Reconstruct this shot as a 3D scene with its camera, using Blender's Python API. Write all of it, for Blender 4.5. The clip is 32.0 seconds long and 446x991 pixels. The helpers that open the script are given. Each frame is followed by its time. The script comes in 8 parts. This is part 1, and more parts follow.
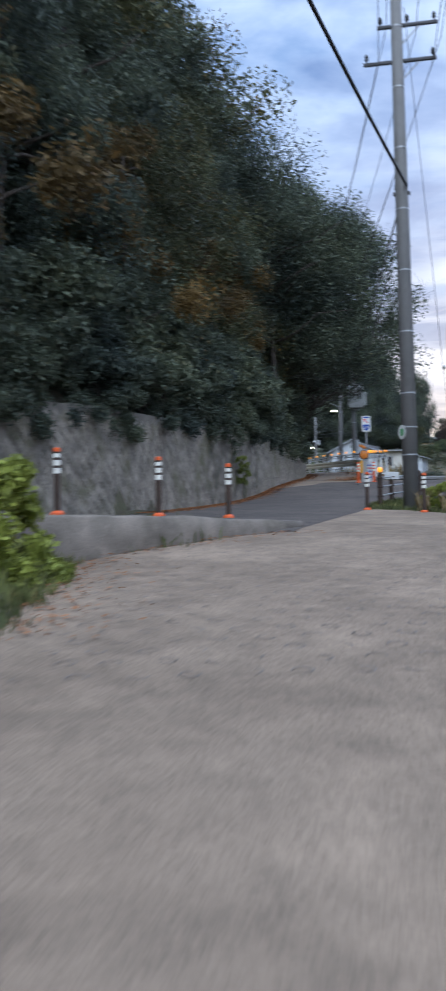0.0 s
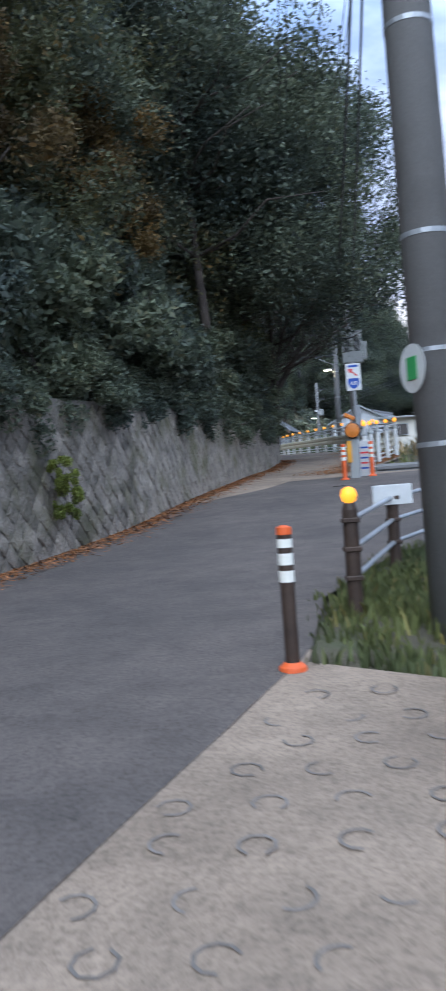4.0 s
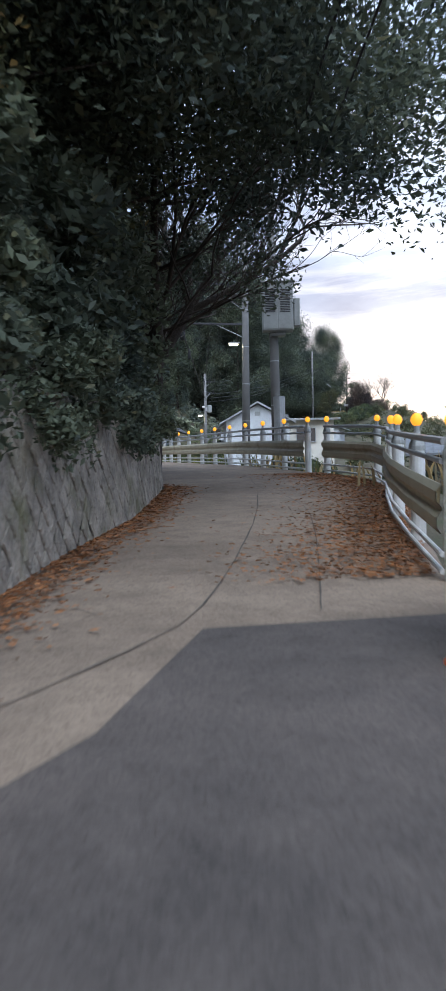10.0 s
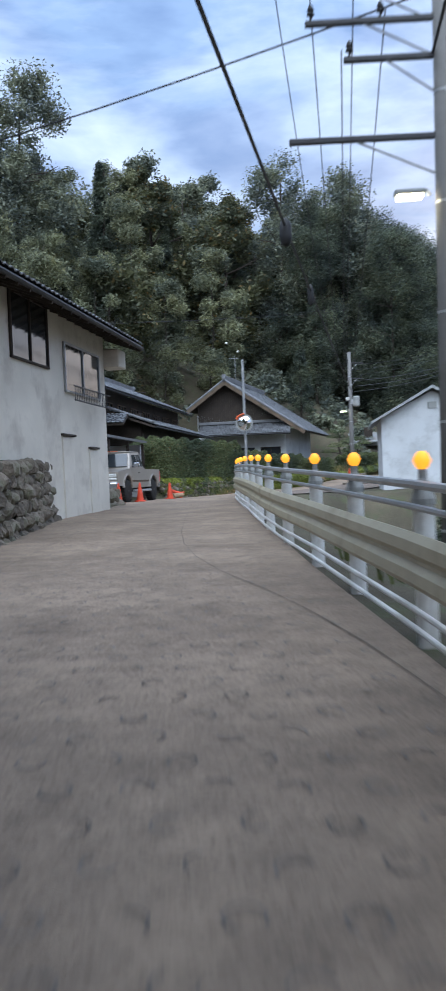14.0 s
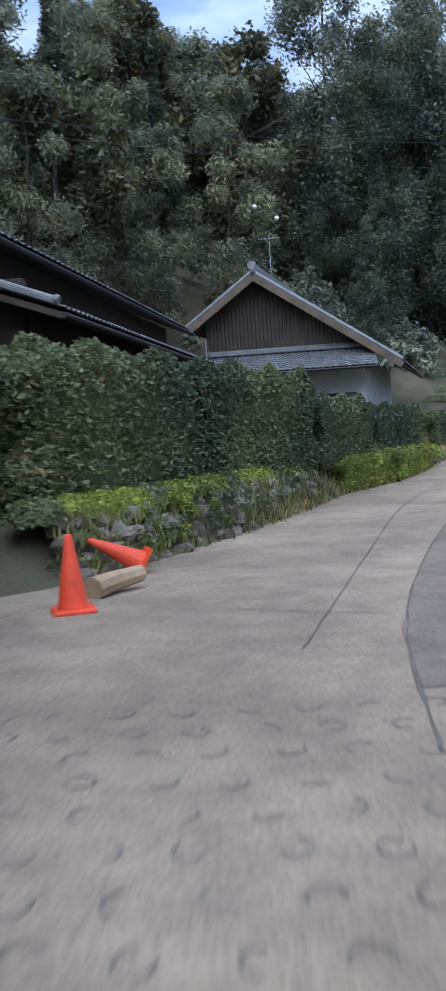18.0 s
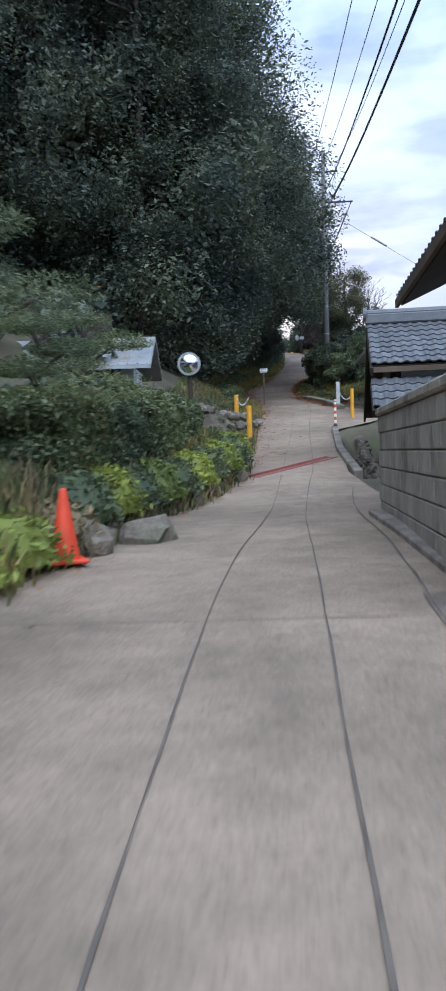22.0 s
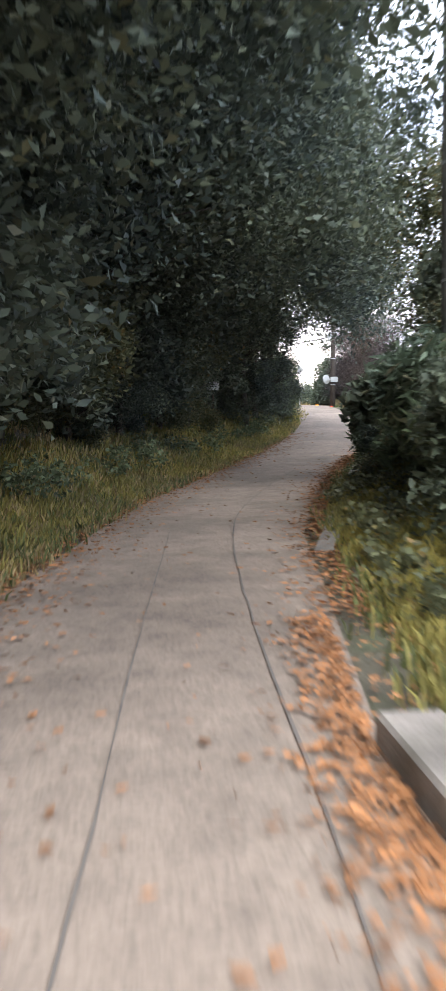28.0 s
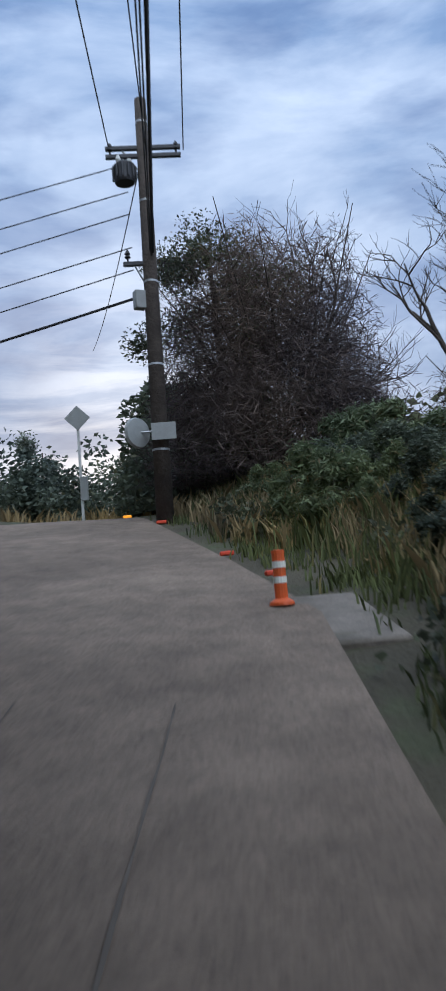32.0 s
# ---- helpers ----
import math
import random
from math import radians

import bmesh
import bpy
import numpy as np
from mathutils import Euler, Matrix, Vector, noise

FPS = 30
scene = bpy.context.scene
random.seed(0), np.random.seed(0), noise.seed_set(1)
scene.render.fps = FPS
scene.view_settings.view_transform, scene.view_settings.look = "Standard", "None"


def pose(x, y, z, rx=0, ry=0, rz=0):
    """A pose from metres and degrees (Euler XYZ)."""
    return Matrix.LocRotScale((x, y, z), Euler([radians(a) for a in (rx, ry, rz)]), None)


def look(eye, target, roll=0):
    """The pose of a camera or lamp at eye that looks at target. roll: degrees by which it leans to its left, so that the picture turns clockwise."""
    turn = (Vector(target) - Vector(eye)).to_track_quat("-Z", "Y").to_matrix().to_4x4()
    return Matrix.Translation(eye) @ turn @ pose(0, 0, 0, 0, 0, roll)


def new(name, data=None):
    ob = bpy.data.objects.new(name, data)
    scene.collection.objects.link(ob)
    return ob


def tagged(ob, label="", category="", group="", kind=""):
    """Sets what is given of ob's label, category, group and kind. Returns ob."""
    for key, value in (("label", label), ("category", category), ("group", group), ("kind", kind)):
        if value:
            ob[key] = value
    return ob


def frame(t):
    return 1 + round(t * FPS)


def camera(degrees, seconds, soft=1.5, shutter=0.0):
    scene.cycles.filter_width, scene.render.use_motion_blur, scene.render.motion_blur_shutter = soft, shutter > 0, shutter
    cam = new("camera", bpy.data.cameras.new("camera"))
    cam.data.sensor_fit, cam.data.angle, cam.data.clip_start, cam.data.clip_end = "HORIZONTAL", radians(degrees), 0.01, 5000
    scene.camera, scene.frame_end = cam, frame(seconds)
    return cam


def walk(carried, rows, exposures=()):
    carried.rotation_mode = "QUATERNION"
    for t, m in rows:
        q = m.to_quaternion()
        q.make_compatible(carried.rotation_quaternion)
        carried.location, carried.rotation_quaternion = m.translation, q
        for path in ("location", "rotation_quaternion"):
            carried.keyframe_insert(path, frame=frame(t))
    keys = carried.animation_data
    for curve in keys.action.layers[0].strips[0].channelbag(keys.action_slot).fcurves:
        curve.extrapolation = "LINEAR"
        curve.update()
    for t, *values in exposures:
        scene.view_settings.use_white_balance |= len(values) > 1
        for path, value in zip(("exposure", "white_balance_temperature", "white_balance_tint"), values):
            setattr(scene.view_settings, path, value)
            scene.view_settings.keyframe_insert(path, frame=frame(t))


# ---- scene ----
LENS = 29.5
cam = camera(LENS, 32.0, soft=1.6, shutter=0.4)
PATH = [
    (0.0, 0.000, 0.000, 1.500, 91.02, 0.69, 0.03),
    (0.5, 0.504, 2.801, 1.751, 90.95, 1.77, -7.13),
    (1.0, 1.169, 5.065, 1.928, 90.60, 3.55, -12.00),
    (1.5, 1.828, 7.085, 2.087, 90.33, 4.76, -13.37),
    (2.0, 2.426, 8.941, 2.197, 89.44, 5.54, -14.00),
    (2.5, 2.882, 10.572, 2.286, 88.88, 5.57, -14.09),
    (3.0, 3.096, 12.004, 2.410, 88.72, 5.23, -11.33),
    (3.5, 3.125, 13.105, 2.506, 89.00, 4.79, -5.11),
    (4.0, 2.985, 13.945, 2.567, 89.41, 4.11, 1.35),
    (4.5, 2.790, 14.614, 2.614, 89.82, 3.43, 7.85),
    (6.5, 1.700, 17.281, 2.756, 89.84, 1.60, 17.05),
    (7.0, 1.626, 18.320, 2.805, 89.38, 1.11, 10.99),
    (7.5, 1.922, 19.756, 2.874, 88.87, 0.42, 3.18),
    (8.0, 2.162, 21.448, 2.927, 88.45, 0.43, -4.68),
    (8.5, 2.577, 23.091, 3.006, 88.12, 0.56, -9.37),
    (9.0, 3.015, 24.900, 3.123, 88.09, 1.02, -10.21),
    (9.5, 3.336, 27.066, 3.293, 88.33, 1.30, -9.10),
    (10.0, 3.615, 29.128, 3.480, 88.85, 1.33, -7.04),
    (10.5, 3.949, 31.405, 3.727, 89.32, 1.38, -7.03),
    (11.0, 4.313, 33.480, 3.918, 89.46, 0.80, -8.42),
    (11.5, 4.966, 35.971, 4.061, 89.45, 0.76, -10.10),
    (12.0, 5.538, 38.427, 4.227, 89.26, 1.76, -10.41),
    (12.5, 6.089, 41.672, 4.442, 89.32, 1.91, -9.51),
    (13.0, 6.319, 44.675, 4.732, 89.50, 2.21, -4.50),
    (13.5, 6.280, 47.575, 4.913, 89.27, 1.53, -0.50),
    (14.0, 6.211, 50.667, 5.055, 89.02, 2.46, 3.15),
    (14.5, 5.946, 54.240, 5.209, 88.91, 3.81, 5.69),
    (16.5, 4.132, 68.748, 5.670, 87.63, 1.53, 5.92),
    (17.0, 3.961, 72.404, 5.764, 87.08, 1.16, 5.47),
    (17.5, 3.865, 76.062, 5.845, 86.76, 1.97, 4.93),
    (18.0, 3.875, 79.352, 5.844, 86.24, 3.55, 3.93),
    (18.5, 3.998, 82.415, 5.767, 85.29, 3.65, 0.10),
    (19.0, 4.662, 86.138, 5.706, 84.67, 3.24, -5.18),
    (19.5, 5.565, 90.150, 5.685, 84.27, 4.08, -8.30),
    (20.0, 6.527, 94.048, 5.698, 84.52, 4.08, -10.29),
    (20.5, 7.598, 98.688, 5.727, 85.19, 3.63, -12.43),
    (21.0, 8.862, 103.193, 5.731, 85.93, 2.70, -14.78),
    (21.5, 9.976, 106.393, 5.775, 86.31, 2.21, -17.15),
    (22.0, 11.178, 109.346, 5.916, 87.13, 1.86, -19.89),
    (22.5, 12.478, 112.189, 6.105, 87.64, 1.87, -21.26),
    (23.0, 13.677, 114.860, 6.236, 87.62, 1.94, -22.25),
    (23.5, 14.729, 117.113, 6.305, 87.52, 2.41, -23.49),
    (24.0, 16.072, 119.493, 6.302, 87.14, 2.97, -23.99),
    (24.5, 17.466, 122.219, 6.340, 87.19, 3.63, -24.65),
    (26.5, 23.528, 134.142, 8.076, 90.54, -0.18, -21.51),
    (27.0, 24.359, 136.226, 8.389, 91.16, -0.99, -21.22),
    (27.5, 25.221, 138.254, 8.731, 91.35, -0.82, -20.04),
    (28.0, 26.041, 141.127, 9.185, 91.33, 0.05, -18.15),
    (29.0, 28.296, 148.078, 9.948, 93.39, 1.04, -16.83),
    (29.5, 30.553, 151.831, 10.562, 93.87, 1.04, -18.42),
    (30.0, 32.743, 156.126, 11.171, 94.21, -0.51, -22.24),
    (30.5, 35.001, 160.603, 11.786, 94.88, 1.27, -25.93),
    (31.0, 37.432, 164.336, 12.467, 95.84, 2.52, -25.97),
    (31.5, 39.431, 167.584, 13.181, 96.53, 3.69, -25.60),
    (32.0, 41.221, 170.639, 13.814, 97.08, 4.80, -24.95),
]

EXPO = [(0.0, 0.95, 5650, 9), (3.0, 0.8, 5550, 9), (3.8, 1.3, 5600, 9), (4.6, 1.6, 5800, 9), (7.2, 2.6, 6400, 10), (8.2, 1.7, 6050, 9), (8.8, 1.15, 5900, 9), (10.5, 1.2, 5900, 9), (11.6, 1.1, 5850, 9), (13.0, 1.1, 5800, 8), (14.5, 1.3, 5950, 8), (17.0, 1.1, 5670, 8),
        (19.0, 1.4, 5620, 9), (20.5, 1.3, 5620, 9), (24.0, 1.15, 5720, 9), (26.5, 1.35, 5420, 9), (27.2, 1.6, 5370, 9), (27.9, 2.6, 6450, 12), (28.4, 3.0, 6550, 12), (29.2, 3.4, 6500, 12), (29.8, 3.2, 6450, 12), (30.7, 2.7, 6250, 10), (31.2, 2.2, 5950, 9), (32.0, 0.65, 5800, 8)]
walk(cam, [(r[0], pose(*r[1:])) for r in PATH], EXPO)

# ---- light: dusk, broken cloud, the glow of the set sun low in the north-east of the plan ----
GLOW = math.radians(-20)
world = bpy.data.worlds.new("dusk_sky")
scene.world = world
world.use_nodes = True
wn, wl = world.node_tree.nodes, world.node_tree.links
wn.clear()


def wnode(kind, **kw):
    n = wn.new(kind)
    for k, v in kw.items():
        n.inputs[k].default_value = v
    return n


def ramp_node(nodes, stops):
    r = nodes.new("ShaderNodeValToRGB")
    e = r.color_ramp.elements
    while len(e) < len(stops):
        e.new(0.5)
    for el, (p, c) in zip(e, stops):
        el.position, el.color = p, (*c, 1)
    return r


sky = wn.new("ShaderNodeTexSky")
sky.sky_type, sky.sun_disc = "NISHITA", False
sky.sun_elevation, sky.sun_rotation = radians(8), radians(20)
sky.air_density, sky.dust_density = 1.0, 1.5
tc = wn.new("ShaderNodeTexCoord")
mp = wn.new("ShaderNodeMapping")
mp.inputs["Scale"].default_value = (2.0, 2.0, 6.0)
wl.new(tc.outputs["Generated"], mp.inputs["Vector"])
n1 = wnode("ShaderNodeTexNoise", Scale=1.5, Detail=7.0, Roughness=0.55, Distortion=0.3)
wl.new(mp.outputs[0], n1.inputs["Vector"])
cloud = ramp_node(wn, [(0.34, (0, 0, 0)), (0.60, (1, 1, 1))])
wl.new(n1.outputs["Fac"], cloud.inputs[0])
sep = wn.new("ShaderNodeSeparateXYZ")
wl.new(tc.outputs["Generated"], sep.inputs[0])
# height above the horizon: pale and warm low down, blue-grey above
hz = ramp_node(wn, [(0.0, (0.28, 0.245, 0.25)), (0.05, (0.29, 0.27, 0.31)), (0.12, (0.18, 0.235, 0.35)), (0.4, (0.21, 0.30, 0.47)), (1.0, (0.28, 0.39, 0.60))])
wl.new(sep.outputs["Z"], hz.inputs[0])
cl = ramp_node(wn, [(0.0, (0.40, 0.32, 0.29)), (0.06, (0.60, 0.50, 0.45)), (0.14, (0.36, 0.40, 0.50)), (0.3, (0.45, 0.51, 0.63)), (0.6, (0.62, 0.69, 0.82))])
wl.new(sep.outputs["Z"], cl.inputs[0])
dark = ramp_node(wn, [(0.38, (0.60, 0.65, 0.75)), (0.54, (1.0, 1.0, 1.0))])
n2 = wnode("ShaderNodeTexNoise", Scale=3.1, Detail=5.0, Roughness=0.5)
wl.new(mp.outputs[0], n2.inputs["Vector"])
wl.new(n2.outputs["Fac"], dark.inputs[0])
mixc = wn.new("ShaderNodeMixRGB")
wl.new(cloud.outputs[0], mixc.inputs[0])
wl.new(hz.outputs[0], mixc.inputs[1])
wl.new(cl.outputs[0], mixc.inputs[2])
mul = wn.new("ShaderNodeMixRGB")
mul.blend_type = "MULTIPLY"
mul.inputs[0].default_value = 0.8
wl.new(mixc.outputs[0], mul.inputs[1])
wl.new(dark.outputs[0], mul.inputs[2])
# the glow towards the set sun
dot = wn.new("ShaderNodeVectorMath")
dot.operation = "DOT_PRODUCT"
dot.inputs[1].default_value = (math.sin(-GLOW) * .99, math.cos(GLOW) * .99, 0.12)
wl.new(tc.outputs["Generated"], dot.inputs[0])
gl = ramp_node(wn, [(0.93, (0, 0, 0)), (0.972, (0.09, 0.07, 0.05)), (0.997, (0.38, 0.31, 0.22))])
wl.new(dot.outputs["Value"], gl.inputs[0])
addg = wn.new("ShaderNodeMixRGB")
addg.blend_type = "ADD"
addg.inputs[0].default_value = 1.0
wl.new(mul.outputs[0], addg.inputs[1])
# long low cloud streaks catch the glow
mps = wn.new("ShaderNodeMapping")
mps.inputs["Scale"].default_value = (2.2, 2.2, 17.0)
wl.new(tc.outputs["Generated"], mps.inputs["Vector"])
n3 = wnode("ShaderNodeTexNoise", Scale=1.7, Detail=8.0, Roughness=0.6, Distortion=0.5)
wl.new(mps.outputs[0], n3.inputs["Vector"])
streak = ramp_node(wn, [(0.40, (0.12, 0.12, 0.14)), (0.56, (1.0, 1.0, 1.0))])
wl.new(n3.outputs["Fac"], streak.inputs[0])
glm = wn.new("ShaderNodeMixRGB")
glm.blend_type = "MULTIPLY"
glm.inputs[0].default_value = 1.0
wl.new(gl.outputs[0], glm.inputs[1])
wl.new(streak.outputs[0], glm.inputs[2])
wl.new(glm.outputs[0], addg.inputs[2])
adds = wn.new("ShaderNodeMixRGB")
adds.blend_type = "ADD"
adds.inputs[0].default_value = 0.006
wl.new(addg.outputs[0], adds.inputs[1])
wl.new(sky.outputs[0], adds.inputs[2])
bg = wn.new("ShaderNodeBackground")
bg.inputs["Strength"].default_value = 0.78
wl.new(adds.outputs[0], bg.inputs[0])
wout = wn.new("ShaderNodeOutputWorld")
wl.new(bg.outputs[0], wout.inputs[0])

sun = new("sun", bpy.data.lights.new("sun", "SUN"))
sun.data.energy, sun.data.angle, sun.data.color = 1.5, radians(80), (0.94, 0.98, 1.0)
sun.matrix_world = look((0, 0, 60), (10, 42, 0))


# ---- materials ----
def material(name, col, rough=0.7, var=0.25, scale=3.0, fine=40.0, bump=0.3, metal=0.0, stain=None, island=0.0, rand=0.0, dist=0.01, spec=0.4, world_space=False, stain_size=1.2):
    m = bpy.data.materials.new(name)
    m.use_nodes = True
    nt = m.node_tree
    N, K = nt.nodes, nt.links
    b = N["Principled BSDF"]
    b.inputs["Roughness"].default_value, b.inputs["Metallic"].default_value = rough, metal
    b.inputs["Specular IOR Level"].default_value = spec
    co = N.new("ShaderNodeTexCoord")
    geo = N.new("ShaderNodeNewGeometry")
    src = geo.outputs["Position"] if world_space else co.outputs["Object"]
    big = N.new("ShaderNodeTexNoise")
    big.inputs["Scale"].default_value, big.inputs["Detail"].default_value = scale, 5
    small = N.new("ShaderNodeTexNoise")
    small.inputs["Scale"].default_value, small.inputs["Detail"].default_value = fine, 4
    for t_ in (big, small):
        K.new(src, t_.inputs["Vector"])
    lo = tuple(c * (1 - var) for c in col)
    hi = tuple(min(1, c * (1 + var)) for c in col)
    r1 = ramp_node(N, [(0.3, lo), (0.7, hi)])
    K.new(big.outputs["Fac"], r1.inputs[0])
    r2 = ramp_node(N, [(0.3, (1 - var, ) * 3), (0.7, (1, 1, 1))])
    K.new(small.outputs["Fac"], r2.inputs[0])
    mm = N.new("ShaderNodeMixRGB")
    mm.blend_type = "MULTIPLY"
    mm.inputs[0].default_value = 0.7
    K.new(r1.outputs[0], mm.inputs[1])
    K.new(r2.outputs[0], mm.inputs[2])
    last = mm.outputs[0]
    if stain:
        st = N.new("ShaderNodeTexNoise")
        st.inputs["Scale"].default_value, st.inputs["Detail"].default_value, st.inputs["Roughness"].default_value = stain_size, 8, 0.65
        K.new(src, st.inputs["Vector"])
        rs = ramp_node(N, [(0.5, (0, 0, 0)), (0.68, (1, 1, 1))])
        K.new(st.outputs["Fac"], rs.inputs[0])
        ms = N.new("ShaderNodeMixRGB")
        ms.inputs[2].default_value = (*stain, 1)
        K.new(rs.outputs[0], ms.inputs[0])
        K.new(last, ms.inputs[1])
        last = ms.outputs[0]
    if island or rand:
        hs = N.new("ShaderNodeHueSaturation")
        ma = N.new("ShaderNodeMapRange")
        amt = island or rand
        ma.inputs["To Min"].default_value, ma.inputs["To Max"].default_value = 1 - amt, 1 + amt
        if island:
            K.new(geo.outputs["Random Per Island"], ma.inputs["Value"])
        else:
            oi = N.new("ShaderNodeObjectInfo")
            K.new(oi.outputs["Random"], ma.inputs["Value"])
        K.new(ma.outputs[0], hs.inputs["Value"])
        K.new(last, hs.inputs["Color"])
        last = hs.outputs[0]
    K.new(last, b.inputs["Base Color"])
    if bump:
        bp = N.new("ShaderNodeBump")
        bp.inputs["Strength"].default_value, bp.inputs["Distance"].default_value = bump, dist
        K.new(small.outputs["Fac"], bp.inputs["Height"])
        K.new(bp.outputs[0], b.inputs["Normal"])
    return m


def road_material(name, col, worn, var):
    """Worn paving: broad stains, tyre-polished patches, pale and dark aggregate grains, a rough relief."""
    m = bpy.data.materials.new(name)
    m.use_nodes = True
    N, K = m.node_tree.nodes, m.node_tree.links
    b = N["Principled BSDF"]
    b.inputs["Roughness"].default_value, b.inputs["Specular IOR Level"].default_value = .88, .3
    pos = N.new("ShaderNodeNewGeometry").outputs["Position"]

    def noise_at(scale, detail, rough):
        n = N.new("ShaderNodeTexNoise")
        n.inputs["Scale"].default_value, n.inputs["Detail"].default_value, n.inputs["Roughness"].default_value = scale, detail, rough
        K.new(pos, n.inputs["Vector"])
        return n.outputs["Fac"]

    def blend(kind, fac, a, c):
        x = N.new("ShaderNodeMixRGB")
        x.blend_type = kind
        x.inputs[0].default_value = fac
        K.new(a, x.inputs[1])
        K.new(c, x.inputs[2])
        return x.outputs[0]

    broad = ramp_node(N, [(.38, worn), (.60, col), (.75, tuple(c * 1.14 for c in col))])
    K.new(noise_at(.45, 9, .62), broad.inputs[0])
    mid = ramp_node(N, [(.35, (1 - var, ) * 3), (.62, (1.06, 1.05, 1.04))])
    K.new(noise_at(3.1, 7, .7), mid.inputs[0])
    grain = ramp_node(N, [(.34, (1 - var * 1.5, ) * 3), (.5, (1, 1, 1)), (.68, (1 + var, ) * 3)])
    K.new(noise_at(38, 5, .75), grain.inputs[0])
    out = blend("MULTIPLY", 1.0, blend("MULTIPLY", .9, broad.outputs[0], mid.outputs[0]), grain.outputs[0])
    K.new(out, b.inputs["Base Color"])
    bp = N.new("ShaderNodeBump")
    bp.inputs["Strength"].default_value, bp.inputs["Distance"].default_value = .7, .012
    K.new(noise_at(30, 6, .75), bp.inputs["Height"])
    K.new(bp.outputs[0], b.inputs["Normal"])
    return m


def leaf_material(name, col, alt, rough=0.5):
    m = bpy.data.materials.new(name)
    m.use_nodes = True
    N, K = m.node_tree.nodes, m.node_tree.links
    b = N["Principled BSDF"]
    b.inputs["Roughness"].default_value = rough
    b.inputs["Specular IOR Level"].default_value = 0.25
    geo, oi, co = N.new("ShaderNodeNewGeometry"), N.new("ShaderNodeObjectInfo"), N.new("ShaderNodeTexCoord")
    col = tuple(c * 1.35 for c in col)
    r = ramp_node(N, [(0.0, tuple(c * 0.55 for c in col)), (0.55, col), (0.9, tuple(c * 1.35 for c in col)), (1.0, alt)])
    K.new(geo.outputs["Random Per Island"], r.inputs[0])
    nz = N.new("ShaderNodeTexNoise")
    nz.inputs["Scale"].default_value = 0.35
    K.new(geo.outputs["Position"], nz.inputs["Vector"])
    rn = ramp_node(N, [(0.35, (0.6, 0.62, 0.7)), (0.65, (1.25, 1.15, 0.95))])
    K.new(nz.outputs["Fac"], rn.inputs[0])
    mm = N.new("ShaderNodeMixRGB")
    mm.blend_type = "MULTIPLY"
    mm.inputs[0].default_value = 1
    K.new(r.outputs[0], mm.inputs[1])
    K.new(rn.outputs[0], mm.inputs[2])
    K.new(mm.outputs[0], b.inputs["Base Color"])
    # thin leaves let part of the light through
    tr, mx_ = N.new("ShaderNodeBsdfTranslucent"), N.new("ShaderNodeMixShader")
    mx_.inputs[0].default_value = 0.3
    K.new(mm.outputs[0], tr.inputs["Color"])
    K.new(b.outputs[0], mx_.inputs[1])
    K.new(tr.outputs[0], mx_.inputs[2])
    K.new(mx_.outputs[0], N["Material Output"].inputs["Surface"])
    return m


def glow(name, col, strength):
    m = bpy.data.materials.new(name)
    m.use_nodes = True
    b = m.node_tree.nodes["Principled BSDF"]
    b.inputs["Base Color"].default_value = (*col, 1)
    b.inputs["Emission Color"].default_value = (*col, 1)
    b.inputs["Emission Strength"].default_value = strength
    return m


ASPHALT = road_material("asphalt", (0.132, 0.110, 0.097), (0.096, 0.082, 0.074), 0.24)
CONCRETE = road_material("road_concrete", (0.325, 0.250, 0.186), (0.225, 0.172, 0.128), 0.24)
PATCH = road_material("concrete_patch", (0.26, 0.20, 0.152), (0.18, 0.138, 0.105), 0.28)
ASPHALT_PALE = road_material("pale_asphalt", (0.215, 0.17, 0.14), (0.15, 0.12, 0.10), 0.26)
CRACK = material("crack_dirt", (0.135, 0.112, 0.092), 0.95, 0.3, 4, 40, 0.2, world_space=True)
RING = material("ring_groove", (0.19, 0.165, 0.145), 0.95, 0.3, 4, 40, 0.2, world_space=True)
KERB = material("kerb_concrete", (0.235, 0.20, 0.165), 0.88, 0.38, 2.2, 40, 0.8, stain=(0.105, 0.09, 0.068), world_space=True)
EARTH = material("earth", (0.10, 0.085, 0.055), 0.95, 0.4, 0.5, 25, 0.6, stain=(0.075, 0.085, 0.04), world_space=True, dist=0.05)
STONE = material("wall_stone", (0.235, 0.205, 0.168), 0.9, 0.42, 3.5, 22, 1.0, stain=(0.105, 0.098, 0.055), rand=0.32, world_space=True, dist=0.03)
MORTAR = material("wall_mortar", (0.185, 0.165, 0.138), 0.95, 0.3, 2.0, 30, 0.6, world_space=True)
ROCK = material("field_stone", (0.20, 0.17, 0.135), 0.9, 0.45, 3.0, 22, 1.0, stain=(0.10, 0.11, 0.07), rand=0.3, dist=0.03)
POLE = material("pole_concrete", (0.21, 0.205, 0.20), 0.8, 0.18, 1.2, 60, 0.25, stain=(0.15, 0.145, 0.14))
STEEL = material("galvanised_steel", (0.42, 0.43, 0.44), 0.45, 0.15, 3, 50, 0.1, metal=0.6)
DARKSTEEL = material("dark_steel", (0.06, 0.06, 0.065), 0.5, 0.2, 3, 50, 0.1, metal=0.4)
CABLE = material("cable", (0.02, 0.02, 0.022), 0.6, 0.1, 3, 20, 0)
BROWNP = material("brown_plastic", (0.055, 0.035, 0.025), 0.55, 0.25, 6, 60, 0.1, stain=(0.10, 0.06, 0.04))
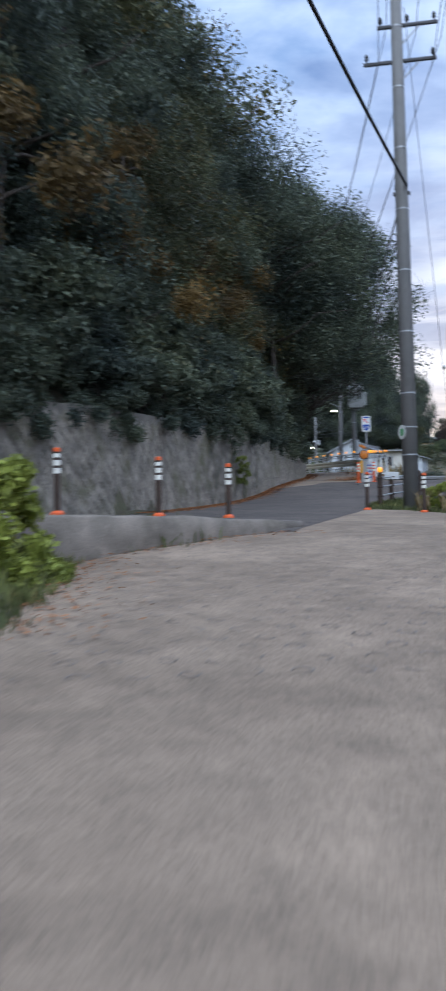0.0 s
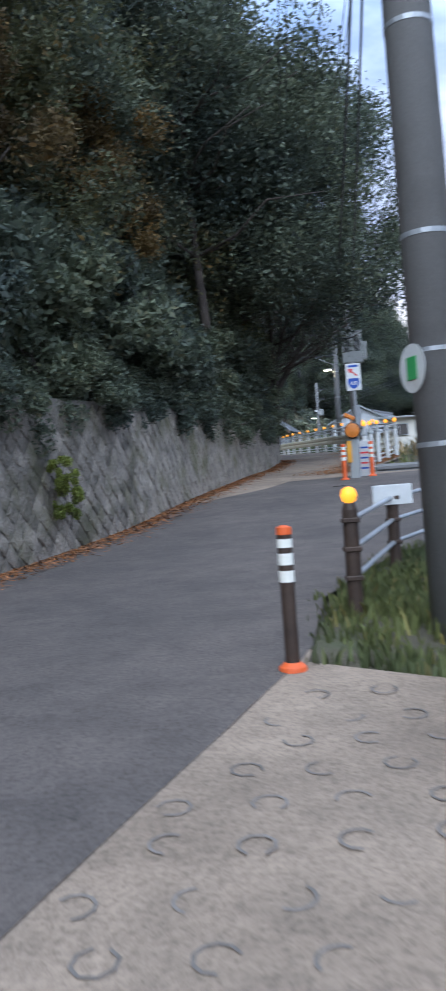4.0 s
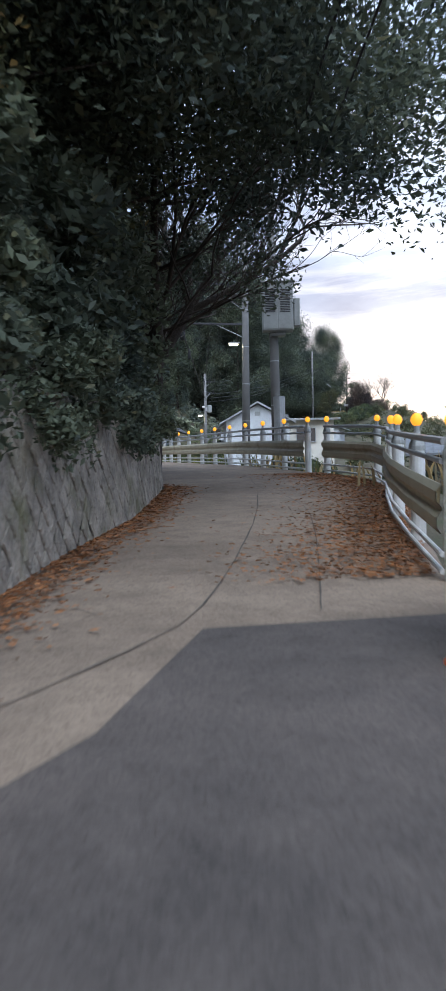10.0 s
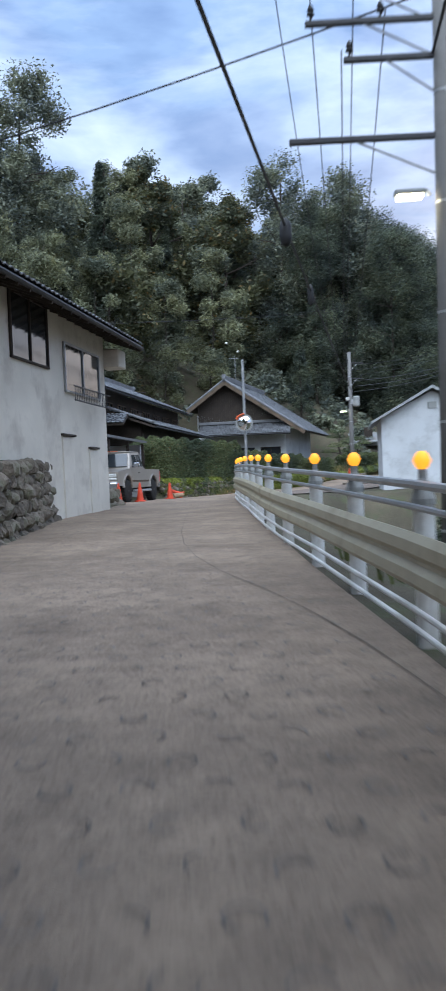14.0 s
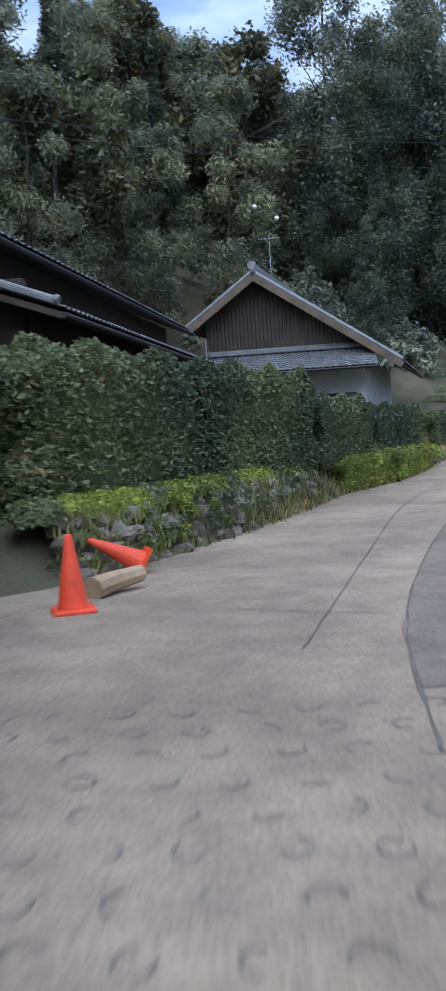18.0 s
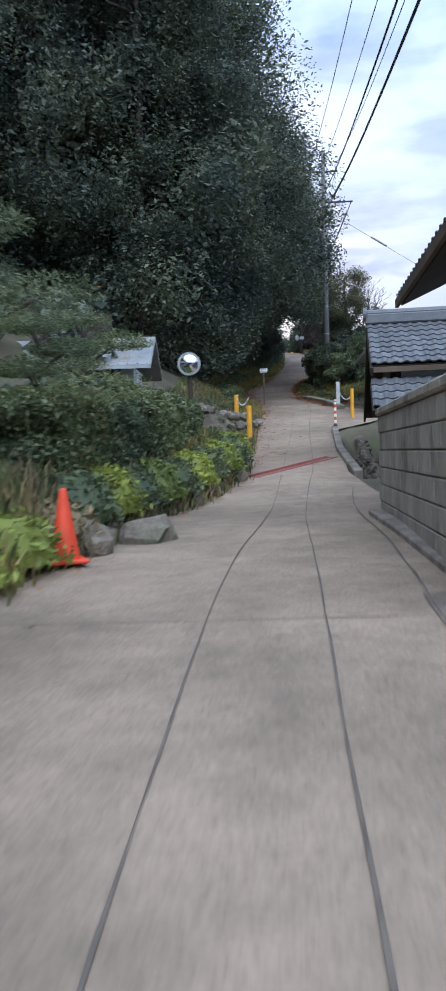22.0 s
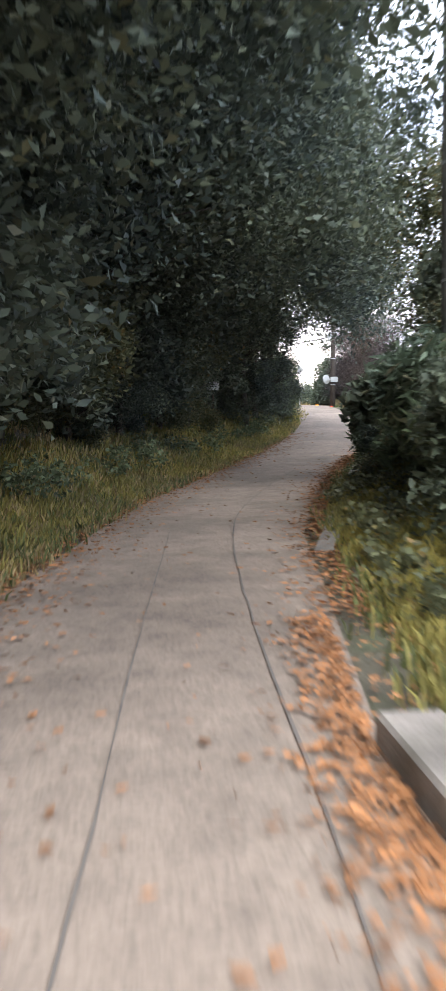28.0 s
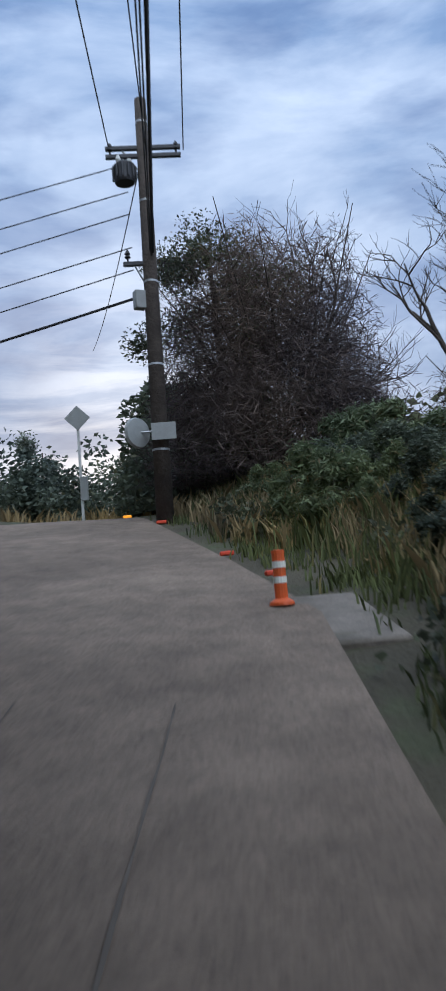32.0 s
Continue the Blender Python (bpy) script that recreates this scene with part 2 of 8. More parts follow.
ORANGEP = material("orange_plastic", (0.75, 0.13, 0.03), 0.5, 0.15, 5, 50, 0.1, stain=(0.5, 0.09, 0.03))
REDCONE = material("cone_red", (0.72, 0.075, 0.03), 0.5, 0.15, 5, 50, 0.1)
WHITEB = material("reflective_white", (0.82, 0.80, 0.72), 0.4, 0.08, 5, 60, 0.05)
WHITEP = material("white_paint", (0.70, 0.70, 0.68), 0.5, 0.12, 2, 50, 0.1, stain=(0.5, 0.47, 0.42))
BEIGE = material("beige_guardrail", (0.50, 0.46, 0.34), 0.55, 0.15, 1.2, 50, 0.1, stain=(0.33, 0.28, 0.19))
LENS_ORANGE = material("orange_lens", (0.62, 0.20, 0.03), 0.3, 0.15, 8, 60, 0.2)
# emission stands in for headlamp light the amber reflectors throw back; they are unlit
AMBER_RETROGLOW = glow("amber_reflector_glow", (1.0, 0.36, 0.02), 0.55)
LAMPGLOW = glow("lamp_lit", (1.0, 0.85, 0.5), 14.0)
YELLOW = material("yellow_paint", (0.75, 0.36, 0.03), 0.55, 0.15, 3, 50, 0.1, stain=(0.5, 0.24, 0.04))
REDSTEEL = material("red_grate", (0.25, 0.055, 0.045), 0.7, 0.3, 3, 40, 0.3, stain=(0.12, 0.05, 0.04))
CREAM = material("cream_render", (0.68, 0.64, 0.56), 0.85, 0.1, 0.8, 60, 0.25, stain=(0.50, 0.46, 0.40))
PLASTER = material("white_plaster", (0.58, 0.60, 0.62), 0.85, 0.12, 0.7, 60, 0.2, stain=(0.42, 0.43, 0.44))
TILE = material("roof_tile", (0.15, 0.155, 0.165), 0.45, 0.25, 3, 40, 0.2, rand=0.25, spec=0.5)
TILEJ = material("roof_tile_field", (0.14, 0.145, 0.155), 0.5, 0.25, 3, 40, 0.2, island=0.25, spec=0.5)
WOODD = material("dark_boards", (0.05, 0.037, 0.028), 0.75, 0.3, 2, 30, 0.4, island=0.3)
PALEWOOD = material("pale_split_wood", (0.40, 0.28, 0.17), 0.8, 0.3, 4, 40, 0.4, stain=(0.22, 0.15, 0.09))
WOODM = material("weathered_wood", (0.13, 0.095, 0.065), 0.8, 0.3, 2, 30, 0.4)
BLOCK = material("concrete_block", (0.30, 0.265, 0.22), 0.9, 0.22, 1.5, 40, 0.6, stain=(0.14, 0.12, 0.095), rand=0.15, world_space=True)
GLASS = material("window_glass", (0.03, 0.035, 0.04), 0.08, 0.1, 1, 10, 0, spec=0.8)
CHROME = material("chrome", (0.7, 0.7, 0.72), 0.12, 0.05, 2, 20, 0, metal=1.0)
MIRROR = material("mirror_face", (0.82, 0.84, 0.86), 0.03, 0.02, 2, 20, 0, metal=1.0)
CARPAINT = material("champagne_paint", (0.36, 0.325, 0.285), 0.32, 0.06, 1, 80, 0.02, metal=0.45, spec=0.6)
GREENPAINT = material("dark_green_paint", (0.012, 0.024, 0.018), 0.12, 0.05, 1, 80, 0, spec=0.7)
BLACKP = material("black_plastic", (0.018, 0.018, 0.02), 0.55, 0.2, 4, 50, 0.1)
TYRE = material("tyre_rubber", (0.022, 0.021, 0.02), 0.85, 0.25, 4, 40, 0.3)
HEADL = material("headlamp_lens", (0.6, 0.6, 0.58), 0.15, 0.1, 6, 30, 0, spec=0.8)
BARK = material("bark", (0.075, 0.06, 0.05), 0.95, 0.35, 2, 20, 0.8, dist=0.03)
LITTER = material("leaf_litter", (0.34, 0.145, 0.055), 0.9, 0.3, 3, 30, 0.3, island=0.45)
BLUE = material("sign_blue", (0.03, 0.09, 0.42), 0.45, 0.08, 3, 40, 0)
SIGNRED = material("sign_red", (0.72, 0.05, 0.05), 0.45, 0.08, 3, 40, 0)
GREENL = material("label_green", (0.06, 0.34, 0.10), 0.5, 0.08, 3, 40, 0)
BOXGREY = material("cabinet_grey", (0.33, 0.34, 0.33), 0.5, 0.1, 1.5, 50, 0.05, stain=(0.26, 0.26, 0.25))
SHEETM = material("corrugated_metal", (0.34, 0.36, 0.37), 0.5, 0.2, 1.0, 40, 0.1, metal=0.3, stain=(0.25, 0.19, 0.14))
L_DARK = leaf_material("leaf_evergreen", (0.088, 0.110, 0.084), (0.14, 0.14, 0.085))
# evergreen leaf colour paled to paint in the haze before the hills
L_FAR_HAZE = leaf_material("leaf_hill_haze", (0.155, 0.18, 0.145), (0.19, 0.19, 0.12))
L_OAK = leaf_material("leaf_oak", (0.085, 0.095, 0.055), (0.24, 0.16, 0.06))
L_BAMBOO = leaf_material("leaf_bamboo", (0.175, 0.195, 0.13), (0.20, 0.19, 0.09))
L_HEDGE = leaf_material("leaf_hedge", (0.105, 0.135, 0.075), (0.22, 0.17, 0.09))
L_GRASS = leaf_material("grass_blade", (0.115, 0.135, 0.055), (0.30, 0.25, 0.10), 0.6)
L_DRY = leaf_material("dry_grass", (0.29, 0.225, 0.12), (0.38, 0.31, 0.18), 0.7)
L_RUST = leaf_material("leaf_autumn", (0.12, 0.085, 0.035), (0.20, 0.11, 0.03), 0.6)
# grass colour yellowed to carry the car headlamps' light on the bank
L_HEADLIT = leaf_material("grass_headlit", (0.22, 0.195, 0.062), (0.37, 0.30, 0.11), 0.6)
L_BRIGHT = leaf_material("leaf_bright", (0.19, 0.23, 0.055), (0.28, 0.32, 0.10))
L_TWIG = leaf_material("twig_brown", (0.10, 0.08, 0.075), (0.18, 0.14, 0.12), 0.9)



# ---- mesh helpers ----
class Mesh:
    """Collects boxes, tubes and sheets into one mesh."""

    def __init__(self):
        self.v, self.f = [], []

    def add(self, verts, faces):
        n = len(self.v)
        self.v += [tuple(p) for p in verts]
        self.f += [tuple(i + n for i in f) for f in faces]
        return self

    def box(self, c, s, rot=None, ch=0.008):
        hx, hy, hz = s[0] / 2, s[1] / 2, s[2] / 2
        ch = min(ch, hx * 0.45, hy * 0.45, hz * 0.45)
        vs, idx = [], {}
        for sx in (-1, 1):
            for sy in (-1, 1):
                for sz in (-1, 1):
                    for ax in range(3):
                        p = [sx * (hx - ch), sy * (hy - ch), sz * (hz - ch)]
                        p[ax] += (sx, sy, sz)[ax] * ch
                        idx[(sx, sy, sz, ax)] = len(vs)
                        vs.append(Vector(p))
        fs = []
        for ax in range(3):
            a, b = (ax + 1) % 3, (ax + 2) % 3
            for sg in (-1, 1):
                q = []
                for i, j in ((-1, -1), (1, -1), (1, 1), (-1, 1)):
                    k = [0, 0, 0]
                    k[ax], k[a], k[b] = sg, i, j
                    q.append(idx[(*k, ax)])
                fs.append(q if sg > 0 else q[::-1])
        for ax in range(3):
            a, b = (ax + 1) % 3, (ax + 2) % 3
            for i in (-1, 1):
                for j in (-1, 1):
                    k0, k1 = [0, 0, 0], [0, 0, 0]
                    k0[a] = k1[a] = i
                    k0[b] = k1[b] = j
                    k0[ax], k1[ax] = -1, 1
                    q = [idx[(*k0, a)], idx[(*k1, a)], idx[(*k1, b)], idx[(*k0, b)]]
                    fs.append(q if i * j < 0 else q[::-1])
        for sx in (-1, 1):
            for sy in (-1, 1):
                for sz in (-1, 1):
                    q = [idx[(sx, sy, sz, 0)], idx[(sx, sy, sz, 1)], idx[(sx, sy, sz, 2)]]
                    fs.append(q if sx * sy * sz > 0 else q[::-1])
        m = rot if rot else Matrix.Identity(4)
        c = Vector(c)
        return self.add([(m @ p) + c for p in vs], fs)

    def tube(self, pts, r, n=8, r2=None, caps=True):
        pts = [Vector(p) for p in pts]
        vs, fs = [], []
        k = len(pts)
        for i, p in enumerate(pts):
            d = (pts[min(i + 1, k - 1)] - pts[max(i - 1, 0)]).normalized()
            up = Vector((0, 0, 1)) if abs(d.z) < 0.9 else Vector((1, 0, 0))
            a = d.cross(up).normalized()
            b = d.cross(a)
            rr = r if r2 is None else r + (r2 - r) * i / max(1, k - 1)
            for j in range(n):
                t = 2 * math.pi * j / n
                vs.append(p + (a * math.cos(t) + b * math.sin(t)) * rr)
        for i in range(k - 1):
            for j in range(n):
                j2 = (j + 1) % n
                fs.append((i * n + j, (i + 1) * n + j, (i + 1) * n + j2, i * n + j2))
        if caps:
            fs.append(tuple(range(n)))
            fs.append(tuple(range((k - 1) * n, k * n))[::-1])
        return self.add(vs, fs)

    def lathe(self, prof, n=16, c=(0, 0, 0)):
        vs, fs = [], []
        for r, z in prof:
            for j in range(n):
                t = 2 * math.pi * j / n
                vs.append((c[0] + r * math.cos(t), c[1] + r * math.sin(t), c[2] + z))
        for i in range(len(prof) - 1):
            for j in range(n):
                j2 = (j + 1) % n
                fs.append((i * n + j, i * n + j2, (i + 1) * n + j2, (i + 1) * n + j))
        fs.append(tuple(range(n))[::-1])
        fs.append(tuple(range((len(prof) - 1) * n, len(prof) * n)))
        return self.add(vs, fs)

    def prism(self, poly, axis, lo, hi):
        """A polygon in the plane across axis (0 x, 1 y, 2 z), drawn out from lo to hi."""
        o = [i for i in range(3) if i != axis]
        vs = []
        for h in (lo, hi):
            for a, b in poly:
                p = [0, 0, 0]
                p[o[0]], p[o[1]], p[axis] = a, b, h
                vs.append(p)
        n = len(poly)
        fs = [tuple(range(n)), tuple(range(n, 2 * n))[::-1]] + [(i, i + n, (i + 1) % n + n, (i + 1) % n) for i in range(n)]
        return self.add(vs, fs)

    def data(self, name, mat, smooth=False):
        me = bpy.data.meshes.new(name)
        me.from_pydata(self.v, [], self.f)
        me.materials.append(mat)
        bm = bmesh.new()
        bm.from_mesh(me)
        if len(bm.faces) < 6000 and name not in NO_RECALC:
            bmesh.ops.recalc_face_normals(bm, faces=bm.faces)
        bm.to_mesh(me)
        bm.free()
        if smooth:
            for p in me.polygons:
                p.use_smooth = True
        return me


NO_RECALC = ("leaves", "grass", "ground", "twig_mass")


def part(name, mesh, mat, parent, label="", smooth=False):
    ob = new(name, mesh.data(name, mat, smooth) if isinstance(mesh, Mesh) else mesh)
    if parent is not None:
        ob.parent = parent
    if label:
        tagged(ob, label)
    return ob


def thing(name, m, label, category, group="", kind=""):
    e = new(name)
    e.empty_display_size = 0.1
    e.matrix_world = m
    return tagged(e, label, category, group, kind)


def solid(name, mesh, mat, label, category, group="", kind="", m=None, smooth=False):
    ob = part(name, mesh, mat, None, "", smooth)
    if m is not None:
        ob.matrix_world = m
    return tagged(ob, label, category, group, kind)


# ---- the lie of the land ----
LINE = np.array([(0, -14, -.75), (0, -6, -.2), (0, 0, .14), (1.2, 5.1, .57), (2.4, 8.9, .84), (3.0, 12, 1.05), (2.6, 15.5, 1.27), (1.7, 18, 1.44), (1.9, 20, 1.53), (2.6, 23.1, 1.65),
                 (3.3, 27.1, 1.93), (3.95, 31.4, 2.37), (5.0, 36, 2.7), (6.1, 41.7, 3.08), (6.3, 47.6, 3.55), (5.95, 54.2, 3.85), (4.13, 68.7, 4.31), (3.9, 76, 4.44), (4.0, 82.4, 4.42),
                 (5.56, 90.2, 4.34), (7.6, 98.7, 4.37), (10, 106.4, 4.45), (12.5, 112.2, 4.72), (14.7, 117.1, 4.92), (17.5, 122.2, 5.05), (21, 128.5, 5.85), (24.4, 136.2, 7.03),
                 (26, 141.1, 7.82), (28.5, 148.1, 8.62), (32.7, 156.1, 9.8), (37.4, 164.3, 11.1), (41.2, 170.6, 12.4), (43.6, 178, 14.0), (45.2, 186, 15.6)])
_a, _b = LINE[:-1], LINE[1:]
_d = _b[:, :2] - _a[:, :2]
_l2 = (_d ** 2).sum(1)
TAIL = 18.0


def along(x, y):
    """Height of the road's line beside (x, y), signed distance to its right, and the nearest y on it."""
    x, y = np.atleast_1d(np.asarray(x, float)), np.atleast_1d(np.asarray(y, float))
    zz, uu, yy = np.empty_like(x), np.empty_like(x), np.empty_like(x)
    for k in range(0, len(x), 4000):
        s = slice(k, k + 4000)
        p = np.stack([x[s], y[s]], 1)[:, None, :] - _a[None, :, :2]
        t = np.clip((p * _d).sum(2) / _l2, 0, 1)
        q = p - t[..., None] * _d
        d2 = (q ** 2).sum(2)
        i = d2.argmin(1)
        r = np.arange(len(i))
        ti, qi, di = t[r, i], q[r, i], _d[i]
        zz[s] = _a[i, 2] + ti * (_b[i, 2] - _a[i, 2])
        yy[s] = _a[i, 1] + ti * di[:, 1]
        uu[s] = np.sign(qi[:, 0] * di[:, 1] - qi[:, 1] * di[:, 0]) * np.sqrt(d2[r, i])
    return zz, uu, yy


def road_z(x, y):
    """Road surface, level across, smoothed along."""
    z = 0
    for o in (-1.5, 0, 1.5):
        z = z + along(np.asarray(x, float), np.asarray(y, float) + o)[0]
    return z / 3


EDGE_L = np.array([(-14, -1.6), (0, -1.6), (6, -1.7), (10.7, -1.9), (12.3, -.2), (13.5, .9), (14.2, .3), (17, -2.0), (20, -1.2), (24, 0), (27.6, 1.0), (31, 1.75), (34.5, 2.5), (37.4, 3.05), (40.3, 3.75),
                   (44.6, 4.45), (46.5, 3.2), (52, 1.6), (63.5, 1.9), (72, 1.3), (80, -1.0), (87, .2), (88.4, 1.6), (93.2, 3.35), (99.4, 5.2), (103, 6.9), (108.8, 8.9), (115.4, 11.3), (121, 14.4), (125.7, 17.5),
                   (131, 20.0), (134, 21.3), (139, 23.6), (144, 25.3), (148.2, 26.5), (151.5, 27.8), (155, 29.4), (161.5, 33.0), (166.8, 36.0), (172, 39.2), (174.7, 40.6), (180, 42.6), (186, 44.1)])
EDGE_R = np.array([(-14, 3.8), (0, 4.6), (8, 5.6), (14, 6.1), (15.6, 6.0), (17, 5.3), (18.2, 4.4), (19, 3.3), (21, 3.6), (23.5, 4.7), (25, 9), (27, 15), (33, 15), (34.3, 9), (35, 6.0), (38, 6.9), (42, 8.3), (45.7, 8.6), (48.3, 7.95),
                   (52.5, 7.55), (60, 6.7), (66, 6.1), (72.7, 5.5), (78, 5.1), (83, 5.0), (86, 6.5), (88, 9.5), (97, 12.0), (105, 14), (113, 16), (117.5, 17), (121, 18.3), (125, 19.6), (132.5, 23.2), (134, 25.5), (136.5, 27.5),
                   (139.6, 26.75), (144.2, 27.75), (148, 29.2), (150.2, 30.0), (153.1, 31.4), (155.4, 32.6), (159.7, 35.0), (162, 36.5), (165.8, 39.2), (171.6, 42.4), (176, 44.5), (179, 45.2), (186, 46.6)])


def edge_l(y):
    return np.interp(y, EDGE_L[:, 0], EDGE_L[:, 1])


def edge_r(y):
    return np.interp(y, EDGE_R[:, 0], EDGE_R[:, 1])


def sstep(a, b, x):
    t = np.clip((np.asarray(x, float) - a) / (b - a), 0, 1)
    return t * t * (3 - 2 * t)


def zone(y, a, b, w=3.0):
    return sstep(a - w, a + w, y) * (1 - sstep(b - w, b + w, y))


def land(x, y):
    x, y = np.atleast_1d(np.asarray(x, float)), np.atleast_1d(np.asarray(y, float))
    z, u, yr = along(x, y)
    z = road_z(x, y)
    yy = np.clip(y, -14, 186)
    dl = edge_l(yy) - x
    dr = x - edge_r(yy)
    # left: wall and wooded bank, then yards below a hill, then banks
    wall = 2.25 * sstep(0.25, 0.75, dl) + 0.75 * np.clip(dl - 0.8, 0, 30)
    low = -0.1 * np.clip(dl, 0, 8)
    island = 0.35 * sstep(.1, .6, dl) + 0 * dl
    yard = 0.05 * np.clip(dl, 0, 20) + 0.62 * np.clip(dl - 24, 0, 62)
    garden = 0.75 * sstep(0.0, 0.9, dl) + 0.03 * np.clip(dl, 0, 14) + 0.62 * np.clip(dl - 17, 0, 60)
    bank = 1.0 * sstep(0.3, 3.2, dl) + 0.5 * np.clip(dl - 2.5, 0, 40)
    wl_ = zone(y, 21, 45.5, 1.2)
    left = np.where(y < 14.2, island * 0.6 - .35 * np.clip(dl - 2.0, 0, 3), 0)
    w = [1 - sstep(16.6, 17, y), sstep(16.6, 17, y) * (1 - sstep(45, 47, y)), sstep(45, 47, y) * (1 - sstep(87, 90, y)), sstep(87, 90, y) * (1 - sstep(126, 132, y)), sstep(126, 132, y)]
    lf = w[0] * left + w[1] * wall + w[2] * yard + w[3] * garden + w[4] * bank
    xw = np.interp(y, [-14, -4, 6, 11, 17], [-20, -14, -8.5, -5.2, -2.35])
    dw = xw - x
    lf = np.where((y < 17) & (dw > 0), 2.25 * sstep(.25, .75, dw) + .75 * np.clip(dw - .8, 0, 30), lf)
    ridge = sstep(46, 52, y) * (1 - sstep(60, 66, y)) * 0.25 * np.clip(dl - 1.0, 0, 5)
    lf = lf + ridge
    # right
    drop = -1.4 * sstep(0.4, 4, dr) - 0.03 * np.clip(dr, 0, 60)
    side = -0.03 * np.clip(dr, 0, 40)
    valley = -2.2 * sstep(0.5, 4, dr) - 0.03 * np.clip(dr, 0, 60)
    flat = -0.95 * sstep(.2, .45, dr) * (1 - sstep(5.5, 6.5, dr)) * sstep(124.2, 124.9, y) * (1 - sstep(131.6, 132.3, y))
    rb = 0.7 * sstep(0.5, 3.5, dr) - 0.34 * np.clip(dr - 7, 0, 36)
    v = [1 - sstep(19, 23, y), sstep(19, 23, y) * (1 - sstep(33, 36, y)), sstep(33, 36, y) * (1 - sstep(83, 88, y)), sstep(83, 88, y) * (1 - sstep(138, 142, y)), sstep(138, 142, y)]
    rt = v[0] * drop + v[1] * side + v[2] * valley + v[3] * flat + v[4] * rb
    h = np.where(dl > 0, lf, np.where(dr > 0, rt, -0.05))
    far = np.clip((np.hypot(x - 10, y - 90) - 140) / 200, 0, 1)
    h = h * (1 - far * 0.5)
    # distant hills across the valley
    hills = 22 * sstep(150, 420, np.hypot(x - 10, y - 90)) * (0.7 + 0.3 * np.sin(x * 0.011 + 1.0) * np.cos(y * 0.009))
    rough = 0.06 * np.sin(x * 1.7 + y * .9) * np.sin(y * 1.3 - x * .6) * np.clip((np.maximum(dl, dr) - .3) * .7, 0, 1)
    z = np.where(y > 186, LINE[-1, 2] + 0.03 * np.clip(y - 186, 0, 20) - .12 * np.clip(y - 195, 0, 60), z)
    return z + h + hills + rough - 0.02


def lz(x, y):
    return float(land(x, y)[0])


def rz_(x, y):
    return float(np.ravel(road_z([x], [y]))[0])


def axis(stops):
    out = []
    for a, b, st in stops:
        out += list(np.arange(a, b, st))
    return np.array(out + [stops[-1][1]])


GX = axis([(-1500, -300, 200), (-300, -70, 15), (-70, -14, 2.5), (-14, 32, 0.5), (32, 62, 0.75), (62, 110, 3), (110, 330, 20), (330, 1530, 200)])
GY = axis([(-1500, -200, 200), (-200, -40, 16), (-40, -14, 2.0), (-14, 200, 0.75), (200, 240, 2.5), (240, 420, 20), (420, 1620, 200)])
mx, my = np.meshgrid(GX, GY)
mz = land(mx.ravel(), my.ravel())
nx, ny = len(GX), len(GY)
ii = np.arange(nx * ny).reshape(ny, nx)
quads = np.stack([ii[:-1, :-1], ii[:-1, 1:], ii[1:, 1:], ii[1:, :-1]], -1).reshape(-1, 4)
gm = bpy.data.meshes.new("ground")
gm.from_pydata(np.stack([mx.ravel(), my.ravel(), mz], 1).tolist(), [], quads.tolist())
gm.materials.append(EARTH)
for p_ in gm.polygons:
    p_.use_smooth = True
tagged(new("ground", gm), "dark earthy ground of the wooded slope and fields", "ground", kind="structure")


# ---- road surfaces ----
def strip(name, ys, xl, xr, mat, label, lift, n=8, cat="road"):
    vs, fs = [], []
    for y in ys:
        a, b = float(xl(y)), float(xr(y))
        xs = np.linspace(a, b, n)
        zs = road_z(xs, np.full(n, y)) + lift
        vs += [(x, y, z) for x, z in zip(xs, zs)]
    k = len(ys)
    for i in range(k - 1):
        for j in range(n - 1):
            q = i * n + j
            fs.append((q, q + 1, q + n + 1, q + n))
    m = Mesh().add(vs, fs)
    ob = solid(name, m, mat, label, cat, kind="structure")
    for p_ in ob.data.polygons:
        p_.use_smooth = True
    return ob


yr = lambda a, b, s=0.5: list(np.arange(a, b, s)) + [b]
strip("road_lower", yr(-14, 19.3), lambda y: edge_l(y) if y < 13.5 else np.interp(y, [13.5, 19.3], [1.0, 3.2]), lambda y: edge_r(y), CONCRETE, "pale worn concrete ramp with ring imprints", 0.012)
CONC_EDGE = lambda y: np.interp(y, [30.0, 31.2, 32.6, 34.2], [float(edge_l(30.0)) + .02, 2.5, 3.5, 4.1])
strip("road_asphalt", yr(13.4, 34.2, .4), lambda y: (edge_l(y) if y < 30 else CONC_EDGE(y)) if y > 17 else np.interp(y, [13.4, 17], [-4.5, -2.2]), lambda y: edge_r(y) if y > 19.4 else np.interp(y, [13.4, 19.4], [1.1, 3.4]), ASPHALT, "grey asphalt road under the retaining wall", 0.016, 12)
strip("road_bridge", yr(30.0, 86, .4), lambda y: edge_l(y), lambda y: CONC_EDGE(y) + .1 if y < 33.9 else min(edge_r(y), 8.9), CONCRETE, "pale concrete road with ring imprints beside the railing", 0.010, 10)
strip("road_village", yr(86, 141), lambda y: edge_l(y), lambda y: edge_r(y), CONCRETE, "pale concrete lane between hedge and walls", 0.010, 12)
SEAM_X = lambda y: np.interp(y, [83, 85.5, 89.3, 94.8, 98.0, 103.1, 107.6, 112.7, 115], [4.5, 4.65, 5.45, 6.97, 7.97, 9.76, 11.27, 13.7, 14.75])
strip("road_side", yr(84, 114.6), lambda y: SEAM_X(y) + .015, lambda y: max(edge_r(y), SEAM_X(y) + .1), ASPHALT_PALE, "worn pinkish asphalt apron beside the concrete lane", 0.018, 8)
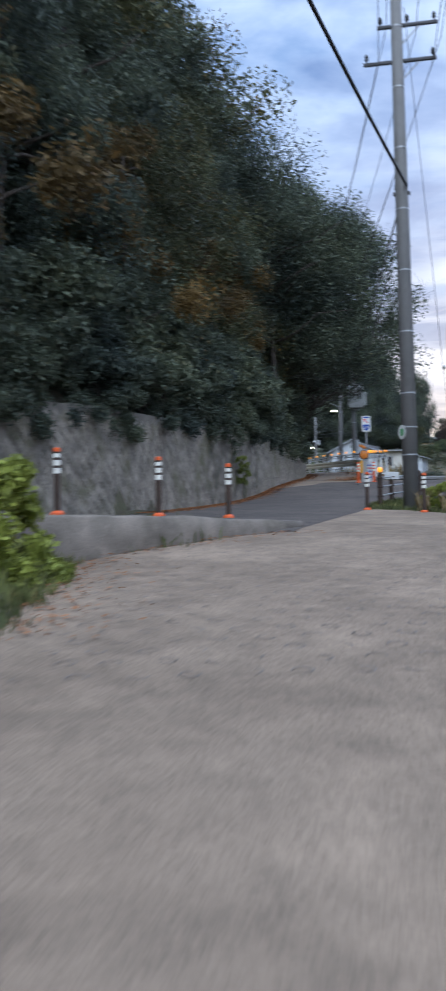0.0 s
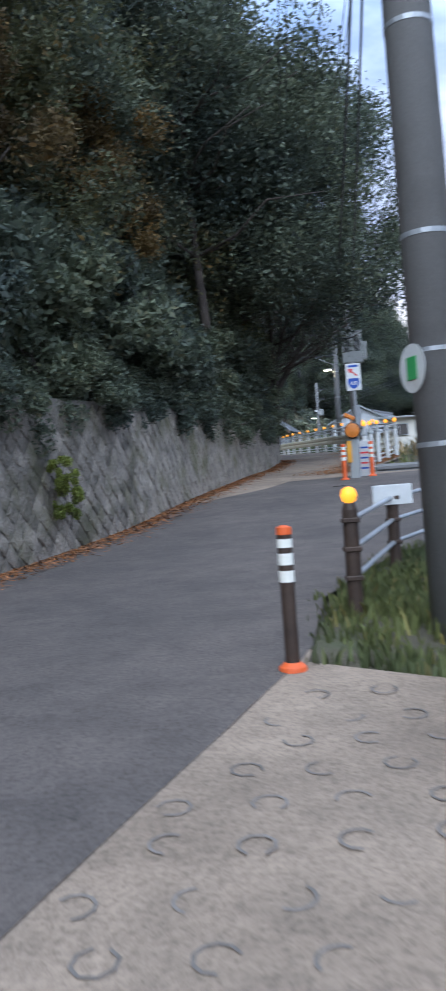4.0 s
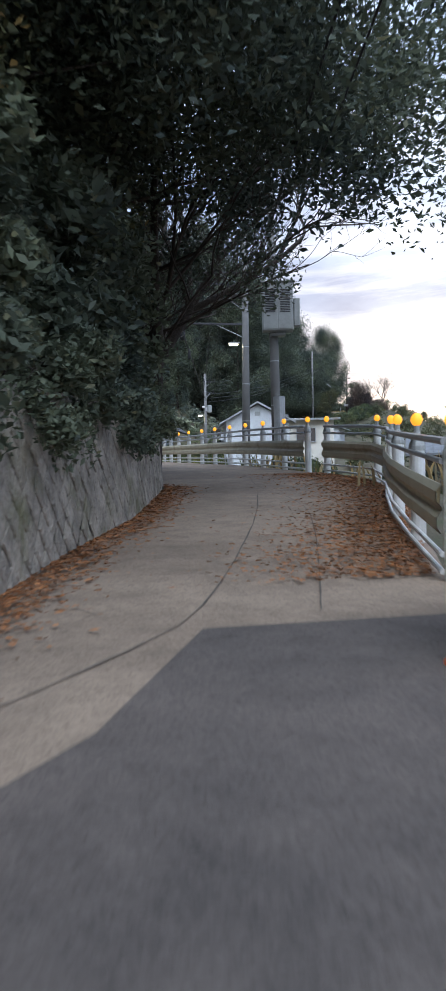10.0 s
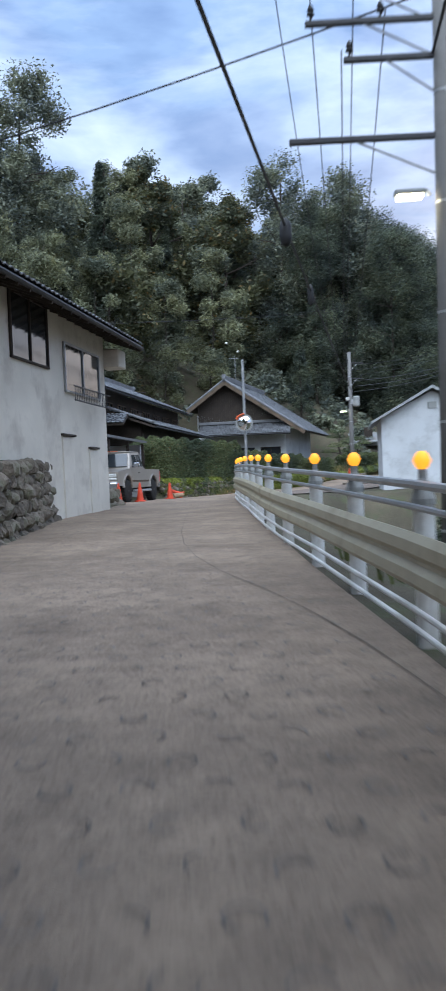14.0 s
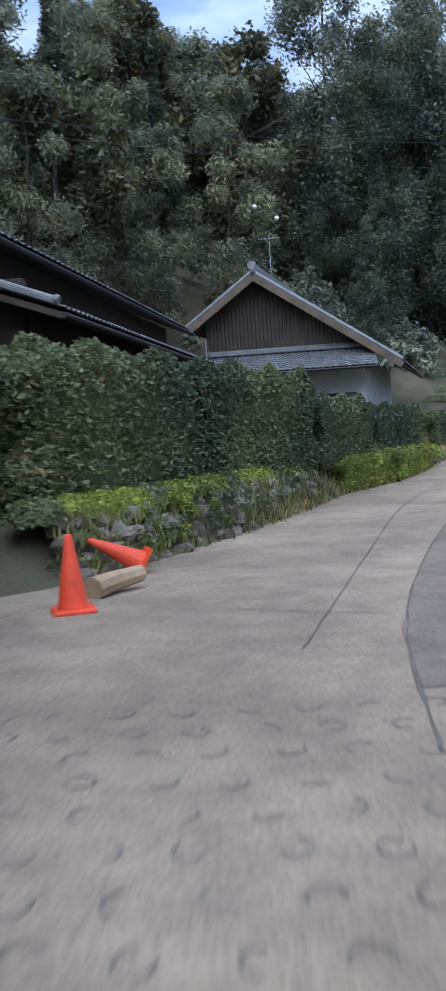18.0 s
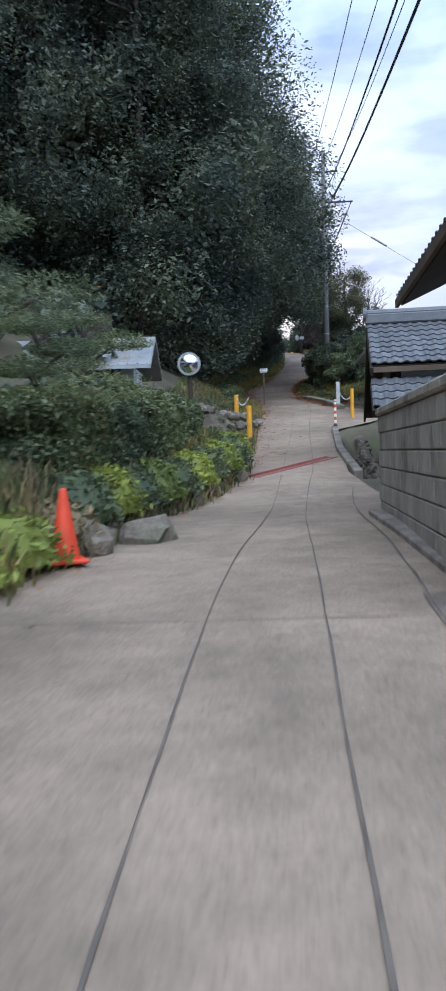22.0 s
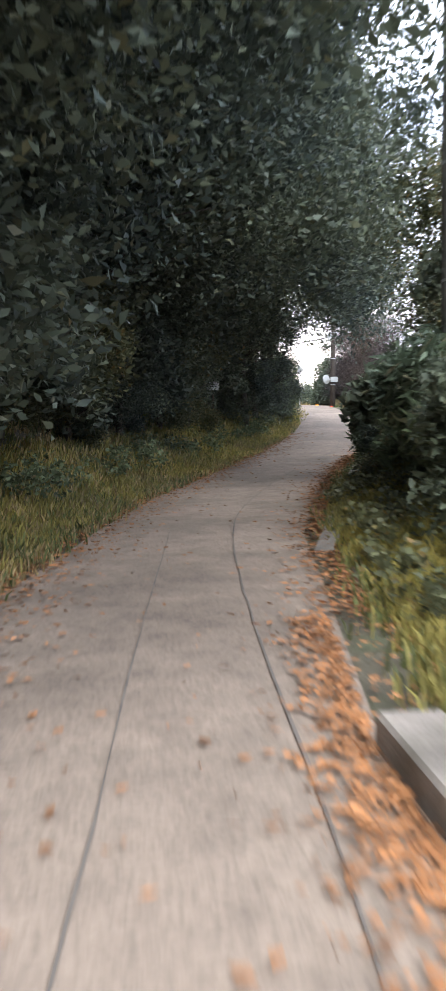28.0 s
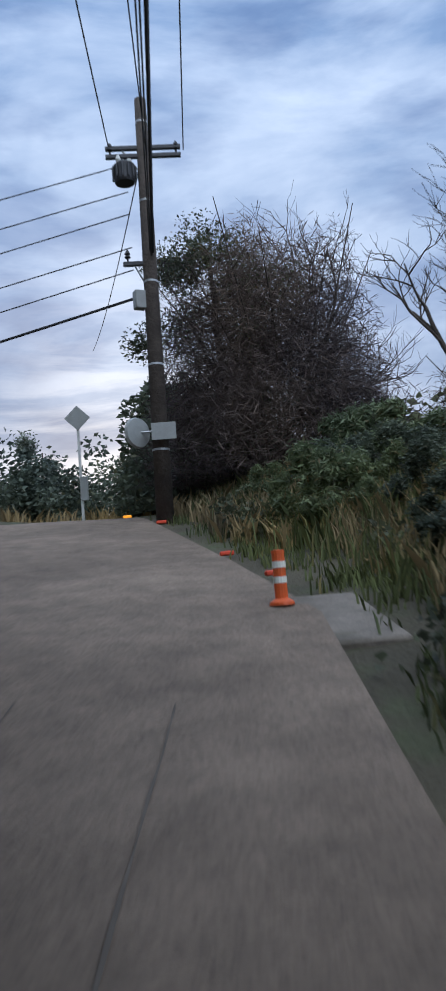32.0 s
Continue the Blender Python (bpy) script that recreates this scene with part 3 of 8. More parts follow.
strip("road_upper", yr(141, 186), lambda y: edge_l(y), lambda y: edge_r(y), PATCH, "grey concrete lane strewn with leaves under trees", 0.010, 10)


def ribbon(name, pts, w, mat, label, lift=0.02, cat="joint", parent=None):
    """A thin band on the road along the points, its bends rounded."""
    for _ in range(2):
        q = [pts[0]]
        for a, b in zip(pts[:-1], pts[1:]):
            q += [(a[0] * .75 + b[0] * .25, a[1] * .75 + b[1] * .25), (a[0] * .25 + b[0] * .75, a[1] * .25 + b[1] * .75)]
        pts = q + [pts[-1]]
    P = []
    for a, b in zip(pts[:-1], pts[1:]):
        n = max(2, int(math.dist(a, b) / 0.6))
        P += [(a[0] + (b[0] - a[0]) * i / n, a[1] + (b[1] - a[1]) * i / n) for i in range(n)]
    P.append(pts[-1])
    rnd = random.Random(len(P))
    vs, fs = [], []
    for i, p in enumerate(P):
        q0, q1 = P[max(0, i - 1)], P[min(len(P) - 1, i + 1)]
        dx, dy = q1[0] - q0[0], q1[1] - q0[1]
        l = math.hypot(dx, dy) or 1
        px, py = -dy / l, dx / l
        j = rnd.uniform(-.3, .3) * w
        ww = w * rnd.uniform(.3, .95) / 2
        for s in (-1, 1):
            x, y = p[0] + px * (s * ww + j), p[1] + py * (s * ww + j)
            vs.append((x, y, rz_(x, y) + lift))
    for i in range(len(P) - 1):
        fs.append((2 * i, 2 * i + 1, 2 * i + 3, 2 * i + 2))
    return solid(name, Mesh().add(vs, fs), mat, label, cat, kind="structure")


for nm, pts, w in (("road_crack", [(1.75, 30.6), (2.6, 32.4), (3.6, 33.7), (4.2, 34.7), (5.4, 40), (5.9, 43)], .035), ("road_crack", [(4.9, 34.5), (5.6, 37.5), (6.4, 41.5), (6.1, 44.6), (6.4, 47)], .028),
                   ("road_crack", [(7.0, 40), (7.3, 44), (7.5, 52), (6.8, 57), (4.9, 62), (4.3, 70)], .018), ("road_crack", [(2.9, 60), (2.7, 66), (2.4, 73)], .018),
                   ("road_seam", [(4.5, 83), (4.65, 85.5), (5.45, 89.3), (6.97, 94.8), (7.97, 98.0), (9.76, 103.1), (11.27, 107.6), (13.7, 112.7), (15.8, 117), (17.3, 120.6), (18.6, 123)], .05),
                   ("road_seam", [(3.94, 85), (4.84, 89.7), (5.9, 95), (7.0, 98.7), (8.3, 102.2), (10.35, 108.6), (11.1, 110.4), (13.7, 116.4), (15.8, 120.3), (18.05, 125), (21.2, 131.4), (24.9, 139), (26.1, 142.5), (27.2, 146.4), (28.6, 151)], .026),
                   ("road_seam", [(8.9, 103.2), (10.86, 108.15), (11.96, 110.6), (14.3, 115.7), (16.2, 120), (18.1, 123.8), (19.4, 126.2), (22.8, 133.5), (25.45, 138.7), (26.9, 142.3), (28.2, 147.2), (29.4, 151.1), (30.47, 153.5), (32.9, 157.9), (35.3, 161.5), (37.6, 165.06), (39.7, 169), (41.05, 171.4), (42.8, 174.7)], .034),
                   ("road_crack", [(1.1, 3), (3.0, 7.2), (4.4, 9.8), (5.2, 12)], .018), ("road_crack", [(-.8, 12.6), (2.4, 13.3), (5.6, 13.6)], .022), ("road_seam", [(29.95, 153.9), (31.44, 156.77), (33.2, 159.5), (35.0, 162.2), (38.53, 168.4)], .022), ("road_seam", [(40.42, 171.8), (42.1, 175.2)], .03), ("road_crack", [(1.55, 5.4), (2.1, 6.1), (2.3, 7.2), (3.3, 8.4)], .03),
                   ("road_seam", [(4.75, 86), (3.4, 86.5)], .03), ("road_seam", [(5.6, 89.8), (3.9, 90.4)], .03), ("road_seam", [(6.9, 94.5), (3.9, 95.6)], .03), ("road_seam", [(8.3, 99.2), (5.4, 100.2)], .03), ("road_seam", [(9.9, 103.6), (7.2, 104.6)], .03), ("road_seam", [(11.1, 107.2), (8.9, 108.2)], .035), ("road_seam", [(12.6, 110.6), (10.2, 111.8)], .035), ("road_seam", [(14.3, 114), (11.4, 115.2)], .03), ("road_seam", [(16.4, 118.6), (13.4, 120)], .03), ("road_seam", [(19.6, 127.9), (17.9, 128.8)], .03), ("road_seam", [(21.6, 131.2), (19.9, 132)], .03),
                   ("road_seam", [(23.6, 134), (21.6, 134.6)], .018), ("road_seam", [(8.2, 12.9), (5.5, 12.9)], .018)):
    ribbon(nm, pts, w * .6, CRACK, "dark dirt-filled joint in the concrete", cat="road joint")

# ring imprints in the concrete
rm = Mesh()
rnd = random.Random(4)
for ya, yb in ((5.0, 18.6), (42.5, 84)):
    yv = ya
    row = 0
    while yv < yb:
        xv = float(edge_l(yv)) + 0.5 + (row % 2) * 0.165
        while xv < min(float(edge_r(yv)), 8.6) - 0.3:
            if not (yv > 60 and xv < 1.6) and not (yv > 13 and yv < 20 and xv < 1 + (yv - 13) * .4):
                cx, cy = xv + rnd.uniform(-.025, .025), yv + rnd.uniform(-.025, .025)
                z0 = rz_(cx, cy) + 0.017
                sl = rz_(cx, cy + .3) - rz_(cx, cy - .3)
                a0, a1 = rnd.uniform(0, 6.28), rnd.uniform(1.6, 5.6)
                vs, fs, n = [], [], 8
                for j in range(n):
                    t_ = a0 + a1 * j / (n - 1)
                    for r_ in (.060, .073):
                        vs.append((cx + r_ * math.cos(t_), cy + r_ * math.sin(t_), z0 + sl / .6 * r_ * math.sin(t_)))
                fs = [(2 * j, 2 * j + 1, 2 * j + 3, 2 * j + 2) for j in range(n - 1)]
                rm.add(vs, fs)
            xv += 0.33
        yv += 0.31
        row += 1
solid("ring_imprints", rm, RING, "rows of round anti-slip grooves in the concrete", "road groove", kind="stuff")


# ---- plants ----
def leaf_mesh(name, cen, size, mat, rnd, droop=0.3, aspect=0.45, fold=0.15):
    """One small bent leaf at each centre, as a shared mesh."""
    n = len(cen)
    d = rnd.normal(size=(n, 3))
    d[:, 2] = d[:, 2] * 0.6 - droop
    d /= np.linalg.norm(d, axis=1)[:, None]
    s = rnd.normal(size=(n, 3))
    s -= (s * d).sum(1)[:, None] * d
    s /= np.linalg.norm(s, axis=1)[:, None] + 1e-9
    up = np.cross(d, s)
    sz = np.asarray(size) * rnd.uniform(0.6, 1.35, n)[:, None]
    v = np.empty((n, 4, 3))
    v[:, 0] = cen - d * sz * 0.5
    v[:, 1] = cen + s * sz * aspect * 0.5 + up * sz * fold
    v[:, 2] = cen + d * sz * 0.5
    v[:, 3] = cen - s * sz * aspect * 0.5 + up * sz * fold
    me = bpy.data.meshes.new(name)
    me.vertices.add(n * 4)
    me.vertices.foreach_set("co", v.ravel())
    me.loops.add(n * 4)
    me.loops.foreach_set("vertex_index", np.arange(n * 4, dtype=np.int32))
    me.polygons.add(n)
    me.polygons.foreach_set("loop_start", np.arange(0, n * 4, 4, dtype=np.int32))
    me.materials.append(mat)
    me.update()
    return me


def clump_points(n, clumps, rnd, spread):
    """Points in loose clumps: clumps are (centre, radius)."""
    k = rnd.integers(0, len(clumps), n)
    c = np.array([q[0] for q in clumps])[k]
    r = np.array([q[1] for q in clumps])[k]
    p = rnd.normal(size=(n, 3))
    p /= np.linalg.norm(p, axis=1)[:, None]
    p *= (rnd.uniform(0, 1, n) ** spread * r)[:, None]
    return c + p


def dense_crown(name, n, clumps, size, mat, rnd, droop=.3, aspect=.45, shell=.42, inner=100):
    """A crown of boughs: small leaves round each bough, and broader sprays of foliage close to its wood."""
    C, R = np.array([q[0] for q in clumps]), np.array([q[1] for q in clumps])
    k = np.repeat(np.arange(len(clumps)), inner)
    p = rnd.normal(size=(len(k), 3))
    p /= np.linalg.norm(p, axis=1)[:, None]
    near = C[k] + p * (R[k] * .66 * rnd.uniform(0, 1, len(k)) ** .5)[:, None]
    cen = np.concatenate([clump_points(n, clumps, rnd, shell), near])
    sz = np.concatenate([np.full(n, size), np.full(len(k), size * 1.5)])[:, None]
    return leaf_mesh(name, cen, sz, mat, rnd, droop, aspect)


def crown_clumps(rnd, h0, h1, rad, k, top=0.35):
    out = []
    for i in range(k):
        t = rnd.uniform(0, 1)
        z = h0 + (h1 - h0) * t
        prof = rad * (1 - (abs(t - 0.4) / 0.62) ** 2.2) ** 0.5 if abs(t - 0.4) < 0.61 else rad * 0.2
        a, r = rnd.uniform(0, 2 * math.pi), prof * rnd.uniform(0.35, 1.0)
        out.append(((r * math.cos(a), r * math.sin(a), z), rad * rnd.uniform(0.2, 0.42)))
    return out


def limbs(rnd, h, r, spread, n, start=0.3, lean=0.15):
    m = Mesh()
    trunk = [(0, 0, -2.6 if h > 5 else -.4)]
    x = y = 0
    for i in range(1, 7):
        x += rnd.uniform(-lean, lean)
        y += rnd.uniform(-lean, lean)
        trunk.append((x, y, h * i / 6))
    m.tube(trunk, r, 9, r * 0.3)
    for i in range(n):
        t = rnd.uniform(start, 0.92)
        b = Vector(trunk[int(t * 6)])
        a = rnd.uniform(0, 2 * math.pi)
        L = spread * rnd.uniform(0.6, 1.0)
        p = [b]
        for j in range(1, 4):
            p.append(b + Vector((math.cos(a + rnd.uniform(-.3, .3)) * L * j / 3, math.sin(a + rnd.uniform(-.3, .3)) * L * j / 3, L * 0.35 * j / 3 + rnd.uniform(-.15, .25))))
        m.tube(p, r * 0.34, 6, r * 0.08)
    return m


def tree_kind(seed, h0, h, rad, k, n, size, mat, trunk_r, nl=9, droop=0.3, aspect=0.45):
    rnd = np.random.default_rng(seed)
    cl = crown_clumps(rnd, h0, h, rad, k)
    me = dense_crown("crown", n, cl, size, mat, rnd, droop, aspect)
    return limbs(rnd, h * 0.92, trunk_r, rad * 0.8, nl, max(0.15, h0 / h)).data("trunk", BARK, True), me


KINDS = {
    "oak": [tree_kind(11 + i, 0.8, 11.5, 3.6, 44, 21000, 0.165, L_DARK if i != 1 else L_OAK, 0.26) for i in range(3)],
    "overhang": [tree_kind(31, 3.6, 11.0, 4.6, 60, 34000, 0.15, L_DARK, 0.15, 16)],
    "tall": [tree_kind(41 + i, 0.8, 19.0, 4.4, 76, 30000, 0.19, L_DARK, 0.2) for i in range(2)],
    "giant": [tree_kind(45 + i, 4.4, 20.5, 6.6, 100, 46000, 0.18, L_DARK, 0.3, 18) for i in range(2)],
    "hill": [tree_kind(43 + i, 0.8, 19.0, 4.4, 70, 20000, 0.24, L_FAR_HAZE, 0.2) for i in range(2)],
    "far": [tree_kind(51 + i, 0.3, 12.0, 3.8, 42, 8500, 0.34, L_FAR_HAZE if i else L_OAK, 0.24, 5) for i in range(2)],
    "bamboo": [tree_kind(61 + i, 1.5, 13.0, 2.6, 30, 8000, 0.34, L_BAMBOO, 0.07, 3, 0.7, 0.2) for i in range(2)],
    "shrub": [tree_kind(71 + i, 0.1, 1.9, 1.15, 20, 5000, 0.115, L_DARK, 0.05, 7) for i in range(2)],
    "rust": [tree_kind(81, 2.5, 8.0, 2.4, 24, 6000, 0.14, L_RUST, 0.12)],
    "bright": [tree_kind(85, 0.05, 1.0, 0.62, 16, 3200, 0.075, L_BRIGHT, 0.02, 7, 0.4, 0.6)],
    "sasa": [tree_kind(91, 0.1, 1.9, 1.3, 16, 2400, 0.26, L_HEDGE, 0.03, 9, 0.5, 0.18)],
}


def cedar_kind(seed):
    rnd = np.random.default_rng(seed)
    c = []
    for i in range(40):
        t = i / 40
        a = i * 2.4
        r = 2.3 * (1 - t) * rnd.uniform(.5, 1)
        c.append(((r * math.cos(a), r * math.sin(a), 1.0 + 12 * t), 0.4 + 0.75 * (1 - t)))
    me = dense_crown("crown", 7000, c, 0.26, L_DARK, rnd, 0.1, 0.3)
    return limbs(rnd, 12.5, .2, 1.2, 6).data("trunk", BARK, True), me


KINDS["cedar"] = [cedar_kind(5)]
LABELS = {"oak": ("dense evergreen broadleaf tree on the bank", "tree"), "overhang": ("evergreen tree whose crown hangs over the road", "tree"), "tall": ("tall dark evergreen tree of the wood", "tree"), "hill": ("tall evergreen tree of the hillside wood", "tree"), "giant": ("huge evergreen tree whose crown vaults the lane", "tree"),
          "far": ("dark tree on the wooded hill behind the houses", "tree"), "bamboo": ("drooping feathery bamboo on the hillside", "bamboo"), "shrub": ("leafy evergreen shrub at the roadside", "shrub"),
          "rust": ("small tree with yellowing autumn leaves", "tree"), "bright": ("bright green broad-leaved weed", "plant"), "sasa": ("long-leaved bamboo grass beside the lane", "bamboo grass"), "cedar": ("dark pointed conifer of the wood", "conifer")}
PROTO = {}


def plant(kind, x, y, s=1.0, rnd=random, z=None, i=None, sz=None, label=None):
    pool = KINDS[kind]
    i = rnd.randrange(len(pool)) if i is None else i
    tk, cr = pool[i]
    name = {"shrub": "shrub", "bright": "weed", "sasa": "bamboo_grass", "bamboo": "bamboo", "cedar": "conifer"}.get(kind, "tree")
    z = lz(x, y) if z is None else z
    m = Matrix.LocRotScale((x, y, z), Euler((rnd.uniform(-.04, .04), rnd.uniform(-.04, .04), rnd.uniform(0, 6.28))), (s, s, sz or s * rnd.uniform(.9, 1.1)))
    e = thing(name, m, label or LABELS[kind][0], LABELS[kind][1], group=LABELS[kind][1] + "s of the slope")
    part("trunk" if name in ("tree", "conifer") else "stem", tk, None, e)
    part("crown" if name in ("tree", "conifer") else "leaves", cr, None, e)
    return e


rnd = random.Random(7)
# the steep bank above the retaining wall
for y in np.arange(-3, 47, 2.3):
    f = float(edge_l(max(y, 17)))
    f = f if y > 17 else float(np.interp(y, [-4, 6, 11, 17], [-14, -8.5, -5.2, -2.4]))
    for row, (o, k, s0) in enumerate(((1.7, "shrub", 1.25), (2.9, "oak", .72), (5.6, "oak", 1.15), (9.0, "tall", .95), (14, "tall", 1.0))):
        if row in (2, 4) and int(y * 10) % 2:
            continue
        x = f - o + rnd.uniform(-.5, .5)
        yy = y + rnd.uniform(-.8, .8)
        zz = lz(x, yy) if y > 16 else rz_(0, max(y, 0)) + 1.9 + 0.75 * max(0, o - .8)
        plant(k, x, yy, s0 * rnd.uniform(.85, 1.15), rnd, z=zz - .15)
        if row < 2:
            plant("shrub", x - .2, yy + 1.1, rnd.uniform(.9, 1.3), rnd, z=zz - .1)
for x, y, s in ((-2.2, 21, .8), (-1.6, 27.2, .8), (.2, 32.5, .75), (-3.8, 12, .9)):
    plant("rust", x, y, s, rnd, z=rz_(x, y) + 2.6)
# crowns over the road at the wall's end
for x, y, s, dz in ((2.6, 44.5, 1.05, 2.3), (4.4, 47.2, .8, 1.5), (1.2, 40.5, 1.05, 2.5), (0.2, 48.5, .95, 1.5), (-2.5, 53, 1.0, 1.5), (2.2, 36.5, .95, 2.6)):
    plant("overhang", x, y, s, rnd, z=rz_(x, y) + dz)
# a broad crown reaching across the road
cr_ = np.random.default_rng(333)
cls_ = [((q[0][0] * 1.05 + 2.9, q[0][1] - .6, q[0][2] + .4 - .2 * q[0][0]), q[1]) for q in crown_clumps(cr_, 3.0, 10.5, 4.4, 64)]
KINDS["broad"] = [(limbs(cr_, 8.5, .17, 4.2, 16, .35, .12).data("trunk", BARK, True), dense_crown("crown", 44000, cls_, .15, L_DARK, cr_, inner=110))]
for x, y, s, dz in ((2.7, 45.0, 1.0, 2.2), (.9, 39.5, .85, 2.6)):
    e = thing("tree", Matrix.LocRotScale((x, y, rz_(x, y) + dz), Euler((0, 0, 0)), (s, s, s)), "broad evergreen tree whose crown spans the road", "tree")
    part("trunk", KINDS["broad"][0][0], None, e)
    part("crown", KINDS["broad"][0][1], None, e)
# the hill behind the houses
for _ in range(190):
    x, y = rnd.uniform(-75, 16), rnd.uniform(84, 205)
    dl = float(edge_l(min(y, 186))) - x
    if dl < 21 or (x < -45 and y < 100):
        continue
    k = "bamboo" if rnd.random() < (.75 if x < -2 and y < 150 else .2) else "far"
    plant(k, x, y, rnd.uniform(.95, 1.4), rnd)
for x, y, s in ((-4, 140, 1.1), (3, 143, 1.2), (8, 146, 1.25), (11.5, 140, .95), (-16, 128, 1.3), (15, 147, 1.3), (19, 150, 1.2), (-10, 137, 1.2), (-24, 120, 1.2), (-20, 110, 1.2), (-26, 102, 1.2)):
    plant("cedar" if rnd.random() < .25 else "hill", x, y, s, rnd)
for x, y in ((-18, 92), (-22, 97), (-15, 99), (-20, 86), (-13, 104), (-9, 110), (-14, 112), (-8, 122), (-12, 120), (-3, 128), (-6, 131), (1, 130), (-17, 105), (-27, 90), (-25, 82)):
    plant("bamboo", x, y, rnd.uniform(1.0, 1.3), rnd)
# the dense wood over the upper lane
for y in np.arange(141.5, 171, 2.6):
    f = float(edge_l(y))
    plant("tall", f - 5.4 + rnd.uniform(-.6, .6), y, rnd.uniform(.9, 1.12), rnd)
    plant("oak", f - 3.6 + rnd.uniform(-.5, .5), y + 1, rnd.uniform(.8, 1.0), rnd)
    if y > 144:
        plant("shrub", f - 3.7 + rnd.uniform(-.3, .3), y + rnd.uniform(-1, 1), rnd.uniform(1.2, 1.7), rnd)
        plant("shrub", f - 4.0 + rnd.uniform(-.3, .3), y + 1.3, rnd.uniform(1.3, 1.8), rnd)
    if y > 141:
        plant("tall", f - 12 + rnd.uniform(-2, 2), y, rnd.uniform(.9, 1.15), rnd)
for y in np.arange(147, 169, 2.8):
    f = float(edge_l(y))
    plant("overhang", f - 2.7, y, rnd.uniform(.85, 1.0), rnd, z=lz(f - 1.6, y) + .5)
    plant("oak", f - 3.1, y + .6, rnd.uniform(.34, .44), rnd)
    plant("oak", f - 2.9, y - .8, rnd.uniform(.3, .38), rnd)
    plant("shrub", f - 2.9, y + .9, rnd.uniform(.9, 1.2), rnd)
for x, y, s in ((24.2, 151.5, 1.0), (26.2, 155.6, 1.05)):
    plant("giant", x, y, s, rnd, z=lz(x, y) - .3)
for y in np.arange(158.0, 172.0, 1.5):
    f = float(edge_l(y))
    plant("oak", f - 3.6 + rnd.uniform(-.3, .3), y, rnd.uniform(.46, .6), rnd, label="leafy evergreen growth above the grassy bank")
    plant("shrub", f - 3.0 + rnd.uniform(-.2, .2), y + .7, rnd.uniform(1.2, 1.6), rnd)
for y in np.arange(143.0, 158.0, 1.3):
    f = float(edge_l(y))
    plant("shrub", f - 3.1 + rnd.uniform(-.2, .2), y, rnd.uniform(1.2, 1.6), rnd)
    plant("oak", f - 4.0 + rnd.uniform(-.3, .3), y + .6, rnd.uniform(.4, .5), rnd, label="leafy evergreen growth above the grassy bank")
for x, y, s in ((37.2, 172.4, .6), (37.6, 175.0, .55), (35.6, 173.0, .7), (38.5, 173.7, .56), (36.5, 170.2, .5)):
    plant("oak", x, y, s, rnd, label="leafy evergreen growth above the grassy bank")
plant("oak", 35.6, 154.6, .55, rnd, label="bushy evergreen tree below the lane")
plant("oak", 48.5, 185.3, .47, rnd, label="dark evergreen among the twiggy thicket")
plant("oak", 33.9, 151.3, .42, rnd, label="bushy evergreen tree below the lane")
for y in np.arange(145, 184, 1.5):
    g = float(edge_r(y))
    if y < 148 and rnd.random() < .5:
        continue
    low = .55 if y > 168 else 1.0
    plant("sasa" if rnd.random() < .6 else "shrub", g + 1.9 + rnd.uniform(-.3, .9), y, low * rnd.uniform(.6, .95), rnd)
    plant("sasa", g + 3.6 + rnd.uniform(-.5, 1.2), y, low * rnd.uniform(.8, 1.15), rnd)
for x, y, s in ((33.6, 152, 1.5), (34.3, 151, 1.2), (32.6, 148.5, 1.0), (31.5, 146.4, .8)):
    plant("shrub", x, y, s, rnd)
# woods across the valley and beyond the crest
for _ in range(80):
    a, r = rnd.uniform(-1.2, .95), rnd.uniform(95, 190)
    x, y = 15 + r * math.cos(a) * 1.0, 85 + r * math.sin(a)
    if x < 46:
        continue
    plant("far", x, y, rnd.uniform(.7, 1.2), rnd)
for x, y, s in ((60, 75, .8), (55, 88, .6), (64, 98, .8), (70, 66, 1.0), (76, 84, 1.0), (58, 110, .7), (48, 120, .6), (66, 122, .8), (54, 64, .6), (62, 52, .6), (44, 106, .5), (38, 200, .5), (43, 205, .45), (50, 208, .5), (56, 204, .45), (47, 214, .6), (36, 210, .6), (62, 212, .6)):
    plant("cedar" if rnd.random() < .3 else "far", x, y, s, rnd)
for _ in range(26):
    x, y = rnd.uniform(6.6, 13), rnd.uniform(18.2, 23.4)
    plant("shrub" if rnd.random() < .5 else "sasa", x, y, rnd.uniform(.3, .5), rnd)
for _ in range(16):
    x, y = rnd.uniform(9.5, 16), rnd.uniform(36, 82)
    plant("shrub", x, y, rnd.uniform(.6, 1.1), rnd)


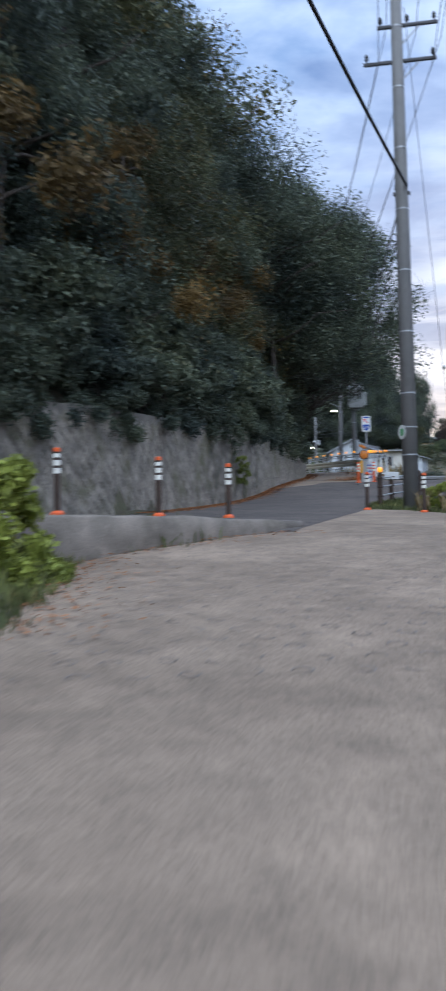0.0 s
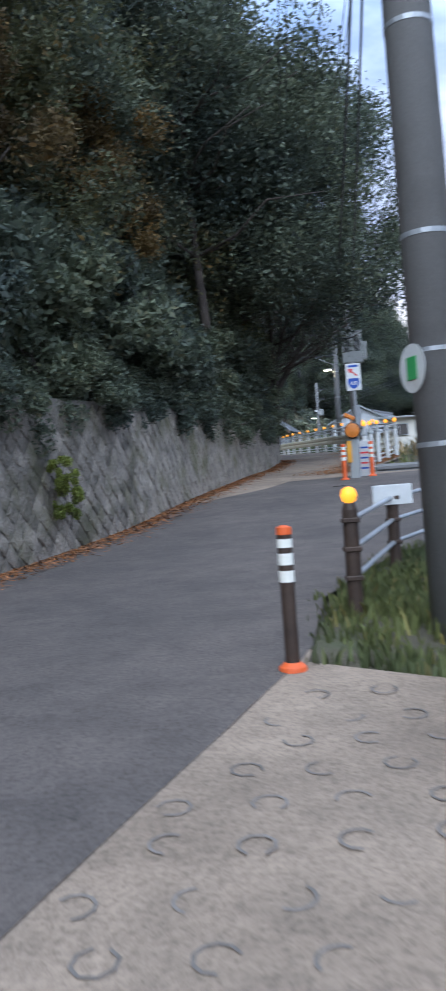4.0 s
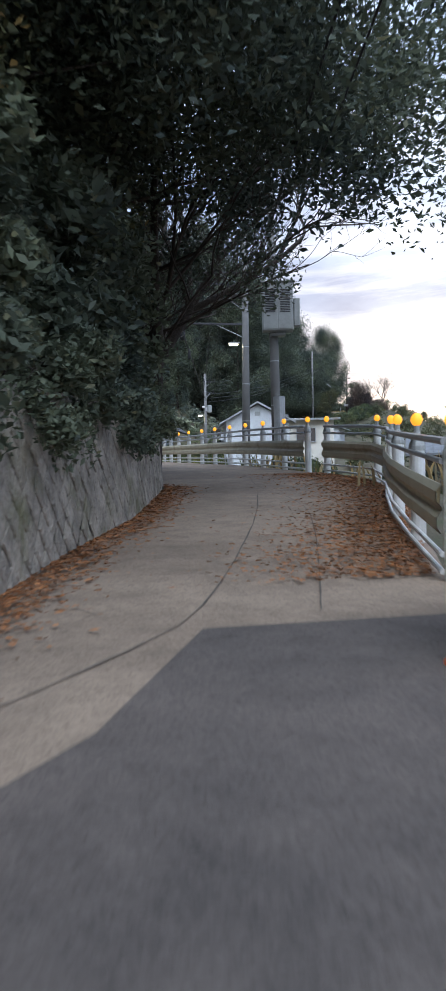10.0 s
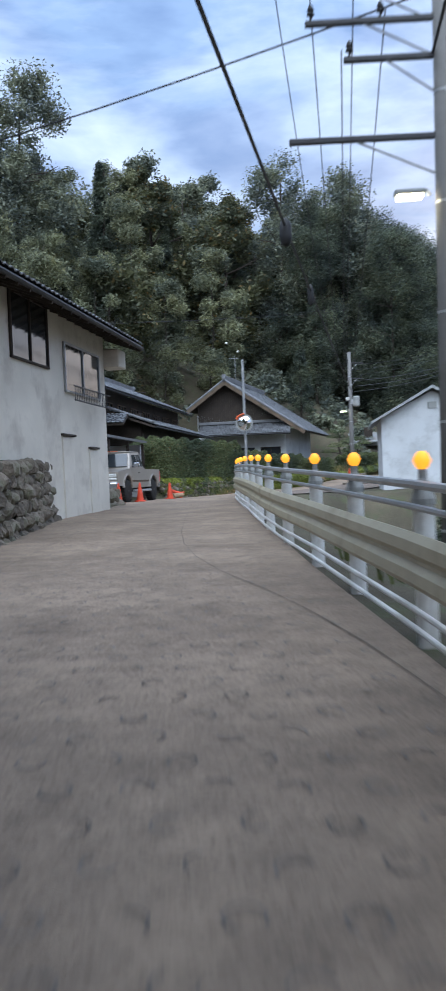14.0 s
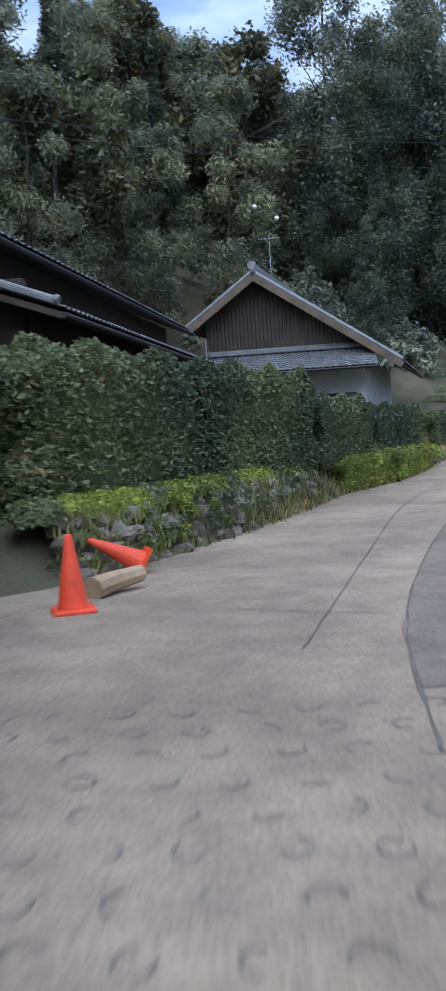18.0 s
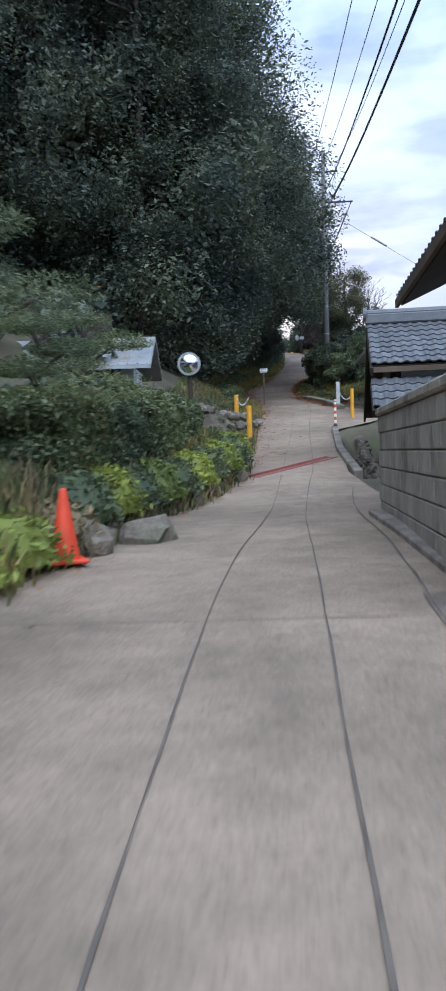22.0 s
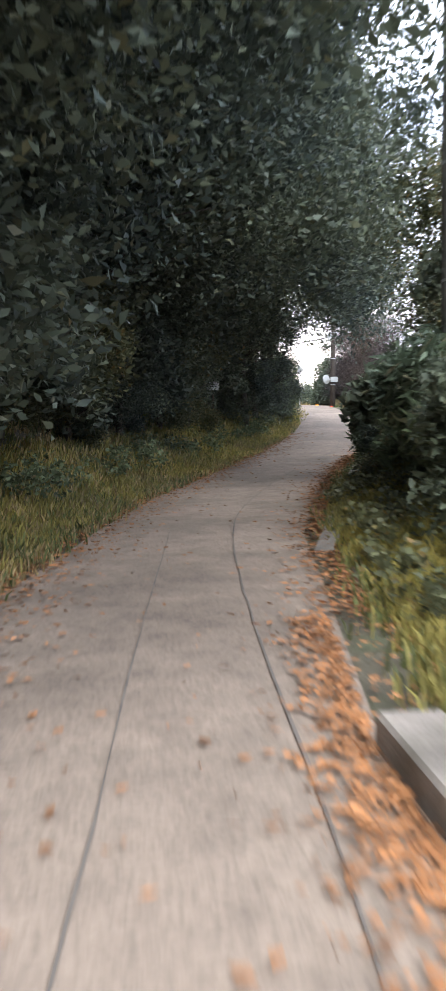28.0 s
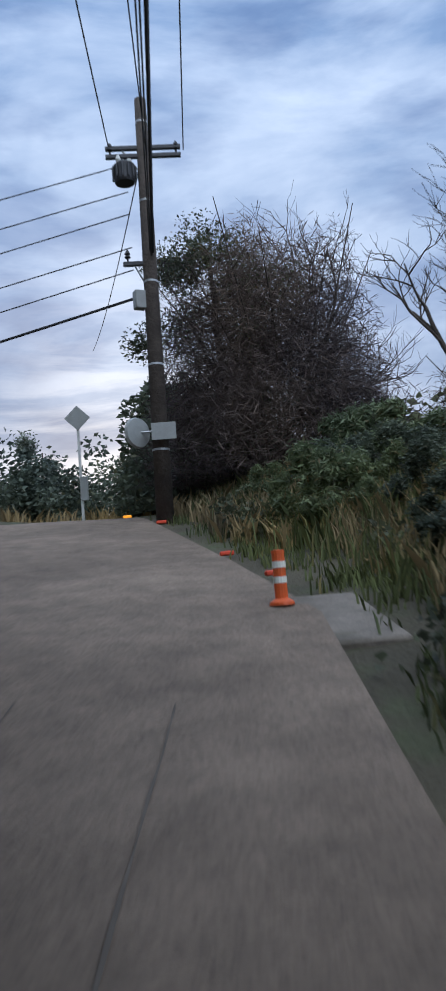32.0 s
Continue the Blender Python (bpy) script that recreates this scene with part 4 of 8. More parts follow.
def bare_tree(x, y, z, h, spread, seed, r, label, depth=4, up=0.35, lean=(0, 0)):
    rn = random.Random(seed)
    m, tw = Mesh(), Mesh()

    def grow(p, d, L, rr, lev):
        pts = [p]
        for _ in range(4):
            d = (d + Vector((rn.uniform(-.25, .25), rn.uniform(-.25, .25), rn.uniform(-.12, .2)))).normalized()
            pts.append(pts[-1] + d * L / 4)
        (m if lev < 3 else tw).tube(pts, rr, 7 if lev < 2 else 4, rr * .55, False)
        if lev >= depth:
            return
        for _ in range(3 if lev else 5):
            q = pts[rn.randint(2, 4)]
            nd = (d + Vector((rn.uniform(-1, 1), rn.uniform(-1, 1), rn.uniform(-.35, .6) + up * .3))).normalized()
            grow(q, nd, L * rn.uniform(.55, .8), rr * .55, lev + 1)

    grow(Vector((0, 0, -.4)), Vector((lean[0], lean[1], 1)).normalized(), h * .4, r, 0)
    e = thing("bare_tree", Matrix.Translation((x, y, z)), label, "tree")
    part("trunk", m, BARK, e, smooth=True)
    part("twig_mass", tw, BARK, e)
    return e


bare_tree(2.6, 49.6, rz_(2.6, 49.6) + .8, 11, 5, 3, .09, "leafless branching tree leaning over the road", 5, .0, (.55, .3))
bare_tree(1.6, 53.0, rz_(1.6, 53) + .6, 11.5, 5, 9, .085, "leafless branching tree leaning over the road", 5, .0, (.6, .1))
bare_tree(3.2, 46.8, rz_(3.2, 46.8) + .8, 10, 5, 21, .075, "leafless branching tree leaning over the road", 5, -.05, (.7, .2))
bare_tree(3.4, 50.4, rz_(3.4, 50.4) + .8, 15, 5, 33, .17, "leafless tree with heavy limbs over the road", 5, -.1, (.75, .25))
bare_tree(2.4, 54.4, rz_(2.4, 54.4) + .6, 15, 5, 44, .15, "leafless tree with heavy limbs over the road", 5, -.1, (.85, .0))
bare_tree(10.5, 19.5, lz(10.5, 19.5), 3.2, 2, 5, .05, "small leafless tree in the rough grass", 4)
bare_tree(53.0, 183.5, lz(53.0, 183.5), 7.5, 3, 6, .13, "leafless tree with crooked limbs above the thicket", 5)
bare_tree(50.6, 185.2, lz(50.6, 185.2), 6, 3, 8, .1, "leafless tree with crooked limbs above the thicket", 5)
bare_tree(39.4, 175.6, lz(39.4, 175.6) + .8, 4.2, 2, 12, .09, "leafless pruned tree above the clipped hedge", 4)


def mound(name, x, y, z, rx, ry, h, n, size, mat, label, cat, seed, box=False, rot=0.0, thin=False):
    """A clipped or loose leafy mass: leaves over a rounded body, on short stems."""
    r = np.random.default_rng(seed)
    k = n
    p = r.normal(size=(k, 3))
    if box:
        p = r.uniform(-1, 1, (k, 3))
        ax = r.integers(0, 3, k)
        sg = np.where(r.uniform(size=k) < .5, -1.0, 1.0)
        ax = np.where((ax == 2) & (sg < 0), 0, ax)
        p[np.arange(k), ax] = sg * r.uniform(.86, 1.03, k)
        p[:, :2] *= 1 - .1 * np.clip(p[:, 2:3], 0, 1) ** 3
        p[:, 2] = p[:, 2] * .5 + .5
    else:
        p /= np.linalg.norm(p, axis=1)[:, None]
        p *= r.uniform(.75, 1.05, k)[:, None]
        p[:, 2] = np.abs(p[:, 2])
    bump = 1 + .07 * np.sin(p[:, 0] * 9 + seed) * np.cos(p[:, 1] * 7) + .05 * np.sin(p[:, 2] * 11)
    p = p * np.array([rx, ry, h]) * bump[:, None]
    e = thing(name, pose(x, y, z, 0, 0, math.degrees(rot)), label, cat)
    if thin:
        p *= r.uniform(.25, 1.0, k)[:, None] ** .5
        part("twig_mass", leaf_mesh("twig_mass", p, size, mat, r, -.5, .05, .02), None, e)
        st_ = Mesh()
        for q in range(26):
            a = q * 2.4
            st_.tube([(rx * .15 * math.cos(a), ry * .15 * math.sin(a), -.3), (rx * .45 * math.cos(a + .3), ry * .45 * math.sin(a + .3), h * .45), (rx * .8 * math.cos(a + .2), ry * .8 * math.sin(a + .2), h * (.6 + .3 * math.sin(q * 1.7)))], .03, 5, .008)
        tagged(part("stem", st_, BARK, e), kind="stuff")
        return e
    part("leaves", leaf_mesh("leaves", p, size, mat, r, .1, .5), None, e)
    core = Mesh()
    if box:
        core.box((0, 0, h * .47), (rx * 1.62, ry * 1.5, h * .84), None, .1)
    else:
        core.lathe([(.8, 0), (.8, .3 * h), (.62, .6 * h), (.3, .82 * h), (.05, .86 * h)], 12)
        core.v = [(a * rx, b * ry, c) for a, b, c in core.v]
    part("inner_mass", core, mat, e)
    return e


# the long clipped hedge before the houses, its tail and the garden shrubs
def hedge_run(pts, w, h, z_off, mat, label, seed, group):
    for i, (a, b) in enumerate(zip(pts[:-1], pts[1:])):
        L = math.dist(a, b)
        c = ((a[0] + b[0]) / 2, (a[1] + b[1]) / 2)
        e = mound("hedge", c[0], c[1], rz_(*c) + z_off, L / 2 + .1, w / 2, h, int(L * h * 3600), .095, mat, label, "hedge", seed + i, True, math.atan2(b[1] - a[1], b[0] - a[0]))
        tagged(e, group=group)


hedge_run([(.4, 89.5), (2.1, 94.2), (3.9, 98.6)], 1.5, 2.15, .75, L_HEDGE, "tall clipped evergreen hedge on the stone bank", 100, "roadside hedge")
hedge_run([(4.3, 99.3), (5.8, 102.9)], 1.3, 1.75, .65, L_HEDGE, "clipped evergreen hedge with reddish leaves", 110, "roadside hedge")
hedge_run([(6.2, 104.4), (8.0, 108.2)], 1.2, 1.75, .45, L_HEDGE, "clipped evergreen hedge on the planted bank", 120, "roadside hedge")
# the low hedge's yellow lighting is put into its bright leaf colour
hedge_run([(5.05, 99.8), (6.75, 103.0), (8.45, 108.0)], .75, .85, .02, L_BRIGHT, "low clipped hedge along the lane, yellow light in its leaf colour", 160, "roadside hedge")
hedge_run([(9.2, 111.6), (10.6, 115)], 1.1, 1.3, .45, L_HEDGE, "clipped evergreen hedge by the garden", 130, "roadside hedge")
hedge_run([(12.2, 119.4), (14.4, 123.0), (16.2, 126.2)], 1.3, 1.0, .8, L_HEDGE, "low clipped garden hedge above the stones", 140, "roadside hedge")
mound("low_growth", 40.0, 177.0, rz_(40.6, 177.2) - .25, 1.25, 2.7, 1.3, 9000, .06, L_HEADLIT, "low growth on the bank below the hedge, in headlit yellow", "low shrub", 159)
mound("clipped_shrub", 40.5, 177.4, rz_(40.6, 177.2) + .75, 1.05, 1.8, 2.3, 14000, .075, L_HEDGE, "tall clipped evergreen hedge on the grassy bank", "hedge", 151)
mound("clipped_shrub", 39.2, 174.9, rz_(39.2, 174.9) + .3, 1.2, 1.6, 2.4, 12000, .075, L_HEDGE, "rounded clipped evergreen on the grassy bank", "shrub", 152)
mound("thicket", 49.1, 184.4, lz(49.1, 184.4), 2.75, 2.5, 5.3, 42000, .3, L_TWIG, "big brown twiggy thicket beside the pole", "thicket", 153, thin=True)
mound("thicket", 47.9, 187.0, lz(47.9, 187.0), 1.2, 1.3, 3.0, 4500, .16, L_DARK, "dark leafy thicket beside the pole", "thicket", 154)
mound("thicket", 51.4, 180.2, lz(51.4, 180.2), 2.0, 2.2, 2.3, 20000, .26, L_TWIG, "brown twiggy thicket above the bank", "thicket", 155, thin=True)
mound("thicket", 42.0, 192.5, lz(44.5, 190.5) - .3, 3.2, 1.6, 1.5, 3500, .18, L_DARK, "dark low thicket beyond the crest", "thicket", 156)
mound("thicket", 50.5, 188.5, lz(50.5, 188.5) - .3, 3.2, 1.6, 1.7, 3500, .18, L_DARK, "dark low thicket beyond the crest", "thicket", 157)


def cloud_pine(x, y, z, h, seed, pads):
    rn = random.Random(seed)
    e = thing("garden_pine", Matrix.Translation((x, y, z)), "garden pine pruned into flat cloud-like pads", "pine")
    m = Mesh()
    tr = [(0, 0, -.3), (.15, .05, h * .3), (-.1, .1, h * .6), (.1, 0, h * .95)]
    m.tube(tr, .11, 8, .05)
    r = np.random.default_rng(seed)
    for i in range(pads):
        a, t = i * 2.1 + rn.uniform(-.3, .3), .35 + .65 * i / (pads - 1)
        q = Vector((math.cos(a) * h * .5 * (1.2 - t), math.sin(a) * h * .5 * (1.2 - t), h * t))
        m.tube([(0, 0, h * t * .85), tuple(q)], .04, 6, .025)
        p = r.normal(size=(1500, 3))
        p /= np.linalg.norm(p, axis=1)[:, None]
        p *= r.uniform(.5, 1.0, 1500)[:, None]
        p[:, 2] = np.where(p[:, 2] < 0, p[:, 2] * .35, p[:, 2])
        p = p * np.array([h * .27, h * .27, h * .1]) + np.array(q)
        part("foliage_pad", leaf_mesh("leaves", p, .1, L_HEDGE, r, -.6, .16), None, e)
    part("trunk", m, BARK, e, smooth=True)


cloud_pine(12.0, 119.9, rz_(12, 119.9) + .7, 3.0, 1, 6)
cloud_pine(13.9, 123.2, rz_(13.9, 123.2) + .7, 2.4, 2, 5)
cloud_pine(12.9, 121.5, rz_(12.9, 121.5) + .7, 2.1, 3, 5)
plant("cedar", 9.5, 131.5, .62, rnd)
plant("bright", -2.35, 9.0, 1.2, rnd, z=rz_(-1, 9) - .1)
plant("bright", -2.5, 8.2, .95, rnd, z=rz_(-1, 7.4) - .1)
for x, y, z, s in ((.62, 25.4, 2.3, .42), (.55, 25.3, 2.75, .35), (-.52, 24.2, 2.2, .28), (.35, 27.8, 3.0, .4)):
    plant("bright", x, y, s, rnd, z=z, label="bright green plant growing from the wall")


# grass, dry reeds and fallen leaves, uncountable
def tufts(name, pts, h, mat, label, seed, cat="grass", w=.012, per=9, spread=.09):
    r = np.random.default_rng(seed)
    P = np.repeat(np.array(pts), per, 0)
    n = len(P)
    P[:, :2] += r.normal(0, spread, (n, 2))
    a = r.uniform(0, 6.28, n)
    hh = h * r.uniform(.45, 1.25, n)
    lean = hh * r.uniform(.15, .6, n)
    b = r.uniform(0, 6.28, n)
    v = np.empty((n, 5, 3))
    dx, dy = np.cos(a) * w, np.sin(a) * w
    lx, ly = np.cos(b) * lean, np.sin(b) * lean
    v[:, 0] = P + np.stack([-dx, -dy, -.03 + 0 * dx], 1)
    v[:, 1] = P + np.stack([dx, dy, -.03 + 0 * dx], 1)
    v[:, 2] = P + np.stack([dx * .8 + lx * .4, dy * .8 + ly * .4, hh * .6], 1)
    v[:, 3] = P + np.stack([lx, ly, hh * .92], 1)
    v[:, 4] = P + np.stack([-dx * .8 + lx * .4, -dy * .8 + ly * .4, hh * .6], 1)
    me = bpy.data.meshes.new(name)
    me.vertices.add(n * 5)
    me.vertices.foreach_set("co", v.ravel())
    me.loops.add(n * 5)
    me.loops.foreach_set("vertex_index", np.arange(n * 5, dtype=np.int32))
    me.polygons.add(n)
    me.polygons.foreach_set("loop_start", np.arange(0, n * 5, 5, dtype=np.int32))
    me.materials.append(mat)
    me.update()
    return tagged(new(name, me), label, cat, kind="stuff")


def scatter(n, fx, ya, yb, seed, lift=0.0):
    r = random.Random(seed)
    xs, ys = [], []
    for _ in range(n):
        y = r.uniform(ya, yb)
        a, b = fx(y)
        xs.append(r.uniform(a, b))
        ys.append(y)
    return [(x, y, z + lift) for x, y, z in zip(xs, ys, land(xs, ys))]


EL, ER = lambda y: float(edge_l(y)), lambda y: float(edge_r(y))
tufts("grass", scatter(500, lambda y: (EL(y) - 1.8, EL(y) + .1), 3, 12.5, 1), .22, L_GRASS, "rough green grass at the kerb's foot", 1)
tufts("grass", scatter(500, lambda y: (ER(y) + .05, ER(y) + 1.6), 17.5, 24, 2), .14, L_GRASS, "green grass and weeds round the pole", 2)
tufts("grass", scatter(1100, lambda y: (ER(y) + .3, ER(y) + 9), 4, 19, 3), .55, L_DRY, "tall dry grass on the slope below the road", 3, w=.016)
tufts("grass", scatter(900, lambda y: (max(6.2, ER(y) + .3), 14), 18.2, 23.6, 23), .75, L_DRY, "tall dry reeds beside the pole", 23, w=.014)
tufts("grass", scatter(1300, lambda y: (ER(y) + .6, ER(y) + 16), 36, 82, 4), .45, L_GRASS, "rough grass below the railing", 4, w=.02)
tufts("grass", scatter(900, lambda y: (8, 40), 15, 80, 14), .6, L_DRY, "dry grass of the fallow field", 14, w=.03, per=7, spread=.3)
tufts("grass", scatter(1500, lambda y: (EL(y) - 1.1, EL(y) + .05), 93, 127, 5), .28, L_GRASS, "grass and ferns on the planted bank", 5)
tufts("grass", scatter(900, lambda y: (EL(y) - .9, EL(y) + .02), 94, 126, 15), .3, L_DRY, "dry yellow growth on the planted bank", 15)
tufts("grass", scatter(3600, lambda y: (EL(y) - 3.2, EL(y) - .1), 128, 178, 6), .16, L_GRASS, "yellow-green grass on the lane's bank", 6)
tufts("grass", scatter(3600, lambda y: (EL(y) - 3.0, EL(y) - .1), 128, 175, 16), .15, L_DRY, "dry grass on the lane's bank", 16)
tufts("grass", scatter(5200, lambda y: (EL(y) - 2.6, EL(y) - .25), 138, 176, 26), .17, L_HEADLIT, "dense grass on the lane's bank, headlamp yellow in its colour", 26, w=.009)
tufts("grass", scatter(2600, lambda y: (ER(y) + .4, ER(y) + 2.4), 141, 156, 36), .17, L_HEADLIT, "grass beside the lane, headlamp yellow in its colour", 36, w=.009)
tufts("grass", scatter(2200, lambda y: (ER(y) + .25, ER(y) + 3.6), 140.5, 184, 7), .15, L_GRASS, "long grass beside the lane", 7)
tufts("grass", scatter(1500, lambda y: (ER(y) + .8, ER(y) + 5), 168, 184, 17), .42, L_GRASS, "tall weeds beside the lane", 17, w=.010)
tufts("grass", scatter(1200, lambda y: (ER(y) + 1.0, ER(y) + 4), 166, 184, 18), .45, L_DRY, "tall dry weeds beside the lane", 18, w=.009)


def litter(pts, size, label, seed):
    r = np.random.default_rng(seed)
    c = np.array(pts) + np.array([0, 0, .025])
    me = leaf_mesh("fallen_leaves", c, size, LITTER, r, 0, .6, .12)
    v = np.empty(len(me.vertices) * 3)
    me.vertices.foreach_get("co", v)
    v = v.reshape(-1, 4, 3)
    v[:, :, 2] = c[:, None, 2] + (v[:, :, 2] - c[:, None, 2]) * .22
    me.vertices.foreach_set("co", v.ravel())
    me.update()
    return tagged(new("fallen_leaves", me), label, "fallen leaves", kind="stuff")


def on_road(n, fx, ya, yb, seed):
    r = random.Random(seed)
    xs, ys = [], []
    for _ in range(n):
        y = r.uniform(ya, yb)
        a, b = fx(y)
        xs.append(a + (b - a) * abs(r.gauss(0, .45)))
        ys.append(y)
    return [(x, y, max(a, b)) for x, y, a, b in zip(xs, ys, land(xs, ys), road_z(xs, ys) + .012)]


litter(on_road(13000, lambda y: (EL(y) + .02, EL(y) + .62), 17.5, 45.5, 1), .07, "brown fallen leaves along the wall's foot", 1)
litter(on_road(11000, lambda y: (ER(y) - .1, ER(y) - 1.7), 35.4, 47.5, 2), .07, "reddish fallen leaves beside the railing", 2)
litter(on_road(700, lambda y: (EL(y), EL(y) + .9), 6, 13.4, 3), .07, "fallen leaves at the kerb's foot", 3)
litter(on_road(13000, lambda y: (EL(y) - 1.0, EL(y) + .7), 127, 171, 4), .075, "orange fallen leaves at the lane's edge", 4)
litter(on_road(11500, lambda y: (ER(y) + 1.3, ER(y) - .35), 139, 170.5, 5), .075, "orange fallen leaves at the lane's edge", 5)
litter(on_road(1500, lambda y: (EL(y) - .2, EL(y) + .5), 89, 126, 6), .06, "fallen leaves at the stone bank", 6)
litter(scatter(500, lambda y: (EL(y), ER(y)), 20, 50, 7, .03), .06, "scattered fallen leaves on the road", 7)
litter(scatter(700, lambda y: (EL(y), ER(y)), 143, 168, 8, .03), .06, "scattered fallen leaves on the lane", 8)

for i, y in enumerate(np.arange(109.2, 118.5, 1.0)):
    mound("low_shrub", EL(y) - .45, y, rz_(EL(y), y) + .1, .6, .65, .5, 700, .1, L_BRIGHT if i % 3 else L_DRY, "low yellow-green planting on the bank", "low shrub", 800 + i)
for i, y in enumerate(np.arange(119.0, 127.5, .9)):
    mound("low_shrub", EL(y) - .5, y, rz_(EL(y), y) + .25, .6, .7, .62, 900, .1, L_BRIGHT if i % 2 else L_HEDGE, "low leafy planting above the boulders", "low shrub", 850 + i)

# leaves hanging over the top of the wall
rw = random.Random(51)
for y in np.arange(1.5, 45.5, .95):
    x0 = float(np.interp(y, [0, 6, 11, 17, 20.5, 24, 27.6, 31, 34.5, 37.4, 40.3, 44, 46], [-12, -8.5, -5.2, -2.35, -1.15, 0, 1.0, 1.75, 2.5, 3.05, 3.75, 4.3, 4.0]))
    hw = float(np.interp(y, [0, 17, 24, 30, 36, 44, 47], [2.1, 2.2, 2.25, 2.0, 1.65, 1.35, 1.1]))
    plant("shrub", x0 - .5 + rw.uniform(-.15, .15), y + rw.uniform(-.3, .3), rw.uniform(.6, .85), rw, z=rz_(x0, y) + hw - rw.uniform(.35, .75), label="evergreen shrub hanging over the wall's top")
    plant("shrub", x0 - 1.3 + rw.uniform(-.2, .2), y + rw.uniform(-.4, .4), rw.uniform(1.0, 1.4), rw, z=rz_(x0, y) + hw + .25, label="evergreen shrub above the retaining wall")
# a crown over the lane at its top
for x, y, s in ((23.2, 148.3, 1.05), (28.6, 158.4, 1.0), (31.9, 164.4, .95), (34.6, 169.6, .95)):
    e = thing("tree", Matrix.LocRotScale((x, y, lz(x, y) + .5), Euler((0, 0, 0)), (s, s, s)), "broad evergreen tree whose crown spans the lane", "tree")
    part("trunk", KINDS["broad"][0][0], None, e)
    part("crown", KINDS["broad"][0][1], None, e)
x, y = 37.6, 172.2
e = thing("tree", Matrix.LocRotScale((x, y, lz(x, y) - .1), Euler((0, 0, 0)), (.75, .75, 1.38)), "evergreen tree whose drooping boughs end the vault", "tree")
part("trunk", KINDS["broad"][0][0], None, e)
part("crown", KINDS["broad"][0][1], None, e)
# grass beyond the crest
tufts("grass", scatter(1500, lambda y: (36, 54) if y > 187 else (ER(y) + .5, ER(y) + 7), 179, 200, 27), .4, L_DRY, "dry grass beyond the crest", 27, w=.02)
tufts("grass", scatter(1200, lambda y: (30, EL(min(y, 186)) - .3), 174, 200, 28), .35, L_GRASS, "rough grass beyond the crest", 28, w=.02)
for x, y, s in ((2.3, 91.2, .5), (1.9, 90.4, .45), (2.7, 92.3, .4)):
    plant("bright", x, y, s * 1.3, rw, z=rz_(x, y) + .1, label="bright green weed at the hedge's foot")
for x, y, s in ((4.95, 18.9, .5), (5.25, 18.55, .45), (4.7, 19.2, .4), (5.5, 18.2, .35)):
    plant("bright", x, y, s, rw, z=rz_(x, y) + .02, label="low yellow-green leafy plant at the pole's foot")


def leafy_mass(name, spots, per, size, mat, label, seed):
    """Many crowns or bushes as one mesh: spots are x, y, z of the foot, radius, height."""
    r = np.random.default_rng(seed)
    S = np.array(spots)
    n = len(S)
    lobes = 7
    a, t = r.uniform(0, 6.28, (n, lobes)), r.uniform(.12, 1, (n, lobes))
    w = S[:, 3:4] * (1.15 - t ** 1.6) * r.uniform(.3, .95, (n, lobes))
    c = np.stack([S[:, 0:1] + w * np.cos(a), S[:, 1:2] + w * np.sin(a), S[:, 2:3] + S[:, 4:5] * t * .92], -1).reshape(-1, 3)
    R = (S[:, 3:4] * r.uniform(.35, .6, (n, lobes))).reshape(-1)
    k = np.repeat(np.arange(n * lobes), max(1, per // lobes))
    p = r.normal(size=(len(k), 3))
    p /= np.linalg.norm(p, axis=1)[:, None]
    p *= (r.uniform(0, 1, len(k)) ** .5 * R[k])[:, None]
    me = leaf_mesh("leaves", c[k] + p, size, mat, r, .2, .6)
    return tagged(new(name, me), label, name.replace("_", " "), kind="stuff")


rf = random.Random(808)
sp = []
while len(sp) < 620:
    x, y = rf.uniform(-60, 20), rf.uniform(94, 175)
    if float(edge_l(min(y, 186))) - x > 14.5 and not (-3 < x < 10.5 and y < 128):
        sp.append((x, y, lz(x, y) - .3, rf.uniform(1.2, 2.2), rf.uniform(1.6, 3.2)))
for _ in range(40):
    x, y = rf.uniform(5, 17), rf.uniform(127.5, 141)
    if float(edge_l(y)) - x > 4.5:
        sp.append((x, y, lz(x, y) - .2, rf.uniform(.8, 1.4), rf.uniform(1, 2)))
leafy_mass("undergrowth", sp, 160, .42, L_FAR_HAZE, "dense undergrowth below the hillside trees", 1)
sp = []
while len(sp) < 420:
    a, r_ = radians(rf.uniform(7, 95)), rf.uniform(115, 330)
    x, y = 4 + r_ * math.sin(a), 20 + r_ * math.cos(a)
    if x > float(edge_r(min(y, 186))) + 22:
        h_ = rf.uniform(5.5, 12)
        sp.append((x, y, lz(x, y) - .5, h_ * rf.uniform(.28, .42), h_))
for _ in range(90):
    x, y = rf.uniform(45, 130), rf.uniform(222, 330)
    sp.append((x, y, lz(x, y) - .5, rf.uniform(1.6, 2.6), rf.uniform(4.5, 7.5)))
leafy_mass("far_woods", sp, 700, .62, L_FAR_HAZE, "dark uneven woods across the valley", 2)
sp = [(rf.uniform(18, 70), rf.uniform(14, 96)) for _ in range(170)]
leafy_mass("field_scrub", [(x, y, lz(x, y) - .2, rf.uniform(.8, 1.8), rf.uniform(.8, 1.9)) for x, y in sp if x > 19], 260, .26, L_OAK, "brownish scrub of the fallow field", 3)
leafy_mass("crest_scrub", [(rf.uniform(41, 53), rf.uniform(193, 199), 15.0, rf.uniform(.8, 1.4), rf.uniform(2.4, 3.9)) for _ in range(170)], 420, .16, L_DARK, "dark low thicket beyond the crest", 4)

